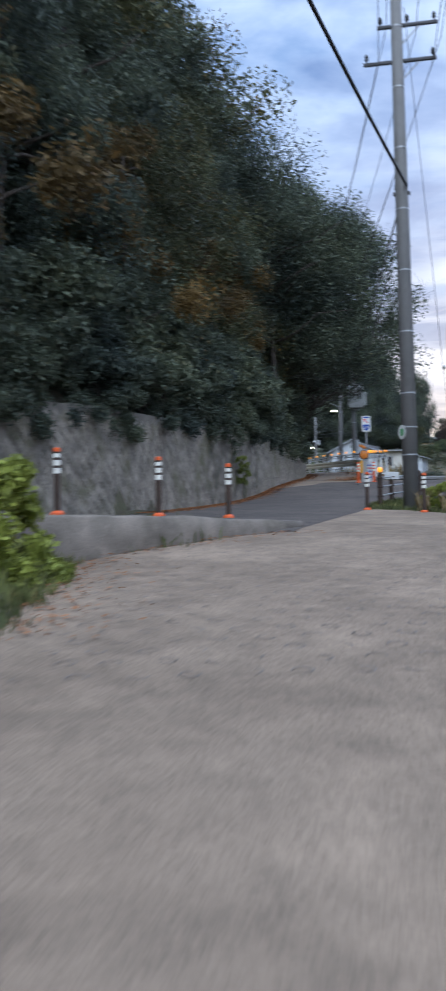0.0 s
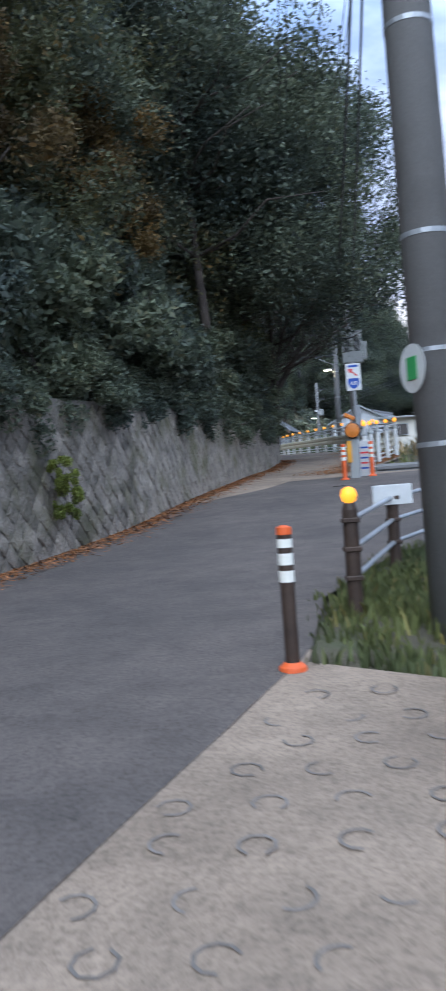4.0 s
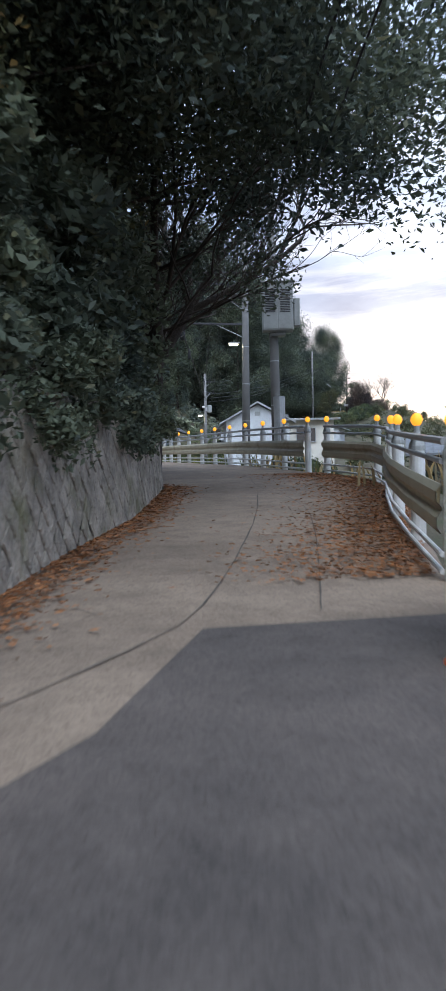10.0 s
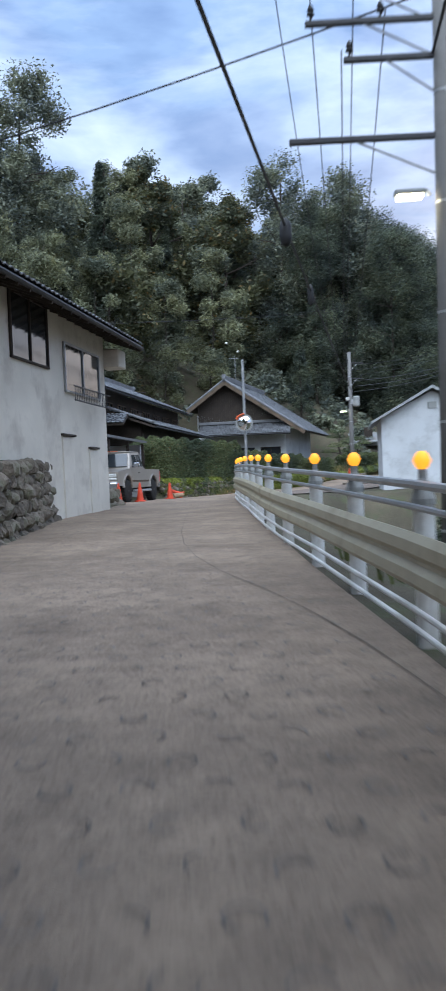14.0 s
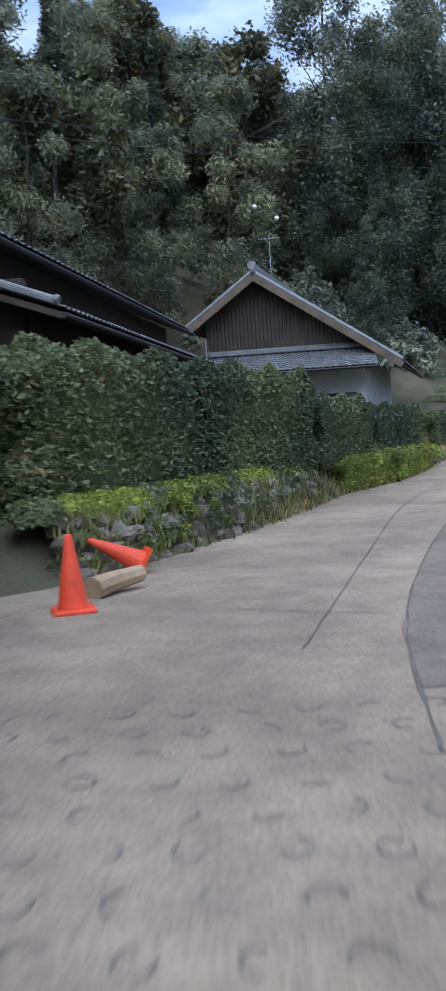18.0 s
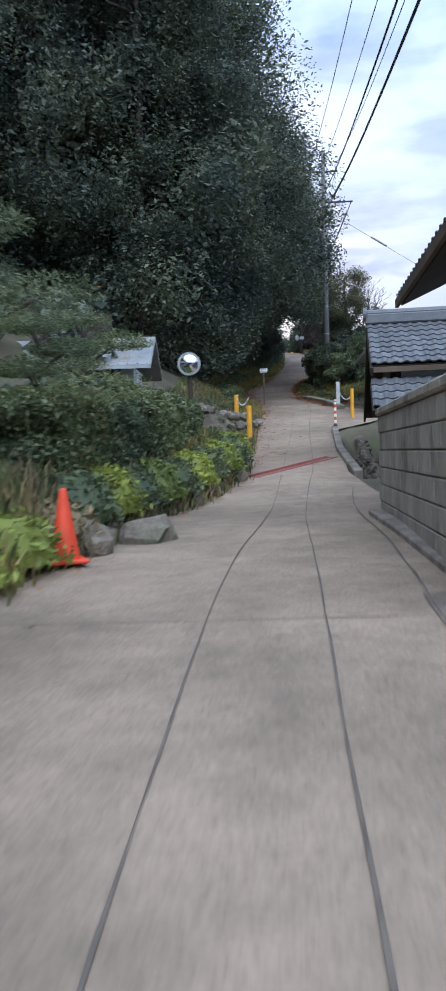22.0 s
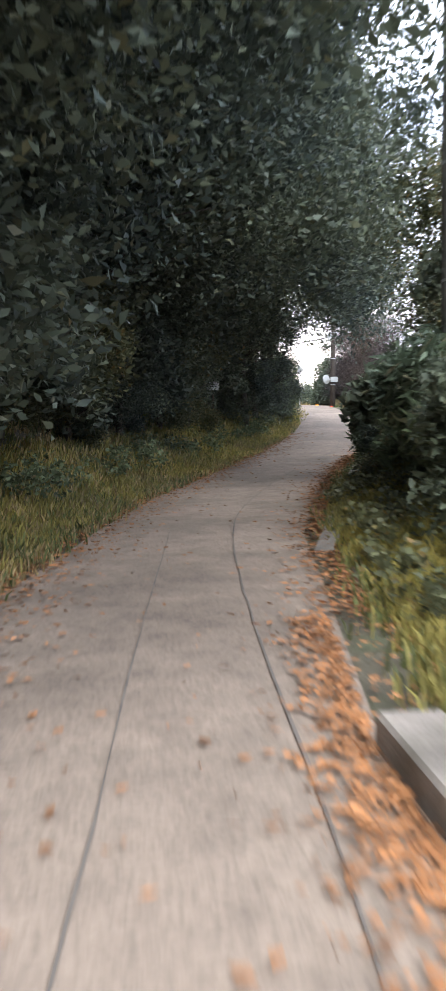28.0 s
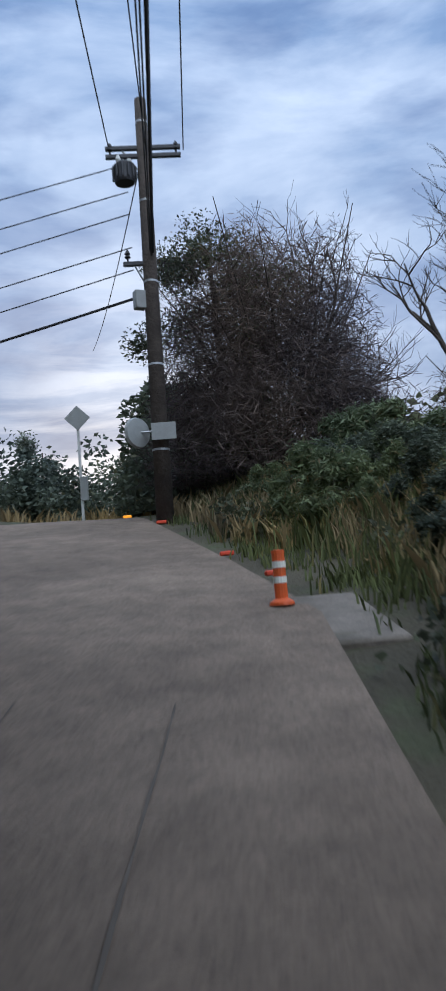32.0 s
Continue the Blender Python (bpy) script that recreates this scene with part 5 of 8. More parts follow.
for i, y in enumerate(np.arange(88.8, 98.2, .62)):
    mound("low_shrub", EL(y) - .72, y, rz_(EL(y), y) + .66, .38, .45, .3, 1100, .07, L_BRIGHT if i % 4 else L_HEDGE, "yellow-green low growth on the stone bank", "low shrub", 880 + i)
tufts("grass", [(EL(y) - u * .45 + .04, y, float(road_z([EL(y)], [y])[0]) + u * .72) for y in np.arange(88.6, 98.5, .055) for u in (rf.random(), rf.random())], .13, L_GRASS, "grass growing between the bank stones", 29, per=7)
leafy_mass("bank_weeds", [(EL(y) - rf.uniform(.0, .5), y, rz_(EL(y), y) + rf.uniform(0, .45), rf.uniform(.12, .22), rf.uniform(.12, .3)) for y in np.arange(88.6, 98.4, .16)], 90, .06, L_HEDGE, "small weeds between the bank stones", 12)

for _ in range(15):
    y = rf.uniform(173.5, 182)
    plant("sasa" if rf.random() < .65 else "shrub", ER(y) + rf.uniform(1.3, 4.0), y, rf.uniform(.35, .6), rf)
leafy_mass("bank_weeds", [(ER(y) + rf.uniform(.5, 2.2), y, lz(ER(y) + 1.2, y) - .1, rf.uniform(.25, .5), rf.uniform(.25, .6)) for y in np.arange(140.5, 184, .28)], 150, .085, L_OAK, "low brownish weeds on the lane's verge", 6)
leafy_mass("bank_weeds", [(EL(y) - rf.uniform(.9, 2.8), y, lz(EL(y) - 1.8, y) - .15, rf.uniform(.25, .5), rf.uniform(.25, .55)) for y in np.arange(129, 176, .3)], 150, .085, L_HEDGE, "low leafy weeds on the lane's bank", 7)
leafy_mass("bank_weeds", [(-2.2 + rf.uniform(-5.5, .4) * .45, y, rz_(-1.8, y) + .02, rf.uniform(.15, .3), rf.uniform(.2, .4)) for y in np.arange(7, 12.2, .3)], 150, .07, L_GRASS, "low weeds below the kerb wall", 8)

for y in (142.6, 145.2, 147.6, 150.4):
    plant("tall", EL(y) - 3.0, y, rf.uniform(.78, .88), rf)
sp = []
while len(sp) < 170:
    y = rf.uniform(143, 192)
    x = ER(min(y, 186)) + rf.uniform(4.5, 34)
    sp.append((x, y, lz(x, y) - .3, rf.uniform(.9, 1.9), rf.uniform(1.2, 2.6)))
leafy_mass("slope_scrub", sp, 330, .24, L_OAK, "rough scrub on the slope below the lane", 9)

litter(on_road(6000, lambda y: (ER(y) + .3, ER(y) - .25), 146.5, 171, 9), .075, "orange fallen leaves drifted along the lane's edge", 9)
litter(on_road(12000, lambda y: (EL(y) - .75, EL(y) + .4), 138, 171, 10), .075, "orange fallen leaves drifted along the lane's edge", 10)
litter(on_road(2500, lambda y: (ER(y) - .05, ER(y) - .4), 139.5, 146.5, 11), .07, "orange fallen leaves drifted against the kerb", 11)


# ---- walls, kerbs, posts, poles ----
WALL = [(-12, 0), (-8.5, 6), (-5.2, 11), (-2.35, 17), (-1.15, 20.5), (0, 24), (1.0, 27.6), (1.75, 31), (2.5, 34.5), (3.05, 37.4), (3.75, 40.3), (4.3, 44.0), (4.4, 45.2), (3.4, 46.6)]
WALL_H = lambda y: float(np.interp(y, [0, 17, 24, 30, 36, 44, 47], [2.1, 2.2, 2.25, 2.0, 1.65, 1.35, 1.1]))
LEAN_BACK = 0.14


def wall_points():
    out = []
    for a, b in zip(WALL[:-1], WALL[1:]):
        n = max(1, int(math.dist(a, b) / .7))
        out += [(a[0] + (b[0] - a[0]) * i / n, a[1] + (b[1] - a[1]) * i / n) for i in range(n)]
    return out + [WALL[-1]]


wp_ = wall_points()
nrm = []
for i, p in enumerate(wp_):
    q0, q1 = wp_[max(0, i - 1)], wp_[min(len(wp_) - 1, i + 1)]
    dx, dy = q1[0] - q0[0], q1[1] - q0[1]
    l = math.hypot(dx, dy)
    nrm.append((dy / l, -dx / l))
vs, fs = [], []
for (x, y), (nx_, ny_) in zip(wp_, nrm):
    z0, h = rz_(x, y) - .3, WALL_H(y) + .3
    for t, o in ((0, .04), (1, .04 - LEAN_BACK * (h - .3) / 2), (1, -.5), (0, -.6)):
        vs.append((x + nx_ * o, y + ny_ * o, z0 + h * t))
k = len(wp_)
for i in range(k - 1):
    for j in range(4):
        fs.append((4 * i + j, 4 * i + (j + 1) % 4, 4 * i + 4 + (j + 1) % 4, 4 * i + 4 + j))
fs += [(0, 1, 2, 3), (4 * k - 1, 4 * k - 2, 4 * k - 3, 4 * k - 4)]
wall_ob = solid("wall_retaining", Mesh().add(vs, fs), MORTAR, "grey retaining wall of diagonally laid stones", "retaining wall", kind="structure")


def stone_mesh(i):
    r = random.Random(900 + i)
    w, h = .158, .175
    out = [(0, -h), (w, 0), (0, h), (-w, 0)]
    out = [(a + r.uniform(-.022, .022), b + r.uniform(-.022, .022)) for a, b in out]
    m = Mesh()
    v = [(a, b, 0.0) for a, b in out] + [(a * .93, b * .93, .011 + r.uniform(-.005, .005)) for a, b in out] + [(a * .6, b * .6, .017 + r.uniform(-.008, .01)) for a, b in out]
    f = [(j, (j + 1) % 4, (j + 1) % 4 + 4, j + 4) for j in range(4)] + [(j + 4, (j + 1) % 4 + 4, (j + 1) % 4 + 8, j + 8) for j in range(4)] + [(8, 9, 10, 11)]
    return m.add(v, f)


STONES = [stone_mesh(i) for i in range(6)]
STONE_ME = [s.data("stone", STONE) for s in STONES]
rest = Mesh()
rn = random.Random(77)
cum = [0]
for a, b in zip(wp_[:-1], wp_[1:]):
    cum.append(cum[-1] + math.dist(a, b))
placed = 0
sgrid = np.arange(.2, cum[-1], .158)
for ci, s_ in enumerate(sgrid):
    i = min(int(np.searchsorted(cum, s_)) - 1, len(wp_) - 2)
    f = (s_ - cum[i]) / (cum[i + 1] - cum[i])
    x, y = wp_[i][0] + (wp_[i + 1][0] - wp_[i][0]) * f, wp_[i][1] + (wp_[i + 1][1] - wp_[i][1]) * f
    nx_, ny_ = nrm[i]
    H = WALL_H(y)
    z0 = rz_(x, y)
    zz = .02 + (ci % 2) * .173
    while zz < H - .14:
        o = .045 - LEAN_BACK * zz / 2
        N_ = Vector((nx_, ny_, LEAN_BACK / 2)).normalized()
        T_ = Vector((-ny_, nx_, 0))
        U_ = N_.cross(T_)
        M_ = Matrix((T_, U_, N_)).transposed().to_4x4()
        M_.translation = (x + nx_ * o, y + ny_ * o, z0 + zz)
        M_ = M_ @ pose(0, 0, rn.uniform(-.005, .004), rn.uniform(-1.5, 1.5), rn.uniform(-1.5, 1.5), rn.uniform(-7, 7)) @ Matrix.Scale(rn.uniform(.88, 1.06), 4)
        j = rn.randrange(6)
        if 22.8 < y < 28.4 and placed < 300:
            ob = new("stone", STONE_ME[j])
            ob.parent = wall_ob
            ob.matrix_world = M_
            placed += 1
        else:
            n0 = len(rest.v)
            rest.v += [tuple(M_ @ Vector(p)) for p in STONES[j].v]
            rest.f += [tuple(q + n0 for q in f_) for f_ in STONES[j].f]
        zz += .346
ob = part("stones", rest, STONE, wall_ob, "rows of grey wall stones")
tagged(ob, kind="stuff")


def block_run(name, pts, w, h, mat, label, cat, lift=0.0, kind="structure", seg=1.6, z_of=None):
    """A kerb or low wall built of butted blocks along a line."""
    e = thing(name, Matrix.Identity(4), label, cat, kind=kind)
    for a, b in zip(pts[:-1], pts[1:]):
        L = math.dist(a, b)
        n = max(1, round(L / seg))
        for i in range(n):
            p = [a[0] + (b[0] - a[0]) * (i + .5) / n, a[1] + (b[1] - a[1]) * (i + .5) / n]
            dz = rz_(p[0] + (b[0] - a[0]) / L * .5, p[1] + (b[1] - a[1]) / L * .5) - rz_(p[0] - (b[0] - a[0]) / L * .5, p[1] - (b[1] - a[1]) / L * .5)
            rot = Euler((0, -math.atan(dz), math.atan2(b[1] - a[1], b[0] - a[0]))).to_matrix().to_4x4()
            hh = h if not callable(h) else h(*p)
            part("kerbstone", Mesh().box((p[0], p[1], rz_(*p) + hh / 2 - .1 + lift), (L / n - .008, w, hh + .2), rot, .018), mat, e)
    return e


kh = lambda x, y: float(np.interp(y, [8, 10.4, 14.2], [.75, .6, .10]))
km, kpts = Mesh(), []
for a, b in (((-4.6, 7.6), (-1.9, 10.6)), ((-1.9, 10.6), (1.2, 14.3))):
    kpts += [(a[0] + (b[0] - a[0]) * i / 12, a[1] + (b[1] - a[1]) * i / 12) for i in range(12)]
kpts.append((1.2, 14.3))
rk = random.Random(61)
for x, y in kpts:
    z, h = rz_(x, y), kh(x, y) + rk.uniform(-.015, .015)
    for o, k in ((.2, -.3), (.19, .3 * h), (.165, h - .03), (.13, h), (-.14, h + .01), (-.17, h - .03), (-.2, -.3)):
        o += rk.uniform(-.012, .012)
        km.v.append((x + o * .75, y - o * .66, z + k))
for i in range(len(kpts) - 1):
    km.f += [(7 * i + j, 7 * i + j + 1, 7 * i + 8 + j, 7 * i + 7 + j) for j in range(6)]
km.f += [tuple(range(7)), tuple(range(7 * len(kpts) - 7, 7 * len(kpts)))[::-1]]
solid("kerb_island", km, KERB, "weathered concrete kerb wall dividing ramp and road", "kerb", kind="structure", smooth=True)
# the road behind the kerb lies higher
vs, fs = [], []
ys_ = list(np.arange(0, 14.3, .7)) + [14.3]
for y in ys_:
    xw = float(np.interp(y, [-4, 6, 11, 17], [-14, -8.5, -5.2, -2.35]))
    xk = float(np.interp(y, [0, 8, 10.6, 14.3], [-11, -4.4, -2.05, 1.1]))
    for j in range(6):
        x = xw + (xk - xw) * j / 5
        vs.append((x, y, rz_(x, y) + .02 + float(np.interp(y, [0, 10.4, 14.3], [.6, .5, .0]))))
for i in range(len(ys_) - 1):
    for j in range(5):
        q = i * 6 + j
        fs.append((q, q + 1, q + 7, q + 6))
solid("road_behind_kerb", Mesh().add(vs, fs), ASPHALT, "grey asphalt road behind the kerb wall", "road", kind="structure")
block_run("kerb_barn", [(19.5, 124.4), (21.3, 128.6), (23.3, 132.7)], .19, .12, KERB, "pale concrete kerb along the lane", "kerb")
block_run("kerb_upper", [(26.45, 138.2), (26.95, 139.8), (27.9, 144.3)], .3, .16, KERB, "broad pale concrete kerb along the lane", "kerb")
block_run("kerb_lane", [(29.7, 149.0), (31.0, 151.4), (33.1, 155.2), (36.3, 161.0), (37.6, 163.2)], .22, .04, KERB, "flat pale concrete edging along the lane", "kerb")
block_run("kerb_gutter", [(15.3, 115.2), (16.3, 117.6), (17.1, 119.6)], .2, .08, KERB, "low concrete edge of the gutter", "kerb")


def delineator(x, y, z, h, body, label, bands=((.62, .7), (.74, .82), (.86, .92)), r=.042, cap=ORANGEP, base=ORANGEP, group="delineator posts"):
    e = thing("delineator_post", Matrix.Translation((x, y, z)), label, "road post", group)
    part("post", Mesh().lathe([(r, .03), (r, h * .96), (r * .7, h)], 14), body, e, smooth=False)
    for a, b in bands:
        part("reflective_band", Mesh().lathe([(r + .003, h * a), (r + .003, h * b)], 14), WHITEB, e)
    part("cap", Mesh().lathe([(r + .004, h * .95), (r + .003, h * 1.0), (r * .4, h * 1.015)], 14), cap, e)
    part("base", Mesh().lathe([(r * 2.0, 0), (r * 1.9, .025), (r * 1.15, .05)], 16), base, e)
    return e


dl = "brown road post with white bands and orange cap"
for x, y, o in ((.08, 12.95, .28), (-.9, 11.8, .42), (-2.05, 10.45, .6)):
    delineator(x, y, rz_(x, y) + o, .82, BROWNP, dl + " on the kerb")
for x, y in ((3.2, 18.84), (4.28, 18.06), (5.15, 16.88)):
    delineator(x, y, rz_(x, y) + .01, .83, BROWNP, dl + " beside the ramp")
ol = "orange rubber road post with white bands"
delineator(5.3, 33.15, rz_(5.3, 33.15) + .012, .8, ORANGEP, ol + " at the junction", ((.55, .64), (.7, .79), (.85, .93)), .05, base=ORANGEP)
delineator(6.0, 33.65, rz_(6, 33.65) + .012, .8, ORANGEP, ol + " at the junction", ((.55, .64), (.7, .79), (.85, .93)), .05)
delineator(5.86, 34.0, rz_(5.86, 34) + .012, .55, REDCONE, "red and white striped short post at the junction", ((.2, .36), (.5, .66), (.8, .92)), .035)
delineator(44.4, 176.4, rz_(44.4, 176.4) + .012, .42, ORANGEP, ol + " at the lane's edge", ((.4, .52), (.68, .8)), .05)
delineator(23.75, 133.5, rz_(23.75, 133.5) + .02, .82, REDCONE, "leaning red and white striped post by the kerb", ((.1, .22), (.34, .46), (.58, .7), (.82, .92)), .035, WHITEP, BLACKP)


def rod_post(x, y, z, h, r, mat, name, label, cat, group=""):
    e = thing(name, Matrix.Translation((x, y, z)), label, cat, group)
    part("shaft", Mesh().lathe([(r, -.15), (r, h - .02), (r * .8, h)], 12), mat, e)
    return e


zy = 6.75
for x, y, h in ((20.25, 132.1, .95), (21.2, 135.6, .92)):
    rod_post(x, y, lz(x, y) - .05, h + .1, .075, YELLOW, "yellow_post", "yellow painted steel post with a chain", "bollard", "yellow chain posts")
rod_post(25.4, 135.4, rz_(25.4, 135.4), 1.0, .065, YELLOW, "yellow_post", "orange-yellow steel post of the chain barrier", "bollard", "yellow chain posts")
rod_post(26.7, 138.9, rz_(26.7, 138.9), 1.0, .075, WHITEP, "white_post", "rusty white steel post of the chain barrier", "bollard", "white posts")
rod_post(17.0, 130.2, lz(17, 130.2), .75, .06, WHITEP, "white_post", "short white post before the stone wall", "bollard", "white posts")


def chain(a, b, sag, label):
    a, b = Vector(a), Vector(b)
    m = Mesh()
    n = int((b - a).length / .07)
    for i in range(n):
        t = (i + .5) / n
        p = a + (b - a) * t - Vector((0, 0, sag * 4 * t * (1 - t)))
        d = (b - a).normalized() * .045
        s = Vector((0, 0, .018)) if i % 2 else Vector((-(b - a).y, (b - a).x, 0)).normalized() * .018
        m.tube([p - d, p - d * .4 + s, p + d * .4 + s, p + d, p + d * .4 - s, p - d * .4 - s, p - d], .006, 4, caps=False)
    solid("chain", m, WHITEP, label, "chain")


chain((20.25, 132.1, 7.5), (21.2, 135.6, 7.75), .25, "sagging pale plastic chain between yellow posts")
chain((25.4, 135.4, 7.8), (26.7, 138.9, 8.3), .3, "sagging pale plastic chain across the drive")


def ball_reflector(e, z, r=.07, part_label="round amber reflector"):
    m = Mesh()
    m.lathe([(r * .25, -r), (r * .75, -r * .7), (r, 0), (r * .75, r * .7), (r * .25, r)], 16, (0, 0, z))
    part("amber_reflector_glow", m, AMBER_RETROGLOW, e, part_label, True)


def pipe_fence(pts, label, h=.82, ball=True):
    """Brown round posts with three steel rails."""
    e = thing("pipe_fence", Matrix.Identity(4), label, "pipe fence")
    tops = []
    for i, (x, y) in enumerate(pts):
        z = rz_(x, y) - .05
        part("fence_post", Mesh().lathe([(.06, -.3), (.06, h), (.045, h + .05)], 14, (x, y, z)), BROWNP, e)
        for k in (.3, .52, .74):
            part("rail_clamp", Mesh().box((x, y, z + k), (.135, .135, .04)), BROWNP, e)
        tops.append((x, y, z))
    for a, b in zip(tops[:-1], tops[1:]):
        for k in (.3, .52, .74):
            part("rail", Mesh().tube([(a[0], a[1] + .0, a[2] + k), (b[0], b[1], b[2] + k)], .022, 8), STEEL, e)
    if ball:
        m = Mesh().lathe([(.015, -.065), (.05, -.045), (.065, 0), (.05, .045), (.015, .065)], 16, (tops[0][0], tops[0][1], tops[0][2] + h + .11))
        part("amber_reflector_glow", m, AMBER_RETROGLOW, e, "round yellow reflector", True)
    return e


pipe_fence([(3.78, 20.4), (4.45, 22.4), (5.6, 24.2)], "brown post and pipe fence beside the asphalt road")
pipe_fence([(5.75, 15.6), (7.0, 14.0), (8.0, 12.0)], "brown post and pipe fence above the field", ball=False)
e = thing("name_plate", pose(4.45, 22.34, rz_(4.45, 22.4) + .62, 0, 0, 15), "pale metal plate fixed to the fence", "plate")
part("panel", Mesh().box((0, 0, .1), (.42, .02, .2)), WHITEP, e)


# bridge railing: white posts, beige beam, pipe rails, amber reflectors
def road_railing(posts, label):
    e = thing("bridge_railing", Matrix.Identity(4), label, "guard rail")
    P = [(x, y, rz_(x, y) - .04) for x, y in posts]
    for x, y, z in P:
        q = part("railing_post", Mesh().lathe([(.075, -.5), (.075, .93), (.07, .97)], 14, (x, y, z)), WHITEP, e, "white steel post")
        c = Mesh().lathe([(.085, .96), (.085, 1.0), (.03, 1.14), (.03, 1.2)], 12, (x, y, z))
        part("post_cap", c, BOXGREY, e, "grey conical cap")
        part("amber_reflector_glow", Mesh().lathe([(.02, -.065), (.045, -.043), (.063, 0), (.045, .043), (.02, .065)], 14, (x, y, z + 1.26)), AMBER_RETROGLOW, e, "round amber reflector", True)
    for (a, b) in zip(P[:-1], P[1:]):
        d = Vector((b[0] - a[0], b[1] - a[1], 0)).normalized()
        n = Vector((-d.y, d.x, 0)) * .1
        va = []
        for p in (a, b):
            for o, k in ((0, .40), (.05, .45), (.05, .53), (.0, .575), (.0, .605), (.05, .65), (.05, .73), (0, .78)):
                va.append((p[0] + n.x * (1 + o * 8), p[1] + n.y * (1 + o * 8), p[2] + k))
        vb = [(v_[0] - n.x * .12, v_[1] - n.y * .12, v_[2]) for v_ in va]
        f = [(j, j + 1, j + 9, j + 8) for j in range(7)] + [(j + 16, j + 24, j + 25, j + 17) for j in range(7)] + [(0, 8, 24, 16), (7, 23, 31, 15)]
        part("beam", Mesh().add(va + vb, f), BEIGE, e, "beige corrugated guard beam")
        for k, r, o in ((1.1, .032, .6), (.95, .024, .8), (.25, .022, .9), (.12, .022, .9)):
            part("pipe_rail", Mesh().tube([(a[0] + n.x * o, a[1] + n.y * o, a[2] + k), (b[0] + n.x * o, b[1] + n.y * o, b[2] + k)], r, 8), WHITEP if k < .5 else STEEL, e)
    return e


rail_pts = [(8.0, 48.4), (7.78, 50.1), (7.62, 52.3), (7.45, 54.4), (7.25, 56.5), (7.0, 58.6), (6.75, 60.7), (6.45, 62.9), (6.2, 65.1), (6.0, 67.3), (5.82, 69.4), (5.62, 71.6), (5.45, 73.8), (5.3, 75.9), (5.18, 77.9), (5.13, 79.8), (5.15, 81.8)]
road_railing(rail_pts, "white bridge railing with beige beam and amber reflectors")
road_railing([(6.1, 35.2), (6.55, 37.2), (7.1, 39.4), (7.75, 41.6), (8.4, 43.6), (8.75, 45.5), (8.3, 47.8)], "white railing with beige beam beside the fallen leaves")


# utility poles and their lines
def utility_pole(x, y, z0, h, r0, r1, label, arms=(), bands=True, lean=(0, 0), mat=POLE, dark=True):
    e = thing("utility_pole", pose(x, y, z0, lean[0], lean[1], 0), label, "utility pole", "utility poles")
    part("shaft", Mesh().tube([(0, 0, -.4), (0, 0, h / 2), (0, 0, h)], r0, 16, r1), mat, e, smooth=True)
    if bands:
        for k in np.arange(1.2, h - .3, 1.45):
            rr = r0 + (r1 - r0) * k / h + .004
            part("steel_band", Mesh().lathe([(rr, k), (rr, k + .035)], 16), STEEL, e)
    for zz, a, b, rot, ins in arms:
        m = Matrix.Rotation(radians(rot), 4, "Z")
        c = m @ Vector(((a + b) / 2, 0, 0))
        ob = part("crossarm", Mesh().box((c.x, c.y, zz), (b - a, .075, .075), m), DARKSTEEL if dark else STEEL, e, "steel crossarm")
        for i in range(ins):
            q = m @ Vector((a + .08 + (b - a - .16) * i / max(1, ins - 1), 0, 0))
            part("insulator", Mesh().lathe([(.015, .04), (.02, .1), (.055, .12), (.03, .16), (.05, .18), (.02, .25)], 10, (q.x, q.y, zz)), BLACKP, ob)
        part("brace", Mesh().tube([tuple(m @ Vector((b * .6 if abs(b) > abs(a) else a * .6, 0, zz))), (0, 0, zz - .55)], .016, 6), STEEL, e)
    return e


def street_lamp(x, y, z, rot, arm, label):
    e = thing("street_lamp", pose(x, y, z, 0, 0, rot), label, "street lamp", "street lamps")
    part("arm", Mesh().tube([(0, 0, 0), (-arm * .5, 0, .08), (-arm, 0, .05)], .022, 8), STEEL, e)
    part("hood", Mesh().box((-arm - .16, 0, .05), (.4, .16, .07), None, .03), BOXGREY, e)
    part("diffuser", Mesh().box((-arm - .16, 0, -.01), (.34, .12, .06), None, .025), LAMPGLOW, e, "lit warm white diffuser")


zg = rz_(4.4, 19.9)
utility_pole(4.42, 19.9, zg, 13.8, .19, .12, "tall grey concrete utility pole on the grassy verge", ((11.4, -.45, .95, -10, 3), (10.55, -.8, .9, -10, 3), (7.4, -.2, .2, -10, 1)), lean=(0, -.9))
e = thing("pole_label", pose(4.4, 19.9, zg + 1.75, 0, 0, -72), "round green and white label on the pole", "label")
part("disc", Mesh().lathe([(.17, -.002), (.17, .002)], 24), WHITEP, e).matrix_local = pose(0, -.2, 0, 90)
part("emblem", Mesh().box((0, -.205, 0), (.13, .006, .16)), GREENL, e)
part("strap", Mesh().lathe([(.186, .1), (.186, .13)], 16), STEEL, e)
zA = lz(8.6, 62.1)
utility_pole(8.62, 62.1, zA, 13.4 - zA, .17, .11, "grey concrete utility pole with many crossarms beyond the railing", ((12.68 - zA, -2.35, .2, 0, 4), (11.5 - zA, -1.8, .2, 0, 3), (11.05 - zA, -1.8, .2, 0, 3), (10.55 - zA, -1.3, .2, 0, 2), (9.5 - zA, -2.05, .0, 0, 0)), lean=(0, .8))
street_lamp(8.5, 62.1, 8.72, 0, .12, "lit street lamp on the concrete pole")
zB = lz(8.85, 56.7)
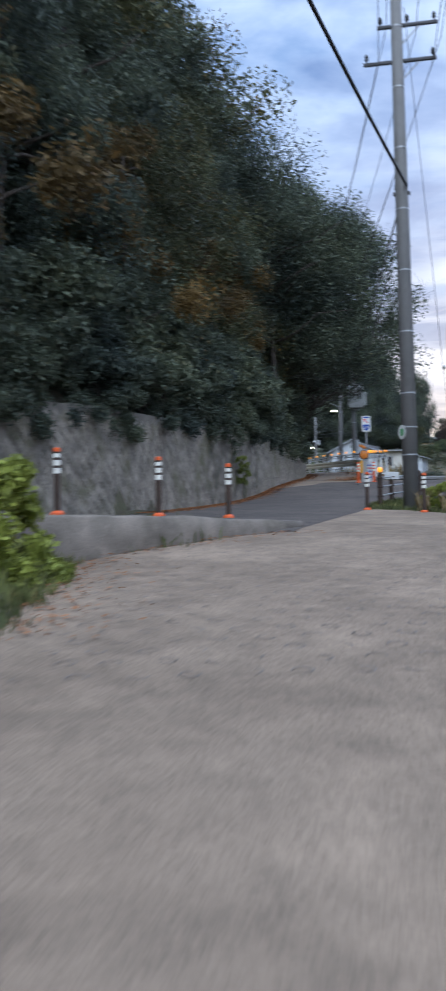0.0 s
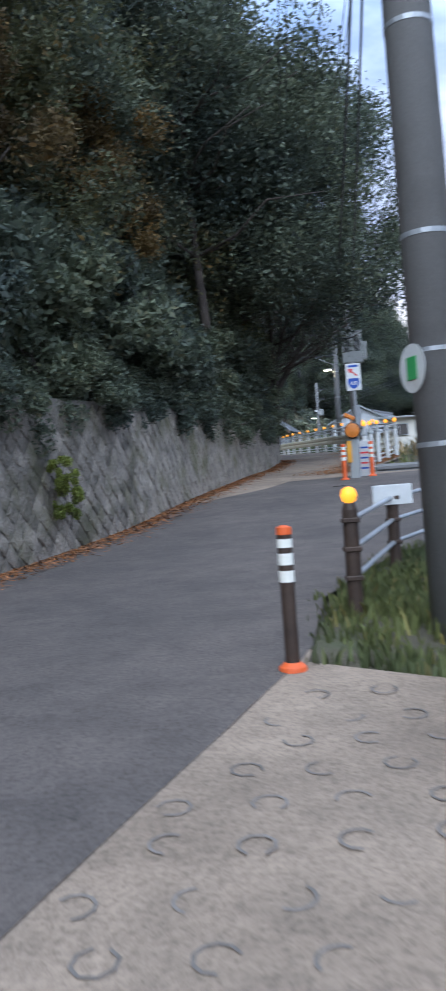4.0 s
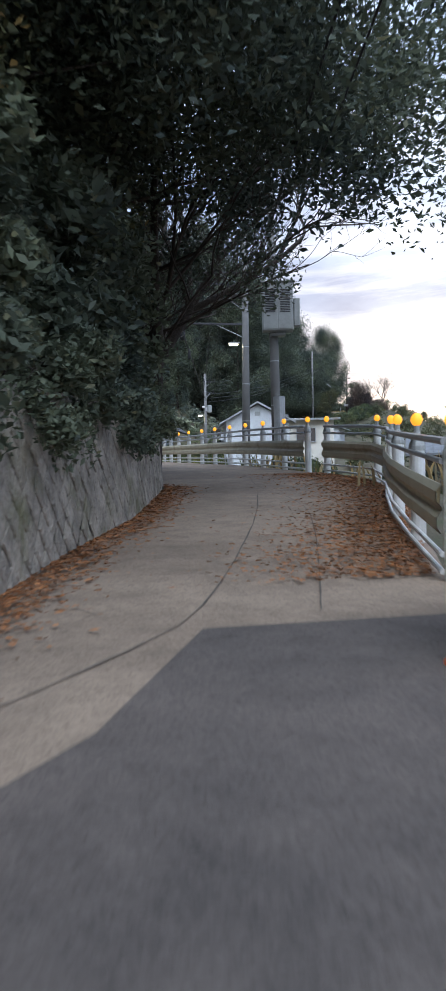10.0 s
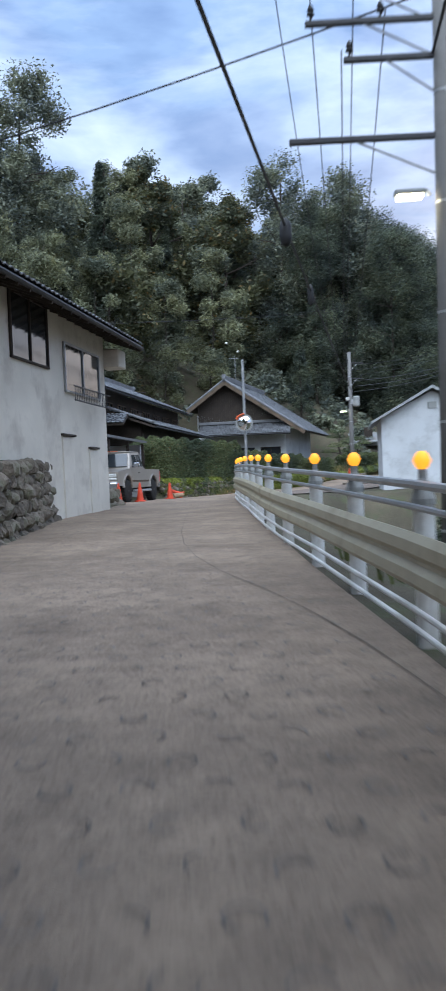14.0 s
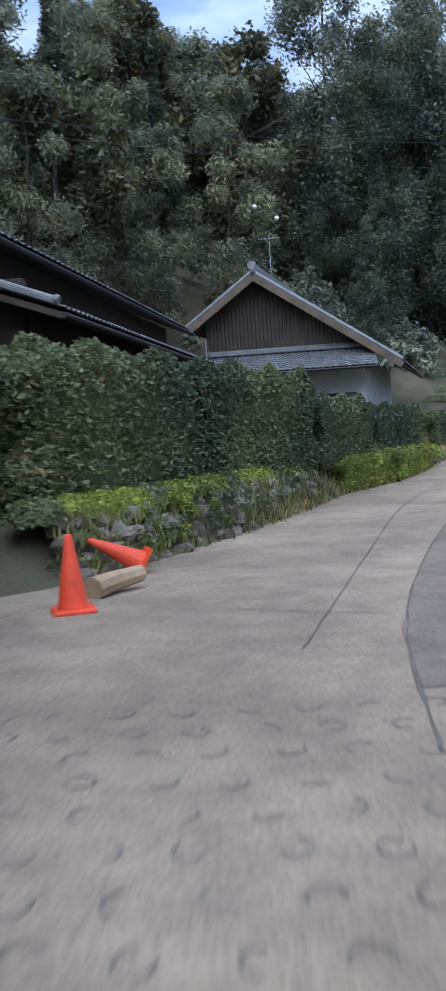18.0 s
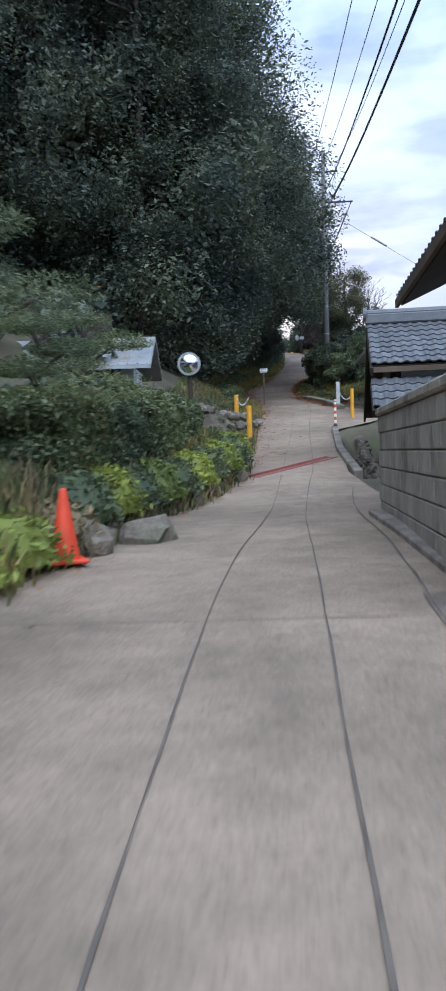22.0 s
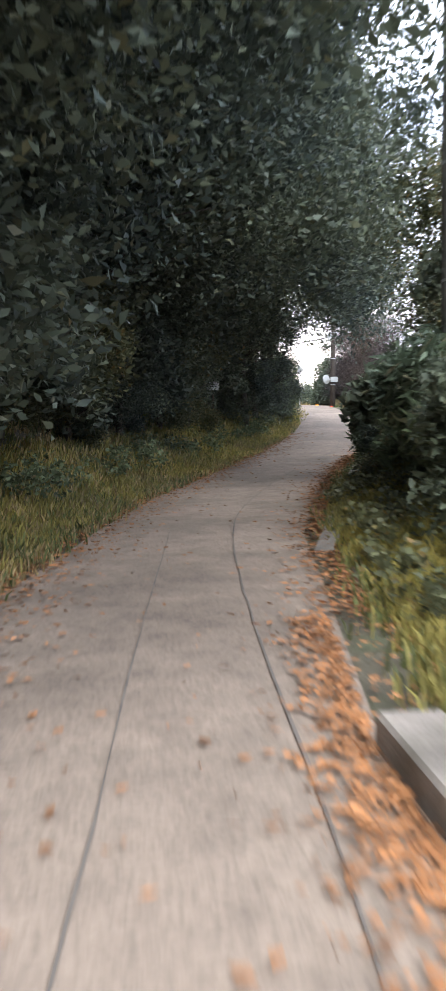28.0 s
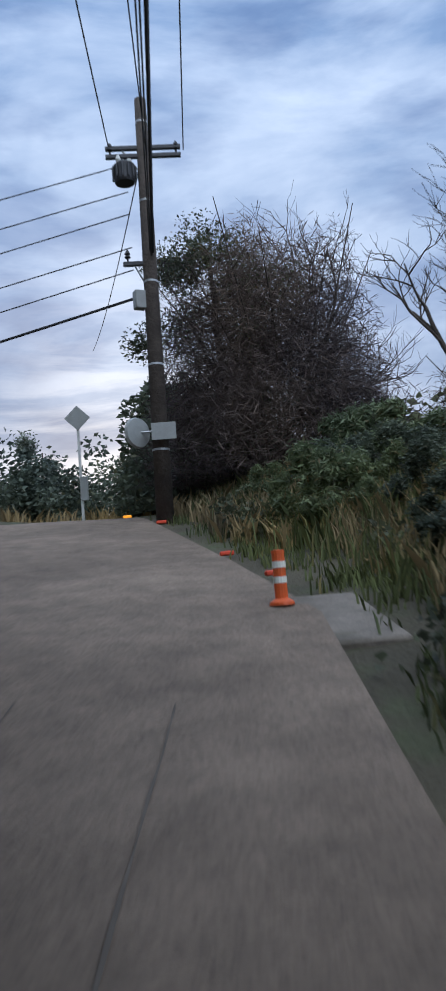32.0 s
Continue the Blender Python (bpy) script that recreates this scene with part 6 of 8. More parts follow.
utility_pole(8.85, 56.7, zB, 13.5 - zB, .17, .12, "grey concrete pole carrying a steel equipment cabinet", (), lean=(0, -.4))
e = thing("equipment_cabinet", pose(8.92, 56.55, 8.2, 0, 0, -8), "grey steel equipment cabinet hung on the pole", "cabinet")
part("body", Mesh().box((0, -.15, .8), (1.0, .5, 1.55), None, .02), BOXGREY, e)
part("roof", Mesh().box((0, -.15, 1.6), (1.1, .6, .05), None, .015), BOXGREY, e)
part("side_box", Mesh().box((.62, -.15, .62), (.2, .36, .9), None, .02), BOXGREY, e)
for k in (-.24, .24):
    d = part("door", Mesh().box((k, -.41, .8), (.46, .02, 1.45), None, .008), BOXGREY, e)
    for j in range(14):
        part("louvre", Mesh().box((k, -.425, .62 + j * .055), (.32, .016, .028), None, .004), DARKSTEEL, d)
part("bracket", Mesh().box((0, .05, -.06), (.5, .4, .08)), STEEL, e)
for k in (2.2, 4.3, 5.5):
    part("pole_collar", Mesh().lathe([(.19, 8.4 - zB - 8.4 + 0 - k + .0), (.19, -k + .12)], 16), STEEL, e)
utility_pole(11.6, 105.9, rz_(11.6, 105.9) - .05, 8.6, .16, .11, "dark utility pole with street lamp and service boxes", ((7.9, -.2, 1.0, 20, 3), (6.9, -.15, .9, 20, 2)), lean=(0, .4))
street_lamp(11.45, 105.95, 9.22, 20, .15, "lit street lamp on the village pole")
e = thing("transformer", pose(12.0, 105.8, 9.5, 0, 0, 0), "grey pole-mounted transformer can", "transformer")
part("can", Mesh().lathe([(.19, 0), (.22, .05), (.22, .6), (.17, .66)], 18), BOXGREY, e)
part("bracket", Mesh().box((-.25, 0, .3), (.25, .08, .3)), STEEL, e)
e = thing("service_box", pose(11.45, 105.75, 10.0, 0, 0, 0), "small white service box on the pole", "service box")
part("body", Mesh().box((0, 0, 0), (.22, .16, .2), None, .015), WHITEP, e)
e = thing("pole_kerb", Matrix.Identity(4), "curved concrete kerb round the pole's foot", "kerb", kind="structure")
for i in range(7):
    a = math.radians(150 + i * 30)
    c_ = (11.75 + .75 * math.cos(a), 105.9 + .75 * math.sin(a))
    part("kerbstone", Mesh().box((c_[0], c_[1], rz_(*c_) + .06), (.38, .14, .16), Matrix.Rotation(a + math.pi / 2, 4, "Z")), KERB, e)
zC = lz(31.9, 150)
utility_pole(31.9, 150.0, zC, 21.6 - zC, .17, .11, "tall grey utility pole rising from the bushes", ((20.5 - zC, -.75, .75, -25, 3), (18.9 - zC, -.2, 1.5, -25, 1)), lean=(0, .5))
zD = lz(46.35, 183.5)
utility_pole(46.29, 183.5, zD, 22.6 - zD, .15, .1, "dark weathered utility pole with transformer at the crest", ((21.55 - zD, -.65, .65, -22, 3), (21.7 - zD, -.65, .65, -22, 0), (19.6 - zD, -.45, .1, -22, 2)), lean=(0, .9), mat=BARK)
e = thing("transformer", pose(46.06, 183.6, 21.05, 0, 0, 0), "dark grey ribbed transformer below the crossarm", "transformer")
part("can", Mesh().lathe([(.17, 0), (.185, .04), (.185, .31), (.15, .35)], 18), DARKSTEEL, e)
for k in range(12):
    part("cooling_fin", Mesh().box((.2 * math.cos(k * .5236), .2 * math.sin(k * .5236), .17), (.03, .03, .24)), DARKSTEEL, e)
for k in (-.1, .1):
    part("bushing", Mesh().lathe([(.03, .36), (.05, .42), (.02, .5)], 10, (k, 0, 0)), WHITEP, e)
e = thing("service_box", pose(46.15, 183.55, 18.95, 0, 0, 0), "small grey service box on the pole", "service box")
part("body", Mesh().box((0, 0, 0), (.2, .16, .32), None, .015), BOXGREY, e)
e = thing("disc_mirror", pose(45.92, 183.5, 16.65, 0, 0, -40), "round traffic mirror seen edge-on on the pole", "mirror")
part("mirror_disc", Mesh().lathe([(.26, -.02), (.24, .03), (.1, .05)], 20), BOXGREY, e).matrix_local = pose(0, 0, 0, 90, 0, 60)
part("bracket", Mesh().tube([(0, 0, 0), (.4, .1, 0)], .02, 6), STEEL, e)
e = thing("pole_sign", pose(46.3, 183.3, 16.62, 0, 0, -22), "small grey plate sign on the pole", "sign")
part("panel", Mesh().box((0, -.12, 0), (.4, .015, .28)), BOXGREY, e)


def wire(a, b, sag, r=.012, label="black overhead service cable", n=14):
    a, b = Vector(a), Vector(b)
    pts = [a + (b - a) * (i / n) - Vector((0, 0, sag * 4 * (i / n) * (1 - i / n))) for i in range(n + 1)]
    return solid("overhead_wire", Mesh().tube(pts, r, 5), CABLE, label, "overhead wire", "overhead wires")


wire((4.4, 19.8, 9.1), (-6, -6, 9.9), .5, .035, "thick black bundled overhead cable")
wire((4.4, 19.9, 9.0), (4.6, 21.4, 7.0), -.1, .03, "thick black cable running down the pole")
for dx, z in ((-.4, 12.7), (.3, 12.6), (.9, 12.5), (-.6, 11.9), (.7, 11.9)):
    wire((4.4 + dx, 19.9, z + .2), (8.6 - 2.2 + dx * .9, 62.1, 12.9), 1.0, .009)
    wire((4.4 + dx, 19.9, z + .2), (-3 + dx, -20, z + .6), .8, .009)
wire((4.3, 20, 8.8), (8.6, 62.1, 10.6), .9, .022)
wire((4.3, 20, 8.3), (8.8, 56.7, 10.5), .9, .018)
wire((4.42, 19.9, 13.4), (7.35, 26.6, 1.9), 0, .008, "steel guy wire of the utility pole")
e = thing("guy_insulator", Matrix.Translation((6.4, 24.3, 5.55)), "white egg insulator on the guy wire", "insulator")
part("body", Mesh().lathe([(.02, -.07), (.05, -.04), (.06, 0), (.05, .04), (.02, .07)], 12), WHITEP, e, smooth=True)
wire((2.4, 36, 10.8), (11.7, 105.9, 10.6), .3, .03, "thick black bundled overhead cable")
for t_, r_ in ((.47, .13), (.56, .085)):
    p_ = Vector((2.4, 36, 10.8)).lerp(Vector((11.7, 105.9, 10.6)), t_) - Vector((0, 0, .3 * 4 * t_ * (1 - t_) + .12))
    solid("cable_closure", Mesh().lathe([(r_ * .3, -.3), (r_ * .8, -.24), (r_, -.1), (r_, .14), (r_ * .7, .24), (r_ * .25, .3)], 14), CABLE, "black splice closure hanging on the overhead cable", "cable closure", m=Matrix.Translation(p_), smooth=True)
wire((8.6, 62.1, 11.4), (-14, 74, 12.6), .5, .014)
wire((6.6, 60, 11.9), (-12, 56, 12.4), .4, .012)
for dx, z in ((-2.2, 12.9), (-1.6, 11.7), (-1.0, 11.7), (-.6, 11.2), (-1.2, 10.7)):
    wire((8.6 + dx, 62.1, z), (11.6 + dx * .35, 105.9, z - .7 if z - .7 < 12.3 else 12.3), 1.0, .01)
for k, (dx, z) in enumerate(((-.6, 20.75), (0, 20.75), (.6, 20.7), (0, 19.2), (.3, 18.9), (.1, 18.5))):
    wire((11.8 + dx * .6, 105.9, 12.2 - k * .35), (31.9 + dx, 150 - dx * .4, z), .7, .011 if k < 3 else .022)
    far = 1.1 if k > 2 else .1
    wire((31.9 + dx + far, 150 - (dx + far) * .4, z), (46.45 + dx if k < 3 else 46.38, 183.5 - dx * .4, 21.75 - (k > 2) * 1.8 - k * .05), .6, .011 if k != 4 else .026)
for k, z in enumerate((21.4, 20.9, 20.5, 19.9, 19.5, 19.0)):
    wire((46.1, 183.6, z), (20, 205 + k, 21.5 - k * .75), .6, .011 if k < 5 else .025)
wire((46.4, 183.4, 21.8), (52, 205, 25), .4, .012)
wire((31.9, 150, 18.6), (38.8, 141.2, 10.5), 0, .009, "steel guy wire of the utility pole")
e = thing("guy_guard", Matrix.Identity(4), "grey plastic sleeve on the guy wire", "sleeve")
part("tube", Mesh().tube([(33.55, 147.9, 16.68), (34.05, 147.25, 16.1)], .05, 10), BOXGREY, e)
wire((-12, 96, 14.5), (14, 128, 20), .5, .011)
wire((-12, 95, 14.0), (16, 122, 19.2), .5, .011)
for x, y, z in ((3.3, 116.4, 15.7), (4.2, 115.0, 14.8)):
    solid("wire_ball", Mesh().lathe([(.02, -.09), (.08, -.05), (.1, 0), (.08, .05), (.02, .09)], 12), WHITEB, "small white ball on the overhead wire", "wire marker", m=Matrix.Translation((x, y, z)), smooth=True)


# ---- signs and small road furniture ----
def text_mesh(body, size, mat, m):
    cu = bpy.data.curves.new("text", "FONT")
    cu.body, cu.size, cu.extrude, cu.align_x, cu.align_y = body, size, .002, "CENTER", "CENTER"
    ob = bpy.data.objects.new("text", cu)
    scene.collection.objects.link(ob)
    dg = bpy.context.evaluated_depsgraph_get()
    me = bpy.data.meshes.new_from_object(ob.evaluated_get(dg))
    bpy.data.objects.remove(ob)
    me.materials.clear()
    me.materials.append(mat)
    o = new("lettering", me)
    return o


zs = rz_(5.62, 33.5)
e = thing("route_sign", pose(5.7, 33.55, zs + .08, 0, 0, -8), "white route sign with red arrow and blue shield", "road sign")
part("pole", Mesh().tube([(0, 0, -.2), (0, 0, 2.6)], .03, 12), STEEL, e)
pn = part("panel", Mesh().box((0, -.04, 2.25), (.34, .012, .62), None, .004), WHITEP, e)
part("shield", Mesh().prism([(-.12, 2.22), (.12, 2.22), (.135, 2.12), (.08, 2.02), (0, 1.975), (-.08, 2.02), (-.135, 2.12)], 1, -.054, -.047), BLUE, pn, "blue route shield")
part("arrow", Mesh().prism([(.1, 2.29), (.07, 2.265), (-.045, 2.37), (-.075, 2.335), (-.115, 2.445), (0, 2.425), (-.03, 2.395), (.085, 2.29)], 1, -.054, -.047), SIGNRED, pn, "red arrow")
part("text_bar", Mesh().box((0, -.05, 2.5), (.24, .006, .045)), BLUE, pn)
tx = text_mesh("308", .12, WHITEP, None)
tx.parent = pn
tx.matrix_world = pose(5.7, 33.55, zs + .08, 0, 0, -8) @ pose(0, -.058, 2.1, 90)
e = thing("warning_light", pose(5.58, 33.45, rz_(5.5, 33.5), 0, 0, -8), "round orange warning lamp on a yellow-striped stand", "warning light")
part("stand", Mesh().box((0, .05, .45), (.2, .2, .9), None, .01), BOXGREY, e)
part("yellow_pad", Mesh().box((-.1, -.06, .62), (.11, .05, .5), None, .015), YELLOW, e)
part("lamp_body", Mesh().lathe([(.17, 0), (.19, .03), (.19, .09), (.13, .13)], 22), BLACKP, e).matrix_local = pose(0, 0, 1.1, 90)
part("lens", Mesh().lathe([(.165, .1), (.16, .135), (.05, .15)], 22), LENS_ORANGE, e, "dull orange lens").matrix_local = pose(0, 0, 1.1, 90)
part("arm", Mesh().tube([(0, .02, .9), (0, .02, 1.5)], .02, 8), STEEL, e)
part("upper_lamp", Mesh().box((-.05, 0, 1.42), (.26, .1, .1), Matrix.Rotation(.5, 4, "Y"), .03), LENS_ORANGE, e, "small yellow flasher")
e = thing("junction_box", pose(5.78, 33.9, rz_(5.8, 33.9), 0, 0, -8), "white notice board propped at the junction", "notice board")
part("board", Mesh().box((.1, 0, .42), (.3, .03, .85), None, .006), WHITEP, e)
for k in range(5):
    part("text_bar", Mesh().box((.1, -.018, .2 + k * .12), (.18, .004, .04)), SIGNRED if k % 2 else BLUE, e)
e = thing("manhole_cover", Matrix.Translation((5.0, 31.7, rz_(5.0, 31.7) + .016)), "round dark iron manhole cover in the asphalt", "manhole cover")
part("disc", Mesh().lathe([(.14, 0), (.14, .004), (.12, .006)], 24), DARKSTEEL, e)
e = thing("roadside_guardrail", Matrix.Identity(4), "grey steel guard rail beside the side road", "guard rail")
for i in range(7):
    x = 6.6 + i * 2.0
    part("post", Mesh().tube([(x, 35.6 - i * .1, lz(x, 35.6) - .3), (x, 35.6 - i * .1, rz_(7, 34.4) + .2)], .055, 10), POLE, e)
va = []
for x in (6.4, 20.0):
    for o, k in ((0, .34), (.05, .4), (.05, .47), (0, .51), (.05, .55), (.05, .62), (0, .68)):
        va.append((x, 35.52 - o - (x - 6.4) * .05, rz_(7, 34.4) + k - .45))
part("beam", Mesh().add(va + [(a, b + .012, c) for a, b, c in va], [(j, j + 1, j + 8, j + 7) for j in range(6)] + [(j + 14, j + 21, j + 22, j + 15) for j in range(6)]), POLE, e)


def road_cone(x, y, z, label, tilt=(0, 0), rz=0):
    e = thing("traffic_cone", pose(x, y, z, tilt[0], tilt[1], rz), label, "traffic cone", "traffic cones")
    part("cone", Mesh().lathe([(.14, .03), (.135, .06), (.035, .68), (.025, .7)], 18), REDCONE, e, smooth=False)
    part("base", Mesh().box((0, 0, .018), (.38, .38, .036), None, .012), REDCONE, e)
    return e


cl_ = "plain red traffic cone on the concrete"
for x, y in ((.45, 78.0), (.95, 79.9), (1.45, 81.5), (1.93, 86.75)):
    road_cone(x, y, rz_(x, y) + .01, cl_ + " beside the pickup", rz=20)
road_cone(2.2, 89.0, rz_(2.2, 89) + .12, "fallen red traffic cone with a white band", (0, 62), 200)
road_cone(12.45, 117.3, rz_(12.45, 117.3) + .05, "red traffic cone by the garden stones")
e = thing("driftwood", pose(2.16, 87.65, rz_(2.16, 87.65) + .03, 0, 0, 58), "pale split log lying by the cone", "log")
part("log", Mesh().tube([(-.34, 0, .08), (-.12, .02, .1), (.1, .03, .11), (.34, -.02, .13)], .12, 9, .09), PALEWOOD, e)


def rock(x, y, z, s, seed, label="rounded field stone of the bank", flat=.7, group="bank stones", wall=None):
    r = random.Random(seed)
    bm = bmesh.new()
    bmesh.ops.create_icosphere(bm, subdivisions=2, radius=1)
    for v in bm.verts:
        k = 1 + .5 * noise.noise(v.co * 1.1 + Vector((seed * 1.37, 0, 0))) + .12 * noise.noise(v.co * 3.2 + Vector((0, seed * .71, 0)))
        v.co = Vector((v.co.x * s * k, v.co.y * s * k * .85, v.co.z * s * k * flat))
    me = bpy.data.meshes.new("rock")
    bm.to_mesh(me)
    bm.free()
    me.materials.append(ROCK)
    ob = new("rock", me)
    ob.matrix_world = pose(x, y, z + s * flat * .45, r.uniform(-15, 15), r.uniform(-15, 15), r.uniform(0, 360))
    if wall is not None:
        ob.name, ob.parent = "stone", wall
        return ob
    tagged(ob, label, "rock", group)
    return ob


rn = random.Random(12)
bank_wall = thing("wall_bank", Matrix.Identity(4), "mossy rubble stone wall below the hedge", "rubble wall", kind="structure")
for i, y in enumerate(np.arange(88.7, 98.4, .34)):
    for lay in range(4):
        rock(EL(y) - .1 - lay * .1 + rn.uniform(-.06, .06), y + (lay % 2) * .17, rz_(EL(y), y) + lay * .2 - .06, rn.uniform(.14, .22), 200 + i * 4 + lay, wall=bank_wall)
for i, y in enumerate(np.arange(118.2, 127.6, .55)):
    rock(EL(y) - .15 + rn.uniform(-.1, .1), y, rz_(EL(y), y) - .02, rn.uniform(.15, .27), 300 + i, "tan garden boulder below the low hedge")
for x, y, s in ((8.8, 108.9, .27), (8.5, 108.2, .25), (9.2, 109.5, .2), (9.35, 110.6, .34), (9.6, 111.25, .42), (9.95, 111.9, .27), (12.75, 118.0, .33), (12.1, 117.2, .2), (13.6, 118.6, .3)):
    rock(x, y, rz_(x, y) - .05, s, int(x * 31 + y), "large tan garden boulder beside the lane", .85)
kerb_wall = thing("wall_kerb", Matrix.Identity(4), "dark mossy rubble wall below the kerb", "rubble wall", kind="structure")
for i in range(27):
    t = i / 26
    x, y = 20.55 + 3.3 * t, 125.4 + 7.0 * t
    for lay in range(4):
        rock(x + .1 + rn.uniform(-.05, .05), y + rn.uniform(-.08, .08), rz_(x, y) - .98 + lay * .23, rn.uniform(.1, .155), 400 + i * 4 + lay, wall=kerb_wall)
for i in range(11):
    for lay in range(4):
        x, y = 23.8 + i * .24, 132.4 - i * .06
        rock(x, y + rn.uniform(-.06, .06), rz_(x, y) - .98 + lay * .23, rn.uniform(.1, .155), 600 + i * 4 + lay, wall=kerb_wall)
garden_wall = thing("wall_garden", Matrix.Identity(4), "dark dry-laid stone wall of the garden", "stone wall", kind="structure")
for i in range(40):
    x, y = 17.2 + (i % 14) * .33, 131.2 + (i % 14) * .25
    rock(x, y, lz(x, y) - .12 + (i // 14) * .28, rn.uniform(.16, .24), 520 + i, wall=garden_wall)

# red drain grate across the lane
e = thing("drain_grate", Matrix.Identity(4), "rusty red steel drain grate set across the lane", "drain grate")
a, b = Vector((17.65, 125.6)), Vector((20.5, 127.5))
d = (b - a).normalized()
ang = math.atan2(d.y, d.x)
nb = 46
for s_ in (-.16, .16):
    m = Mesh()
    line = [a + (b - a) * (i / 14) + Vector((-d.y, d.x)) * s_ for i in range(15)]
    m.tube([(p.x, p.y, rz_(p.x, p.y) + .008) for p in line], .018, 4)
    part("edge_bar", m, REDSTEEL, e)
gb = Mesh().box((0, 0, 0), (.035, .3, .025), None, .004).data("grate_bar", REDSTEEL)
for i in range(nb):
    p = a + (b - a) * ((i + .5) / nb)
    o = new("grate_bar", gb)
    o.parent = e
    o.matrix_world = pose(p.x, p.y, rz_(p.x, p.y) + .004, math.degrees(math.atan(rz_(p.x, p.y + .5) - rz_(p.x, p.y - .5))) * .9, 0, math.degrees(ang))


def convex_mirror(x, y, z, zc, r, rot, label, pole_mat, top=None, hood=True):
    e = thing("traffic_mirror", pose(x, y, z, 0, 0, rot), label, "traffic mirror", "traffic mirrors")
    part("pole", Mesh().tube([(0, 0, -.2), (0, 0, (top or zc + .3) - z)], .045, 12), pole_mat, e)
    part("mirror_glass", Mesh().lathe([(r, 0), (r * .8, .04), (r * .5, .07), (r * .15, .085)], 30), MIRROR, e, "convex mirror glass", True).matrix_local = pose(0, -.1, zc - z, 90)
    part("rim", Mesh().lathe([(r * 1.0, -.03), (r * 1.07, -.02), (r * 1.07, .02), (r * .98, .02)], 30), BOXGREY, e).matrix_local = pose(0, -.1, zc - z, 90)
    if hood:
        part("hood", Mesh().tube([(r * 1.05 * math.cos(t), -.16, zc - z + r * 1.05 * math.sin(t)) for t in np.linspace(1.5, 2.7, 10)], .035, 6), ORANGEP, e, "orange hood")
    part("back_arm", Mesh().tube([(0, 0, zc - z), (0, -.08, zc - z)], .03, 8), STEEL, e)
    return e


convex_mirror(5.44, 79.9, rz_(5.4, 79.9), 7.02, .28, -8, "round convex traffic mirror on a tall grey pole", STEEL, 9.2)
convex_mirror(16.3, 125.25, rz_(16.3, 125.2) + .5, 7.67, .21, -25, "round convex traffic mirror on a rusty post", WOODD, 7.7, False)


def board_sign(x, y, z, h, rot, w, hh, label):
    e = thing("notice_board", pose(x, y, z, 0, 0, rot), label, "notice board", "small notice boards")
    part("stake", Mesh().box((0, .02, h / 2 - .1), (.05, .03, h), None, .004), WOODM, e)
    p = part("panel", Mesh().box((0, 0, h), (w, .012, hh), None, .003), WHITEP, e)
    for k in range(2):
        part("text_bar", Mesh().box((-.01, -.009, h + .03 - k * .06), (w * .7, .003, .02)), BLACKP, p)


board_sign(24.9, 142.0, lz(24.9, 142.0), 9.28 - lz(24.9, 142.0), -15, .32, .16, "small white notice board in the grass")
board_sign(34.5, 168.0, lz(34.5, 168.0), max(.6, 13.5 - lz(34.5, 168.0)), -20, .42, .3, "white notice board on the grassy bank")
e = thing("diamond_sign", pose(46.1, 187.6, rz_(46, 187.6) + .2, 0, 0, -20), "weathered diamond-shaped warning sign on a white pole", "road sign")
part("pole", Mesh().tube([(0, 0, -.3), (0, 0, 2.2)], .03, 10), WHITEP, e)
part("panel", Mesh().box((0, -.04, 2.05), (.38, .012, .38), Matrix.Rotation(math.pi / 4, 4, "Y"), .03), BOXGREY, e)
part("lower_box", Mesh().box((.06, -.02, .55), (.16, .1, .5)), BOXGREY, e)
rod_post(47.1, 187.2, rz_(47, 187.2) + .1, .55, .03, WHITEP, "white_post", "slim white post at the crest", "bollard", "white posts")
for i, (x, y) in enumerate(((45.3, 179.2), (46.1, 183.2), (46.5, 186.0), (45.0, 177.6))):
    e = thing("road_stud", pose(x, y, rz_(x, y) + .012, 0, 0, -20), "red reflective stud on the lane's edge", "road stud", "road studs")
    # the amber stud's glow is returned headlamp light put into its material
    part("stud", Mesh().box((0, 0, .025), (.16, .1, .05), None, .02), AMBER_RETROGLOW if i == 2 else REDCONE, e)

# the slab at the lane's edge by the orange post
solid("slab_edge", Mesh().box((44.5, 175.9, rz_(44.5, 175.9) - .055), (.75, 1.5, .12), Matrix.Rotation(-.35, 4, "Z") @ Matrix.Rotation(.2, 4, "X"), .02), KERB, "flat concrete slab over the gutter", "slab", kind="structure")


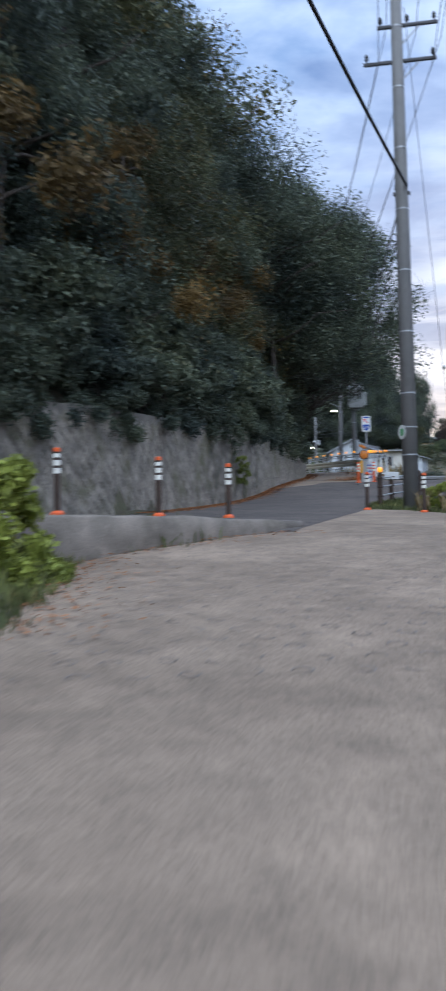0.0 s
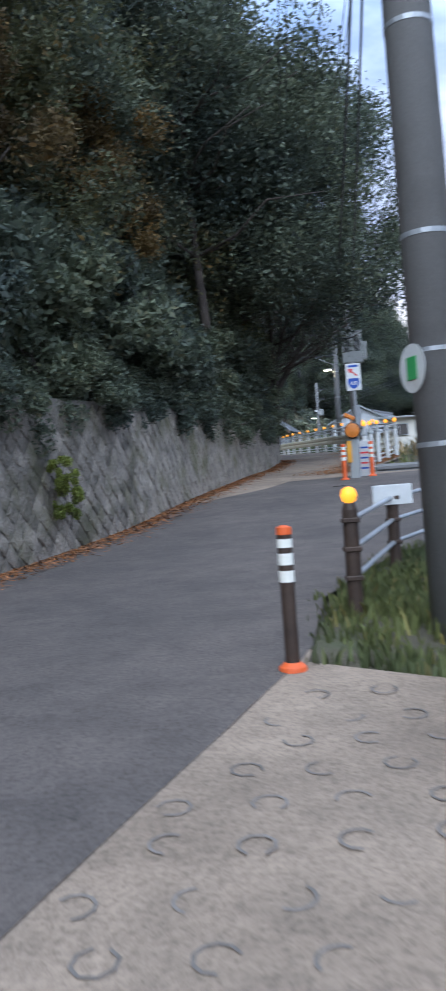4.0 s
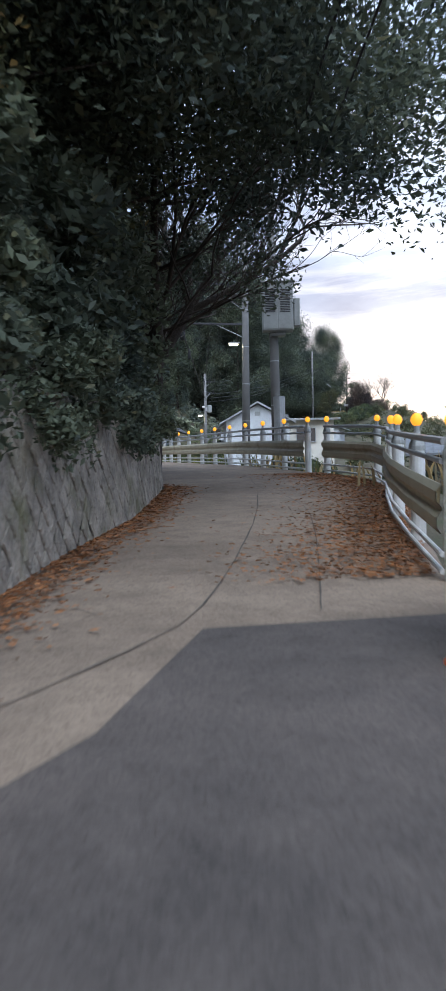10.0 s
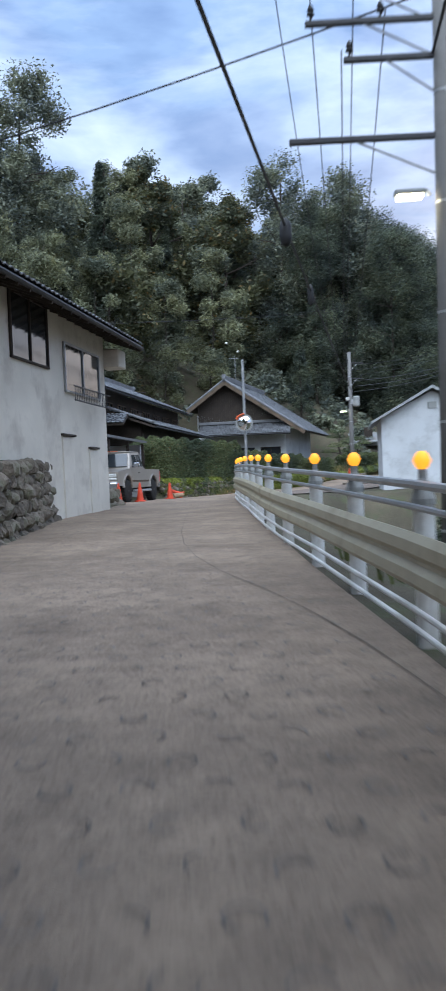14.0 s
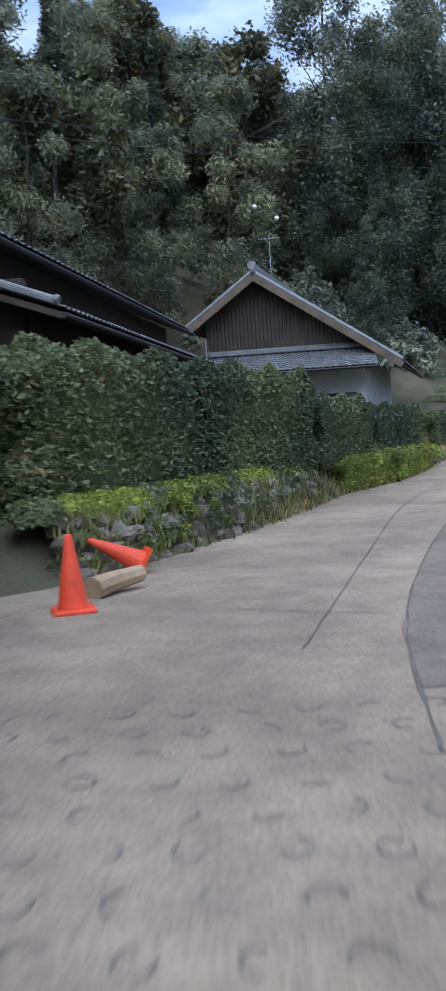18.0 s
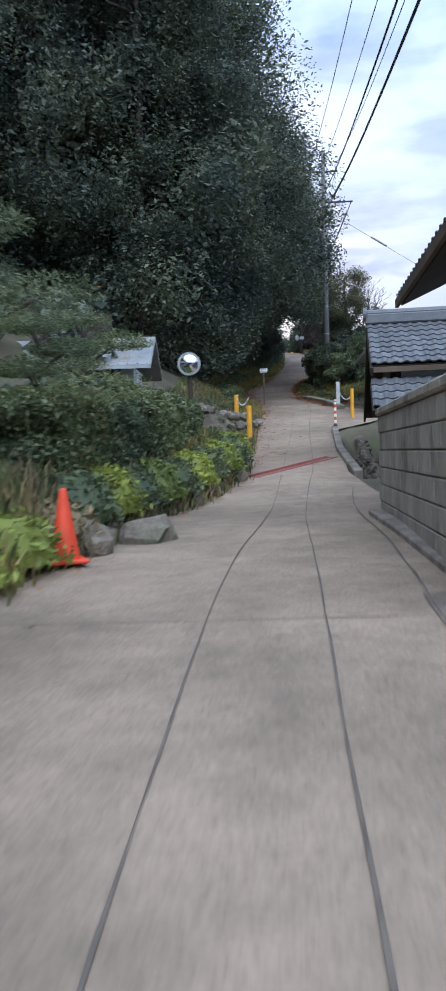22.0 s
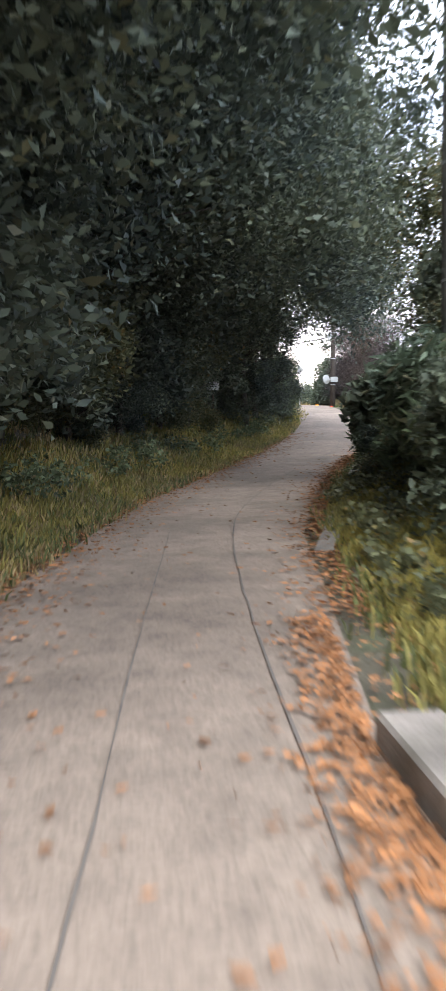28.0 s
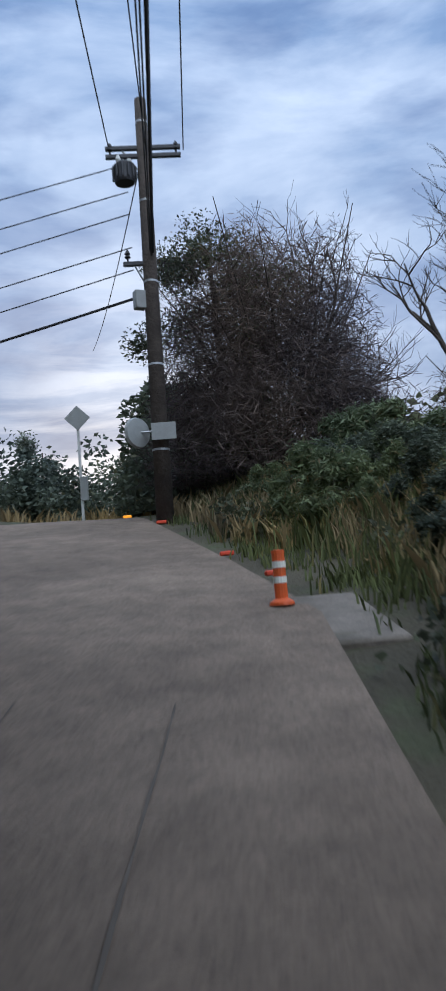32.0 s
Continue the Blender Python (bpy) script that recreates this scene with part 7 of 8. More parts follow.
# ---- buildings ----
def tile_field(e, o, u, v, nu, nv, mat, thick=.05, name="roof_tiles", each=False, label="rows of grey curved roof tiles"):
    """Roof slope from the eave corner o along u (the eave) and up v; nu x nv curved tiles on a slab."""
    o, u, v = Vector(o), Vector(u), Vector(v)
    n = u.cross(v).normalized()
    if n.z < 0:
        n = -n
    slab = Mesh()
    c = [o, o + u, o + u + v, o + v]
    slab.add([p - n * thick for p in c] + [p - n * (thick + .1) for p in c], [(0, 1, 2, 3), (7, 6, 5, 4), (0, 4, 5, 1), (1, 5, 6, 2), (2, 6, 7, 3), (3, 7, 4, 0)])
    part("roof_deck", slab, WOODD, e)
    du, dv = u / nu, v / nv
    prof = [(0, .0), (.2, .022), (.42, .02), (.62, -.008), (.85, -.008), (1.0, .0)]
    def one(base):
        vs = []
        for t, lift in ((-.04, .035), (1.06, .0)):
            for a_, h_ in prof:
                vs.append(base + du * (a_ * 1.02) + dv * t + n * (h_ + lift))
        vs += [vs[i_] - n * .03 for i_ in range(6)]
        return vs, [(i_, i_ + 1, i_ + 7, i_ + 6) for i_ in range(5)] + [(i_ + 12, i_ + 13, i_ + 1, i_) for i_ in range(5)]
    if each:
        vs, f = one(Vector((0, 0, 0)))
        me = Mesh().add(vs, f).data("roof_tile", TILE)
        for i in range(nu):
            for j in range(nv):
                ob = new("roof_tile", me)
                ob.parent = e
                ob.matrix_local = Matrix.Translation(o + du * i + dv * j)
    else:
        m = Mesh()
        for i in range(nu):
            for j in range(nv):
                m.add(*one(o + du * i + dv * j))
        tagged(part(name, m, TILEJ, e, label), kind="stuff")


def ridge_cap(e, a, b, w=.2, h=.22):
    a, b = Vector(a), Vector(b)
    d = (b - a).normalized()
    rot = d.to_track_quat("X", "Z").to_matrix().to_4x4()
    L = (b - a).length
    part("ridge", Mesh().box(tuple((a + b) / 2 + Vector((0, 0, h * .35))), (L, w, h), rot, .03), TILE, e, "stacked tile ridge")
    part("ridge", Mesh().tube([a + Vector((0, 0, h * .9)), b + Vector((0, 0, h * .9))], w * .42, 8), TILE, e, "rounded ridge tiles")
    for p in (a, b):
        part("ridge_end_tile", Mesh().lathe([(w * .75, -.04), (w * .8, .02), (w * .5, .05)], 12), TILE, e).matrix_local = Matrix.Translation(p + Vector((0, 0, h * .8))) @ d.to_track_quat("Z", "Y").to_matrix().to_4x4()


def wall_slab(e, a, b, z0, z1, th, mat, name="wall", label=""):
    a, b = Vector((*a, 0)), Vector((*b, 0))
    d = (b - a)
    rot = Matrix.Rotation(math.atan2(d.y, d.x), 4, "Z")
    c = (a + b) / 2
    return part(name, Mesh().box((c.x, c.y, (z0 + z1) / 2), (d.length, th, z1 - z0), rot, .01), mat, e, label)


def boards(e, a, b, z0, top, th, n, mat, name="board"):
    """Upright boards along a wall, each its own piece; top(t) gives the height."""
    a, b = Vector((*a, 0)), Vector((*b, 0))
    d = b - a
    rot = Matrix.Rotation(math.atan2(d.y, d.x), 4, "Z")
    for i in range(n):
        t = (i + .5) / n
        p = a + d * t
        z1 = top(t)
        if z1 - z0 > .1:
            part(name, Mesh().box((p.x, p.y, (z0 + z1) / 2), (d.length / n - .012, th, z1 - z0), rot, .006), mat, e)


def window_unit(e, M, w, h, panes=2, frame=STEEL, rail=False):
    """M stands at the window's sill centre, its y pointing into the wall."""
    wn_ = part("window", Mesh().box((0, .0, h / 2), (w, .05, h), None, .004), GLASS, e)
    wn_.matrix_world = M
    for k in range(panes + 1):
        part("window_frame", Mesh().box((-w / 2 + w * k / panes, -.03, h / 2), (.05, .06, h + .05)), frame, wn_)
    for k in (0, h):
        part("window_frame", Mesh().box((0, -.03, k), (w + .05, .07, .05)), frame, wn_)
    if rail:
        for k in (.02, .35):
            part("railing", Mesh().box((0, -.28, -.25 + k), (w + .2, .03, .03)), DARKSTEEL, wn_)
        for k in range(int(w / .13)):
            part("railing_bar", Mesh().box((-w / 2 - .05 + k * .13, -.28, -.08), (.015, .015, .36), None, .003), DARKSTEEL, wn_)
    return wn_


# cream house on the left of the bridge road
e = thing("cream_house", Matrix.Identity(4), "cream rendered two-storey house with deep dark eaves", "house")
A, B = Vector((.87, 66.3)), Vector((1.71, 73.75))
dv_ = (B - A).normalized()
inn = Vector((-dv_.y, dv_.x))
C, D_ = B + inn * 8, A + inn * 8
wall_slab(e, A - dv_ * 2, B, 4.0, 9.22, .2, CREAM, label="cream rendered wall")
wall_slab(e, B + inn * .1, C, 4.0, 9.22, .2, CREAM, label="cream rendered wall")
wall_slab(e, A - dv_ * 2 + inn * 8, C, 4.0, 9.22, .2, CREAM)
wall_slab(e, A - dv_ * 2 + inn * .1, A - dv_ * 2 + inn * 8, 4.0, 9.22, .2, CREAM)
ov = -inn * 1.0
o0, o1 = A - dv_ * 3 + ov, B + dv_ * .75 + ov
tile_field(e, (o0.x, o0.y, 8.98), (o1.x - o0.x, o1.y - o0.y, 0), (inn.x * 5, inn.y * 5, 1.9), 44, 18, TILEJ)
r0, r1 = o0 + inn * 10, o1 + inn * 10
tile_field(e, (r0.x, r0.y, 8.98), (r1.x - r0.x, r1.y - r0.y, 0), (-inn.x * 5, -inn.y * 5, 1.9), 30, 12, TILEJ)
for i in range(20):
    p = A - dv_ * 2.6 + dv_ * (i * .56)
    part("rafter", Mesh().box((p.x + ov.x * .5, p.y + ov.y * .5, 8.98), (1.1, .06, .09), Matrix.Rotation(math.atan2(inn.y, inn.x), 4, "Z") @ Matrix.Rotation(-.36, 4, "Y")), WOODD, e)
part("gutter", Mesh().tube([(o0.x, o0.y, 8.86), (o1.x, o1.y, 8.86)], .06, 8), BLACKP, e)
q = B + dv_ * .35 - inn * .25
part("eave_return", Mesh().box((q.x, q.y, 8.55), (.7, .55, .5), Matrix.Rotation(math.atan2(dv_.y, dv_.x), 4, "Z"), .03), CREAM, e)
yaw_ = math.degrees(math.atan2(dv_.y, dv_.x))
for y_, z_, w_, h_, rl in ((68.5, 7.75, 2.0, 1.35, False), (71.85, 7.35, 2.6, 1.15, True)):
    p = A + dv_ * ((y_ - A.y) / dv_.y) - inn * .105
    window_unit(e, pose(p.x, p.y, z_, 0, 0, yaw_), w_, h_, 2, WOODD if not rl else STEEL, rl)
for y_, w_, z1 in ((70.6, .75, 6.25), (72.45, .6, 6.0)):
    p = A + dv_ * ((y_ - A.y) / dv_.y) - inn * .115
    d = part("door", Mesh().box((0, 0, (z1 - 4.3) / 2), (w_, .05, z1 - 4.3), None, .01), CREAM, e, "plain cream door")
    d.matrix_world = pose(p.x, p.y, 4.3, 0, 0, yaw_)
    part("door_lintel", Mesh().box((0, -.03, z1 - 4.25), (w_ + .12, .08, .05)), WOODD, d)
rn = random.Random(3)
house_wall = thing("wall_rubble", Matrix.Identity(4), "grey rubble retaining wall below the cream house", "rubble wall", kind="structure")
for i in range(25):
    y_ = 61.4 + i * .33
    x_ = float(np.interp(y_, [61.4, 66.2, 69.6], [2.0, 1.62, 1.28]))
    for lay in range(6):
        rock(x_ - lay * .035 + rn.uniform(-.05, .05), y_ + (lay % 2) * .16, rz_(x_, y_) - .1 + lay * .25, rn.uniform(.15, .22), 700 + i * 6 + lay, flat=.85, wall=house_wall)
for i in range(7):
    rock(1.45 + rn.uniform(-.1, .1), 75 + i * .35, rz_(1.5, 75) + (i % 2) * .35 - .1, .28, 760 + i, flat=.8, wall=house_wall)
e = thing("backfill_bank", Matrix.Identity(4), "earth bank behind the rubble wall", "bank", kind="structure")
part("bank_soil", Mesh().box((.5, 65.3, 4.75), (2.0, 8.0, 1.75), Matrix.Rotation(.088, 4, "Z"), .2), EARTH, e)

# long farmhouse behind the pickup: two tiers of tiled roof
e = thing("farmhouse", Matrix.Identity(4), "long old farmhouse with two tiers of grey tiled roof", "house")
U0, U1 = Vector((-2.0, 86.9)), Vector((.88, 110.7))
du_ = (U1 - U0).normalized()
iu = Vector((-du_.y, du_.x))
tile_field(e, (U0.x, U0.y, 9.86), (U1.x - U0.x, U1.y - U0.y, 0), (iu.x * 4.2, iu.y * 4.2, 1.9), 80, 16, TILEJ)
ridge_cap(e, (U0.x + iu.x * 4.2, U0.y + iu.y * 4.2, 11.78), (U1.x + iu.x * 4.2, U1.y + iu.y * 4.2, 11.78))
bk = U0 + iu * 8.4
tile_field(e, (bk.x, bk.y, 9.86), (U1.x - U0.x, U1.y - U0.y, 0), (-iu.x * 4.2, -iu.y * 4.2, 1.9), 40, 8, TILEJ)
w0, w1 = U0 + iu * .9 + du_ * .8, U1 + iu * .9 - du_ * .8
wall_slab(e, w0, w1, 8.3, 9.95, .15, WOODD, label="dark boarded upper wall")
wall_slab(e, w0 + iu * .0, w0 + iu * 6.6, 4.6, 10.6, .15, PLASTER, label="pale plaster end wall")
for i in range(9):
    p = w0 + (w1 - w0) * ((i + .5) / 9) - iu * .09
    window_unit(e, pose(p.x, p.y, 8.75, 0, 0, math.degrees(math.atan2(du_.y, du_.x))), 1.5, .6, 3, WOODM)
V0, V1 = Vector((.74, 92.0)), Vector((2.6, 106.8))
tile_field(e, (V0.x, V0.y, 7.95), (V1.x - V0.x, V1.y - V0.y, 0), (iu.x * 2.6, iu.y * 2.6, .95), 74, 10, TILEJ)
wl0, wl1 = V0 + iu * .9 + du_ * .7, V1 + iu * .9 - du_ * .7
wall_slab(e, wl0, wl1, 4.5, 8.1, .16, WOODD, label="dark boarded lower wall")
tile_field(e, (-6.0, 90.4, 8.05), (5.4, .2, 0), (0, 1.5, .55), 26, 6, TILEJ)
for i in range(8):
    p = wl0 + (wl1 - wl0) * ((i + .5) / 8) - iu * .1
    part("lattice_panel", Mesh().box((p.x, p.y, 6.6), (1.9, .05, 1.9), Matrix.Rotation(math.atan2(du_.y, du_.x), 4, "Z")), WOODD, e, "dark wooden lattice panel")
wall_slab(e, wl0, wl0 + iu * 6, 4.5, 8.6, .16, WOODD)
part("gutter", Mesh().tube([(V0.x, V0.y, 7.86), (V1.x, V1.y, 7.86)], .05, 8), BLACKP, e)
part("gutter", Mesh().tube([(U0.x, U0.y, 9.76), (U1.x, U1.y, 9.76)], .05, 8), BLACKP, e)
ridge_cap(e, (V0.x + iu.x * .1, V0.y + iu.y * .1, 8.02), (V0.x + iu.x * 2.6, V0.y + iu.y * 2.6, 8.97), .1, .09)
ridge_cap(e, (U0.x, U0.y, 9.95), (U0.x + iu.x * 4.2, U0.y + iu.y * 4.2, 11.8), .2, .18)

# lean-to carport beside it
e = thing("carport", Matrix.Identity(4), "low dark lean-to roof on posts behind the pickup", "carport")
k0, k1 = Vector((.0, 79.6)), Vector((.89, 87.76))
kd = (k1 - k0).normalized()
ki = Vector((-kd.y, kd.x))
part("roof", Mesh().add([(k0.x, k0.y, 7.0), (k1.x, k1.y, 6.95), (k1.x + ki.x * 4, k1.y + ki.y * 4, 7.7), (k0.x + ki.x * 4, k0.y + ki.y * 4, 7.75),
                         (k0.x, k0.y, 6.9), (k1.x, k1.y, 6.85), (k1.x + ki.x * 4, k1.y + ki.y * 4, 7.6), (k0.x + ki.x * 4, k0.y + ki.y * 4, 7.65)],
                        [(0, 1, 2, 3), (7, 6, 5, 4), (0, 4, 5, 1), (1, 5, 6, 2), (2, 6, 7, 3), (3, 7, 4, 0)]), TILEJ, e, "dark metal sheet roof")
for t in (.03, .35, .68, .97):
    p = k0 + (k1 - k0) * t + ki * .15
    part("post", Mesh().box((p.x, p.y, 5.55), (.12, .12, 2.6)), WOODD, e)
wall_slab(e, k0 + ki * 3.6, k1 + ki * 3.6, 4.3, 7.5, .12, PLASTER, label="pale plaster rear wall")
wall_slab(e, k1 + ki * .3, k1 + ki * 3.6, 4.3, 6.8, .1, PLASTER)

# farmhouse with the gable towards the lane
e = thing("gabled_house", Matrix.Identity(4), "old house with dark boarded gable and grey tiled roof", "house")
gy = 115.2
ap = Vector((3.06, gy, 12.7))
le, re_ = Vector((.1, gy + .1, 10.55)), Vector((9.0, gy - .4, 8.65))
bk = Vector((2.9, 12.4, 0))
sl = ap - le
tile_field(e, le, bk, sl, 40, 14, TILEJ)
sl2 = ap - re_
tile_field(e, re_, bk, sl2, 40, 26, TILEJ)
ridge_cap(e, ap + Vector((0, -.1, .05)), ap + bk, .24, .3)
for p_, q_ in ((le, ap), (re_, ap)):
    d = (q_ - p_)
    rot = d.to_track_quat("X", "Z").to_matrix().to_4x4()
    part("bargeboard", Mesh().box(tuple((p_ + q_) / 2 + Vector((0, -.06, -.2))), (d.length, .07, .26), rot, .01), WOODM, e, "weathered bargeboard")
    part("verge_tiles", Mesh().tube([p_ + Vector((0, .05, .06)), q_ + Vector((0, .05, .06))], .1, 8), TILE, e)
gt = lambda t: float(np.interp(.9 + t * 6.6, [0.1, 3.06, 9.0], [10.4, 12.45, 8.5]))
boards(e, (.9, gy + .8), (7.5, gy + .7), 8.9, gt, .05, 40, WOODD)
wall_slab(e, (.9, gy + .9), (7.5, gy + .8), 4.6, 9.0, .12, PLASTER, label="pale plaster gable wall")
wall_slab(e, (7.5, gy + .8), (9.9, gy + 11), 4.6, 9.0, .14, PLASTER, label="pale plaster side wall")
wall_slab(e, (.9, gy + .9), (3.3, gy + 11), 4.6, 10.2, .14, PLASTER)
tile_field(e, (1.0, gy - 1.1, 8.5), (6.9, -.25, 0), (.02, 1.9, .85), 26, 8, TILEJ)
ridge_cap(e, (1.0, gy + .75, 9.4), (7.9, gy + .5, 9.4), .18, .16)
part("gutter", Mesh().tube([(1.0, gy - 1.15, 8.42), (7.9, gy - 1.4, 8.42)], .05, 8), BLACKP, e)
for i in range(3):
    window_unit(e, pose(2.4 + i * 2.0, gy + .78, 6.3, 0, 0, -1), 1.5, 1.2, 2, WOODD)
e = thing("tv_antenna", Matrix.Translation((3.84, 118.5, 12.8)), "thin television mast on the ridge", "antenna")
part("mast", Mesh().tube([(0, 0, -.1), (0, 0, 2.2)], .018, 6), STEEL, e)
part("boom", Mesh().tube([(-.5, 0, 2.0), (.5, 0, 2.0)], .012, 6), STEEL, e)

# small roofed gate and garden wall
e = thing("gate_house", pose(15.3, 131.6, 0, 0, 0, -20), "small white garden storehouse with a grey roof", "storehouse")
zb = lz(15.3, 131.6) - .3
part("wall", Mesh().box((0, .4, (zb + 8.2) / 2), (3.0, 2.2, 8.2 - zb), None, .02), PLASTER, e, "white plaster wall")
part("door", Mesh().box((.6, -.72, zb + .9), (.8, .06, 1.6)), WOODD, e)
part("roof", Mesh().prism([(-1.5, 8.15), (-1.5, 8.05), (.4, 8.95), (2.3, 8.05), (2.3, 8.15), (.4, 9.07)], 0, -2.0, 2.0), SHEETM, e, "corrugated grey roof")
# small corrugation ribs
for i in range(17):
    for s_, c_ in ((-1, -.55), (1, 1.35)):
        part("roof_rib", Mesh().box((-1.92 + i * .24, c_, 8.61), (.05, 2.08, .03), Matrix.Rotation(-s_ * .437, 4, "X"), .006), SHEETM, e)
e = thing("stone_marker", pose(18.9, 131.9, lz(18.9, 131.9), 0, 0, -20), "dark rounded memorial stone in the garden", "stone")
part("slab", Mesh().prism([(-.55, -.2), (.55, -.2), (.55, .35), (.35, .5), (-.35, .5), (-.55, .35)], 1, -.15, .15), ROCK, e)


def framed(name, label, cat, corner, ang):
    e = thing(name, pose(corner[0], corner[1], corner[2], 0, 0, ang), label, cat)
    return e


# barn by the kerb: x away from the lane, y on up the lane
e = framed("barn", "blue-grey plastered barn with curved grey tile roof", "barn", (20.92, 125.4, 5.0), -28)
part("wall", Mesh().box((2.7, .1, .75), (5.2, .2, 3.9), None, .015), PLASTER, e, "blue-grey plaster wall with a stained foot")
part("wall", Mesh().box((.1, 3.15, .4), (.18, 5.9, 3.2), None, .015), PLASTER, e)
part("wall", Mesh().box((2.7, 6.1, .4), (5.2, .2, 3.2), None, .015), PLASTER, e)
part("wall", Mesh().box((5.2, 3.1, .4), (.18, 5.8, 3.2), None, .015), PLASTER, e)
part("gable_board", Mesh().prism([(0, 1.9), (0, 2.55), (1.7, 3.55), (6.1, 1.85), (6.1, 1.7)], 0, -.03, .2), WOODD, e, "dark gable boarding")
tile_field(e, (-.45, -.3, 2.71), (5.9, 0, 0), (0, 2.0, 1.12), 26, 8, TILE, each=True)
tile_field(e, (-.45, 6.5, 1.94), (5.9, 0, 0), (0, -4.8, 1.89), 22, 16, TILEJ)
ridge_cap(e, (-.5, 1.7, 3.86), (5.4, 1.7, 3.86), .22, .24)
tile_field(e, (-.45, -1.1, 1.76), (5.9, 0, 0), (0, .95, .64), 26, 4, TILE, each=True)
part("bargeboard", Mesh().box((-.44, 4.1, 2.72), (.06, 5.15, .2), Matrix.Rotation(-.375, 4, "X")), WOODD, e, "weathered bargeboard")
part("bargeboard", Mesh().box((-.44, .7, 3.1), (.06, 2.3, .2), Matrix.Rotation(.51, 4, "X")), WOODD, e)
part("bargeboard", Mesh().box((-.44, -.62, 1.95), (.06, 1.15, .14), Matrix.Rotation(.593, 4, "X")), WOODD, e)
part("eave_board", Mesh().box((2.5, -.27, 2.58), (5.8, .05, .12)), WOODM, e)
part("pent_beam", Mesh().box((2.5, -.95, 1.68), (5.8, .1, .12)), WOODD, e)
for i in range(4):
    part("pent_bracket", Mesh().box((.3 + i * 1.6, -.5, 1.72), (.09, 1.0, .1), Matrix.Rotation(.25, 4, "X")), WOODD, e)
part("corner_post", Mesh().box((.98, -.02, .9), (.16, .06, 3.0)), WOODD, e, "dark weathered post")


def at(m, p):
    return m @ Vector(p)


# concrete block garden wall
BW0, BW1 = Vector((14.75, 114.0)), Vector((17.75, 120.5))
bwd = (BW1 - BW0).normalized()
wall_b = solid("wall_block", Mesh().box(((BW0.x + BW1.x) / 2 + .02, (BW0.y + BW1.y) / 2, 5.55), ((BW1 - BW0).length, .09, 1.3), Matrix.Rotation(math.atan2(bwd.y, bwd.x), 4, "Z")), MORTAR, "weathered concrete block wall beside the lane", "block wall", kind="structure")
bme = Mesh().box((0, 0, 0), (.39, .12, .235), None, .012).data("block", BLOCK)
cme = Mesh().box((0, 0, 0), (.46, .2, .12), None, .03).data("cap_block", BLOCK)
Lw = (BW1 - BW0).length
for j in range(6):
    nblk = int(Lw / .405)
    for i in range(nblk):
        s_ = (i + .5 + (.5 if j % 2 else 0)) * .405
        if s_ > Lw:
            continue
        p = BW0 + bwd * s_
        o = new("block", bme)
        o.parent = wall_b
        o.matrix_world = pose(p.x, p.y, 4.9 + .12 + j * .247, 0, 0, math.degrees(math.atan2(bwd.y, bwd.x)))
for i in range(int(Lw / .47)):
    p = BW0 + bwd * (i + .5) * .47
    o = new("cap_block", cme)
    o.parent = wall_b
    o.matrix_world = pose(p.x, p.y, 4.9 + 6 * .247 + .06, 0, 0, math.degrees(math.atan2(bwd.y, bwd.x)))

# house behind the block wall
e = framed("tiled_house", "pale house with grey tiled roof behind the block wall", "house", (18.75, 121.3, 5.65), -25)
bm_ = e.matrix_world.copy()
m4 = bm_.to_3x3()
part("wall", Mesh().box((3.6, -4.0, .85), (5.6, 7.6, 3.9), None, .02), PLASTER, e)
tile_field(e, (-.1, .4, 2.75), (0, -8.6, 0), (3.6, 0, 1.6), 30, 14, TILEJ)
tile_field(e, (7.1, .4, 2.75), (0, -8.6, 0), (-3.6, 0, 1.6), 20, 8, TILEJ)
part("fascia", Mesh().box((-.12, -3.9, 2.65), (.06, 8.6, .14)), WOODM, e)
ridge_cap(e, (3.5, .4, 4.3), (3.5, -8.2, 4.3), .22, .26)

# garage beyond the barn
e = framed("garage", "pale garage with a white shutter and grey roof", "garage", (26.75, 136.6, rz_(26.5, 136.6) - .1), -24)
part("wall", Mesh().box((3.0, 1.8, 1.15), (4.9, 4.2, 2.5), None, .02), PLASTER, e, "pale panelled wall")
sh = part("shutter", Mesh().box((3.0, -.33, 1.0), (3.2, .05, 2.0), None, .008), WHITEP, e, "white roller shutter")
for i in range(16):
    part("shutter_slat", Mesh().box((3.0, -.365, .1 + i * .122), (3.15, .03, .1), None, .01), WHITEP, sh)
part("roof", Mesh().prism([(-.1, 2.3), (-.1, 2.42), (3.0, 3.35), (6.1, 2.42), (6.1, 2.3), (3.0, 3.2)], 1, -.9, 4.5), SHEETM, e, "grey sheet roof")
part("gable", Mesh().prism([(.55, 2.35), (3.0, 3.15), (5.45, 2.35)], 1, -.3, -.22), PLASTER, e)
part("downpipe", Mesh().tube([(.3, -.4, 2.3), (.5, -.36, 2.1), (.5, -.36, 0)], .04, 8), WHITEP, e)
part("side_cladding", Mesh().box((.5, 1.8, .8), (.05, 4.2, 1.6)), SHEETM, e, "corrugated metal side cladding")
for i in range(26):
    part("cladding_rib", Mesh().tube([(.47, -.2 + i * .16, .05), (.47, -.2 + i * .16, 1.6)], .02, 5), SHEETM, e)

# white shed, annexe and field barns across the valley
e = thing("white_shed", pose(13.7, 89.6, 0, 0, 0, -5), "white gabled shed below the road", "shed")
zs_ = lz(13.7, 91) - .3
part("wall", Mesh().prism([(-2.3, zs_), (2.3, zs_), (2.3, 7.6), (0, 8.75), (-2.3, 7.6)], 1, 0, 5), PLASTER, e, "white gable wall")
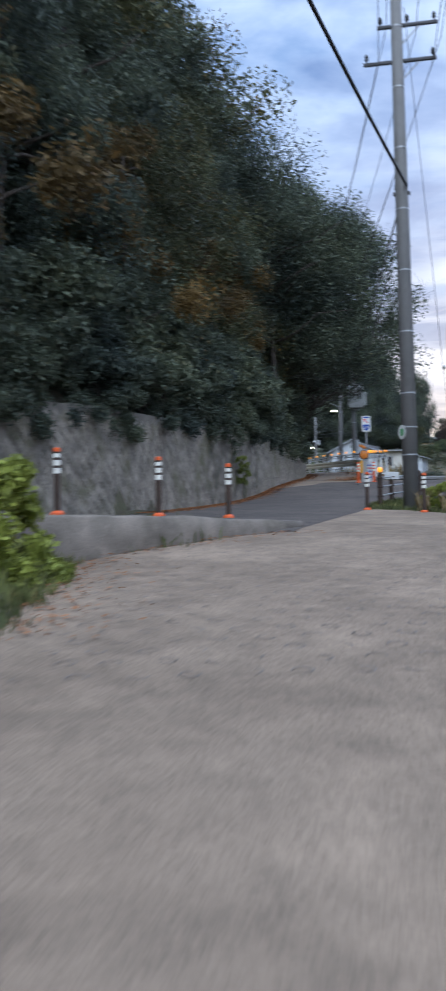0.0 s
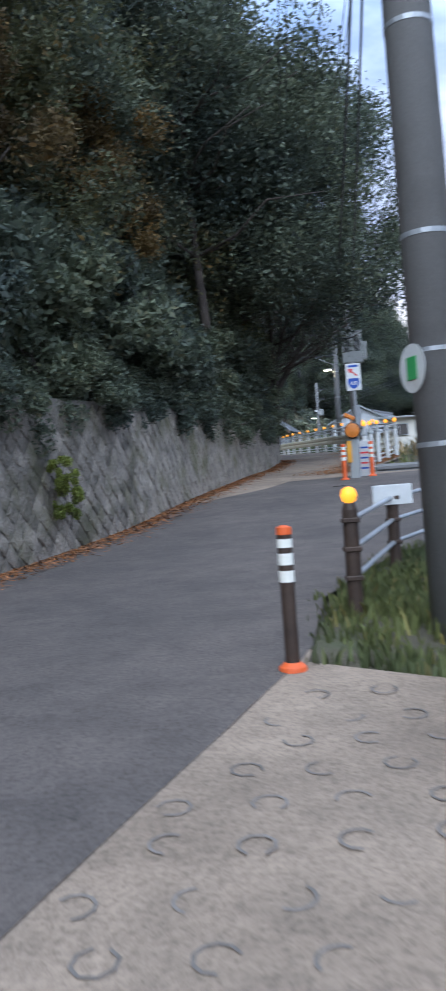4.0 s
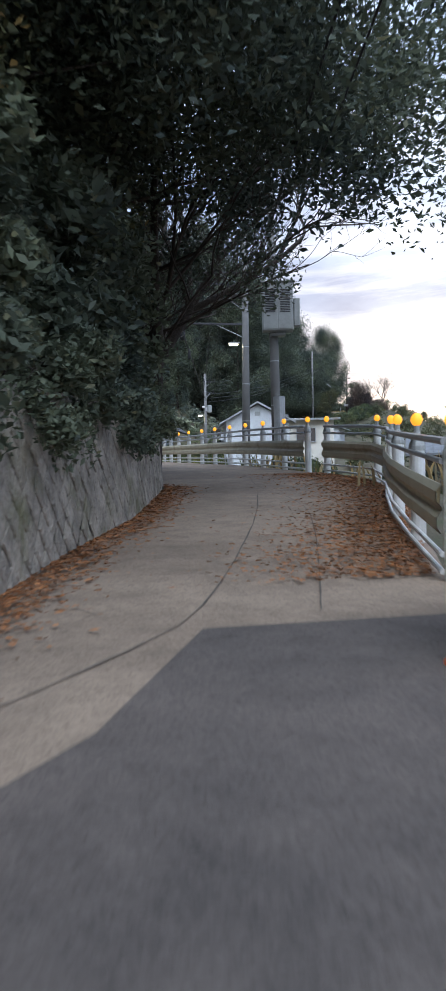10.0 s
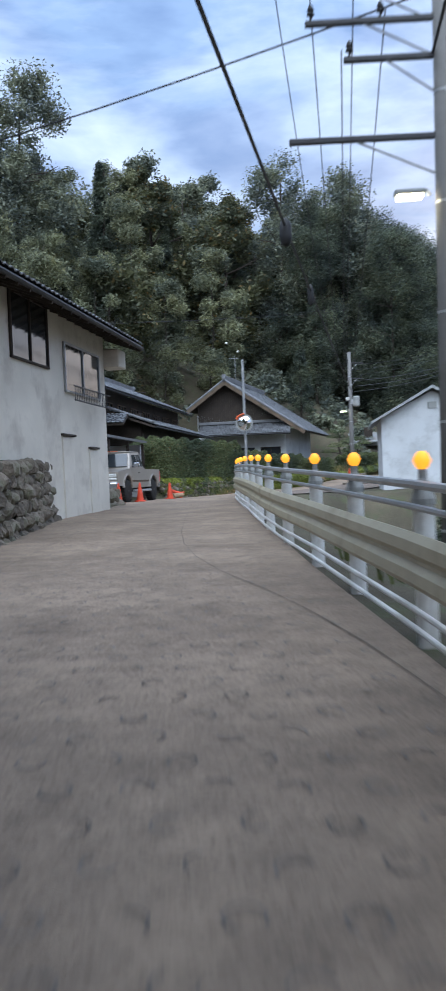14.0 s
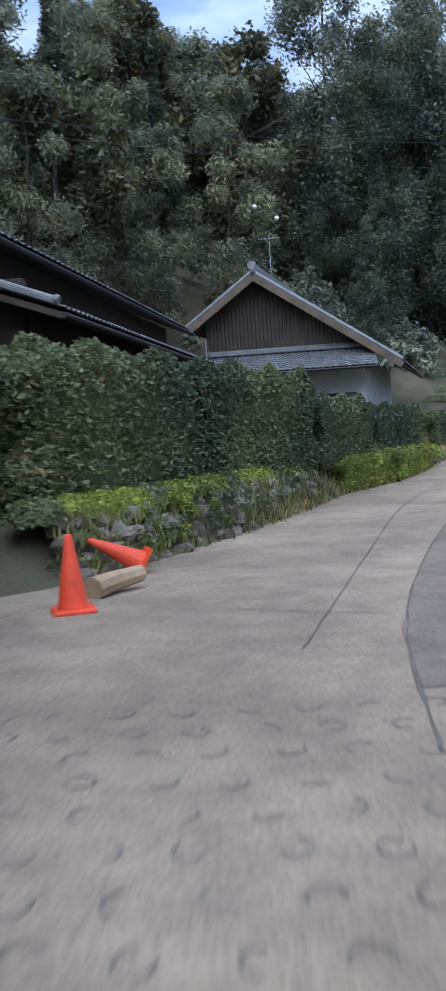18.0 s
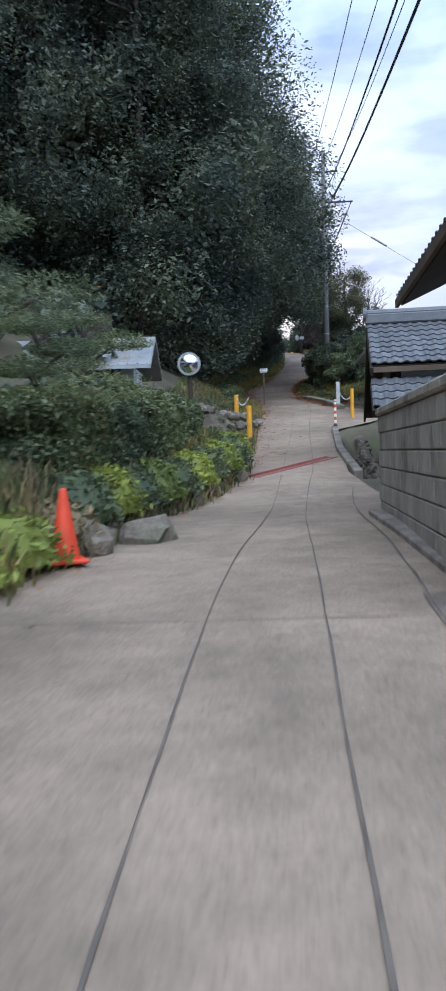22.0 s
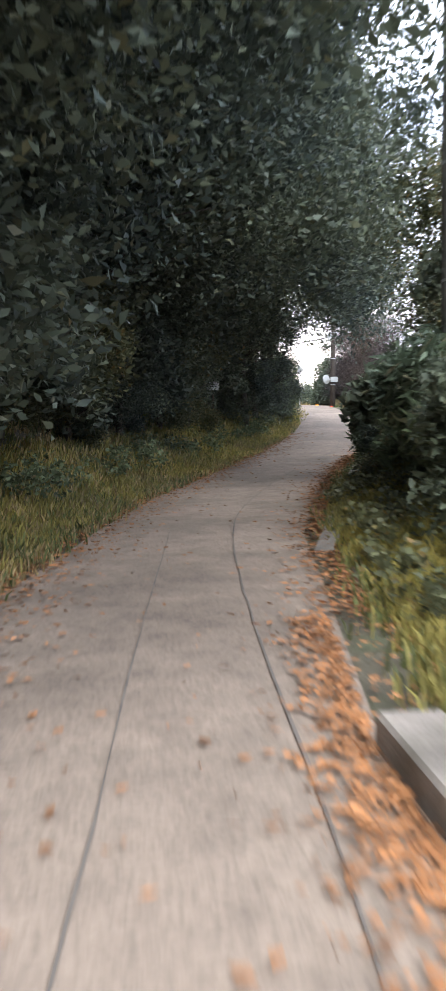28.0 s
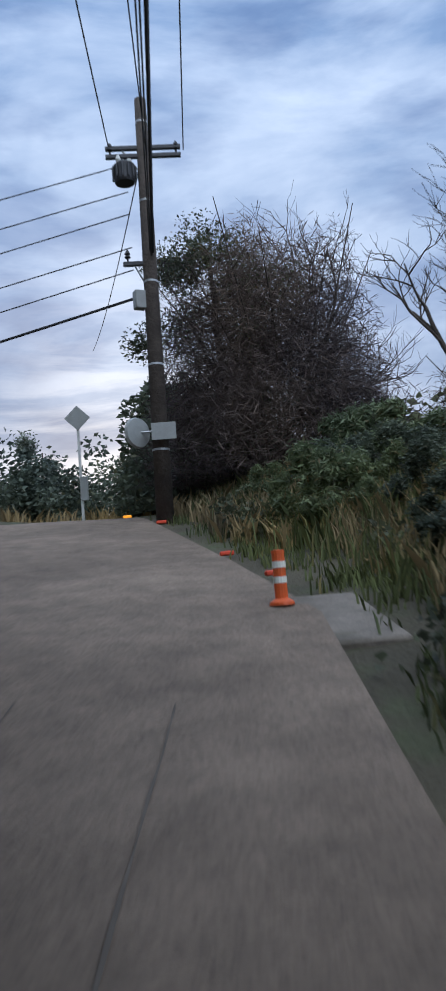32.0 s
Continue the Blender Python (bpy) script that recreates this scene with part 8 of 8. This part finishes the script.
part("roof", Mesh().prism([(-2.75, 7.35), (-2.75, 7.47), (0, 8.98), (2.75, 7.47), (2.75, 7.35), (0, 8.84)], 1, -.4, 5.4), SHEETM, e, "pale sheet roof")
part("vent", Mesh().box((0, -.02, 8.1), (.4, .04, .3)), BOXGREY, e)
e = thing("annexe", pose(17.6, 90.0, 0, 0, 0, -5), "low beige annexe with a flat pale roof", "shed")
part("wall", Mesh().box((0, 1.5, (zs_ + 7.6) / 2), (3.4, 4, 7.6 - zs_), None, .02), CREAM, e)
part("roof", Mesh().box((0, 1.4, 7.75), (4.2, 5, .16), Matrix.Rotation(.06, 4, "X"), .02), SHEETM, e)
window_unit(e, pose(17.2, 89.45, 6.0, 0, 0, -5), 1.4, 1.0, 2)
for nm, x, y, w, d, zt, rot in (("field_barn", 25.5, 80.5, 7.5, 4, 5.9, -20), ("field_barn", 36, 66, 9, 5, 4.9, -15), ("field_barn", 58, 84, 10, 5, 6.0, 10)):
    z0 = lz(x, y) - .4
    h_ = max(zt, z0 + 2.2)
    e = thing(nm, pose(x, y, 0, 0, 0, rot), "low barn with a long dark tiled roof in the field", "barn", "field barns")
    part("wall", Mesh().box((0, d / 2, (z0 + h_ - .9) / 2), (w - .8, d - .8, h_ - .9 - z0), None, .02), WOODD, e)
    part("roof", Mesh().prism([(-.3, h_ - 1.25), (-.3, h_ - 1.1), (d / 2, h_), (d + .3, h_ - 1.1), (d + .3, h_ - 1.25), (d / 2, h_ - .18)], 0, -w / 2, w / 2), TILEJ, e, "long dark tiled roof")
    for i in range(int(w / .5)):
        part("roof_batten", Mesh().box((-w / 2 + .25 + i * .5, d / 4 - .15, h_ - .53), (.06, d / 2 + .4, .04), Matrix.Rotation(math.atan2(1.1, d / 2 + .3), 4, "X"), .01), TILEJ, e)


# ---- pickup truck ----
def pickup(m, label):
    e = thing("pickup_truck", m, label, "pickup truck")
    # local: x to its left side (towards the lane), y backwards, ground at z = 0, front at y = 0
    W = .93
    def side(poly, x0, x1, mat, name, lab="", par=None):
        return part(name, Mesh().prism(poly, 0, x0, x1), mat, par or e, lab)
    body = [(.1, .62), (.02, .8), (.05, 1.12), (1.35, 1.24), (1.5, 1.26), (3.15, 1.26), (3.2, 1.22), (5.2, 1.22), (5.25, .68), (4.75, .62), (4.68, .84), (4.5, 1.0), (4.15, 1.02), (3.92, .84), (3.85, .55), (1.52, .52), (1.45, .84), (1.25, 1.0), (.9, 1.02), (.68, .84), (.6, .62)]
    bd = side(body, -W, W, CARPAINT, "body", "champagne beige metallic body")
    cab = Mesh()
    lo, hi = [(1.42, 1.25), (3.12, 1.25)], [(1.95, 1.86), (2.95, 1.88)]
    cv = [(-W + .02, 1.42, 1.25), (W - .02, 1.42, 1.25), (W - .02, 3.15, 1.25), (-W + .02, 3.15, 1.25), (-W + .2, 2.0, 1.84), (W - .2, 2.0, 1.84), (W - .18, 3.0, 1.86), (-W + .18, 3.0, 1.86)]
    cab.add(cv, [(0, 1, 5, 4), (1, 2, 6, 5), (2, 3, 7, 6), (3, 0, 4, 7), (4, 5, 6, 7)])
    part("cab_roof", cab, CARPAINT, e)
    part("roof_panel", Mesh().box((0, 2.5, 1.87), (1.5, 1.05, .05), None, .02), CARPAINT, e)
    def quad(name, pts, mat, lab=""):
        n = (Vector(pts[1]) - Vector(pts[0])).cross(Vector(pts[2]) - Vector(pts[0])).normalized() * .012
        return part(name, Mesh().add([Vector(p) + n for p in pts] + [Vector(p) - n for p in pts], [(0, 1, 2, 3), (7, 6, 5, 4), (0, 4, 5, 1), (1, 5, 6, 2), (2, 6, 7, 3), (3, 7, 4, 0)]), mat, e, lab)
    quad("windscreen", [(-.8, 1.445, 1.32), (.8, 1.445, 1.32), (.68, 1.91, 1.8), (-.68, 1.91, 1.8)], GLASS)
    for s in (1, -1):
        quad("side_window", [(s * .915, 1.75, 1.3), (s * .915, 2.4, 1.3), (s * .77, 2.42, 1.76), (s * .77, 2.08, 1.76)], GLASS)
        quad("side_window", [(s * .915, 2.5, 1.3), (s * .915, 3.02, 1.32), (s * .775, 2.95, 1.77), (s * .77, 2.5, 1.76)], GLASS)
        dr = part("door", Mesh().box((s * .935, 2.05, .9), (.012, .98, .66), None, .004), CARPAINT, e)
        part("door_handle", Mesh().box((s * .95, 2.42, 1.08), (.02, .14, .035)), BLACKP, dr)
        part("side_trim", Mesh().box((s * .945, 2.6, .78), (.02, 2.1, .07), None, .008), WOODM, e, "tan side moulding")
        mr = part("door_mirror", Mesh().box((s * 1.08, 1.72, 1.36), (.22, .1, .17), None, .03), CHROME, e, "chrome door mirror")
        part("mirror_arm", Mesh().box((s * .95, 1.75, 1.3), (.14, .05, .05)), BLACKP, mr)
        part("headlight", Mesh().box((s * .68, .05, .98), (.36, .1, .14), None, .03), HEADL, e, "clear headlight")
        part("indicator", Mesh().box((s * .68, .04, .86), (.36, .09, .08), None, .02), HEADL, e)
        part("running_board", Mesh().tube([(s * .98, 1.6, .42), (s * .98, 3.7, .42)], .045, 8), STEEL, e)
        part("tail_light", Mesh().box((s * .88, 5.24, .95), (.12, .06, .42), None, .02), SIGNRED, e)
        for yw in (1.06, 4.28):
            wh = part("wheel", Mesh().lathe([(.25, -.14), (.36, -.13), (.42, -.09), (.425, 0), (.42, .09), (.36, .13), (.25, .14)], 26), TYRE, e, "big off-road tyre", True)
            wh.matrix_local = pose(s * .82, yw, .42, 0, 90, 0)
            part("rim", Mesh().lathe([(.24, .11), (.22, .13), (.1, .09), (.05, .14)], 20), DARKSTEEL, wh).matrix_local = pose(0, 0, 0, 0 if s > 0 else 180)
            for i in range(24):
                t = i / 24 * 6.283
                part("tread_lug", Mesh().box((.425 * math.cos(t), .425 * math.sin(t), 0), (.03, .06, .24), Matrix.Rotation(t, 4, "Z"), .006), TYRE, wh)
            part("arch_flare", Mesh().tube([(s * .93, yw + .5 * math.cos(t), .5 + .52 * math.sin(t)) for t in np.linspace(.1, 3.04, 12)], .045, 6), CARPAINT, e)
    gr = part("grille", Mesh().box((0, .03, .93), (1.02, .06, .3), None, .02), BLACKP, e)
    part("grille_bar", Mesh().box((0, -.005, .93), (1.02, .03, .05), None, .01), CARPAINT, gr)
    part("badge", Mesh().box((0, -.025, .93), (.2, .02, .07), None, .01), YELLOW, gr)
    part("front_bumper", Mesh().box((0, .0, .62), (1.86, .2, .24), None, .05), CHROME, e, "pale chrome bumper")
    part("number_plate", Mesh().box((-.1, -.11, .66), (.33, .01, .16)), WHITEP, e)
    part("rear_bumper", Mesh().box((0, 5.3, .6), (1.8, .14, .18), None, .04), STEEL, e)
    part("bed_floor", Mesh().box((0, 4.2, 1.2), (1.5, 1.9, .04)), BLACKP, e)
    part("chassis", Mesh().box((0, 2.6, .5), (1.2, 4.6, .16)), BLACKP, e)
    for yw in (1.06, 4.28):
        part("axle", Mesh().tube([(-.8, yw, .42), (.8, yw, .42)], .06, 8), BLACKP, e)
    part("roof_marker", Mesh().box((0, 2.02, 1.9), (.5, .06, .03), None, .01), ORANGEP, e)
    return e


tm = pose(.03, 80.07, rz_(.6, 82), 0, 0, -8.6)
pickup(tm, "champagne beige lifted pickup truck parked beside the hedge")
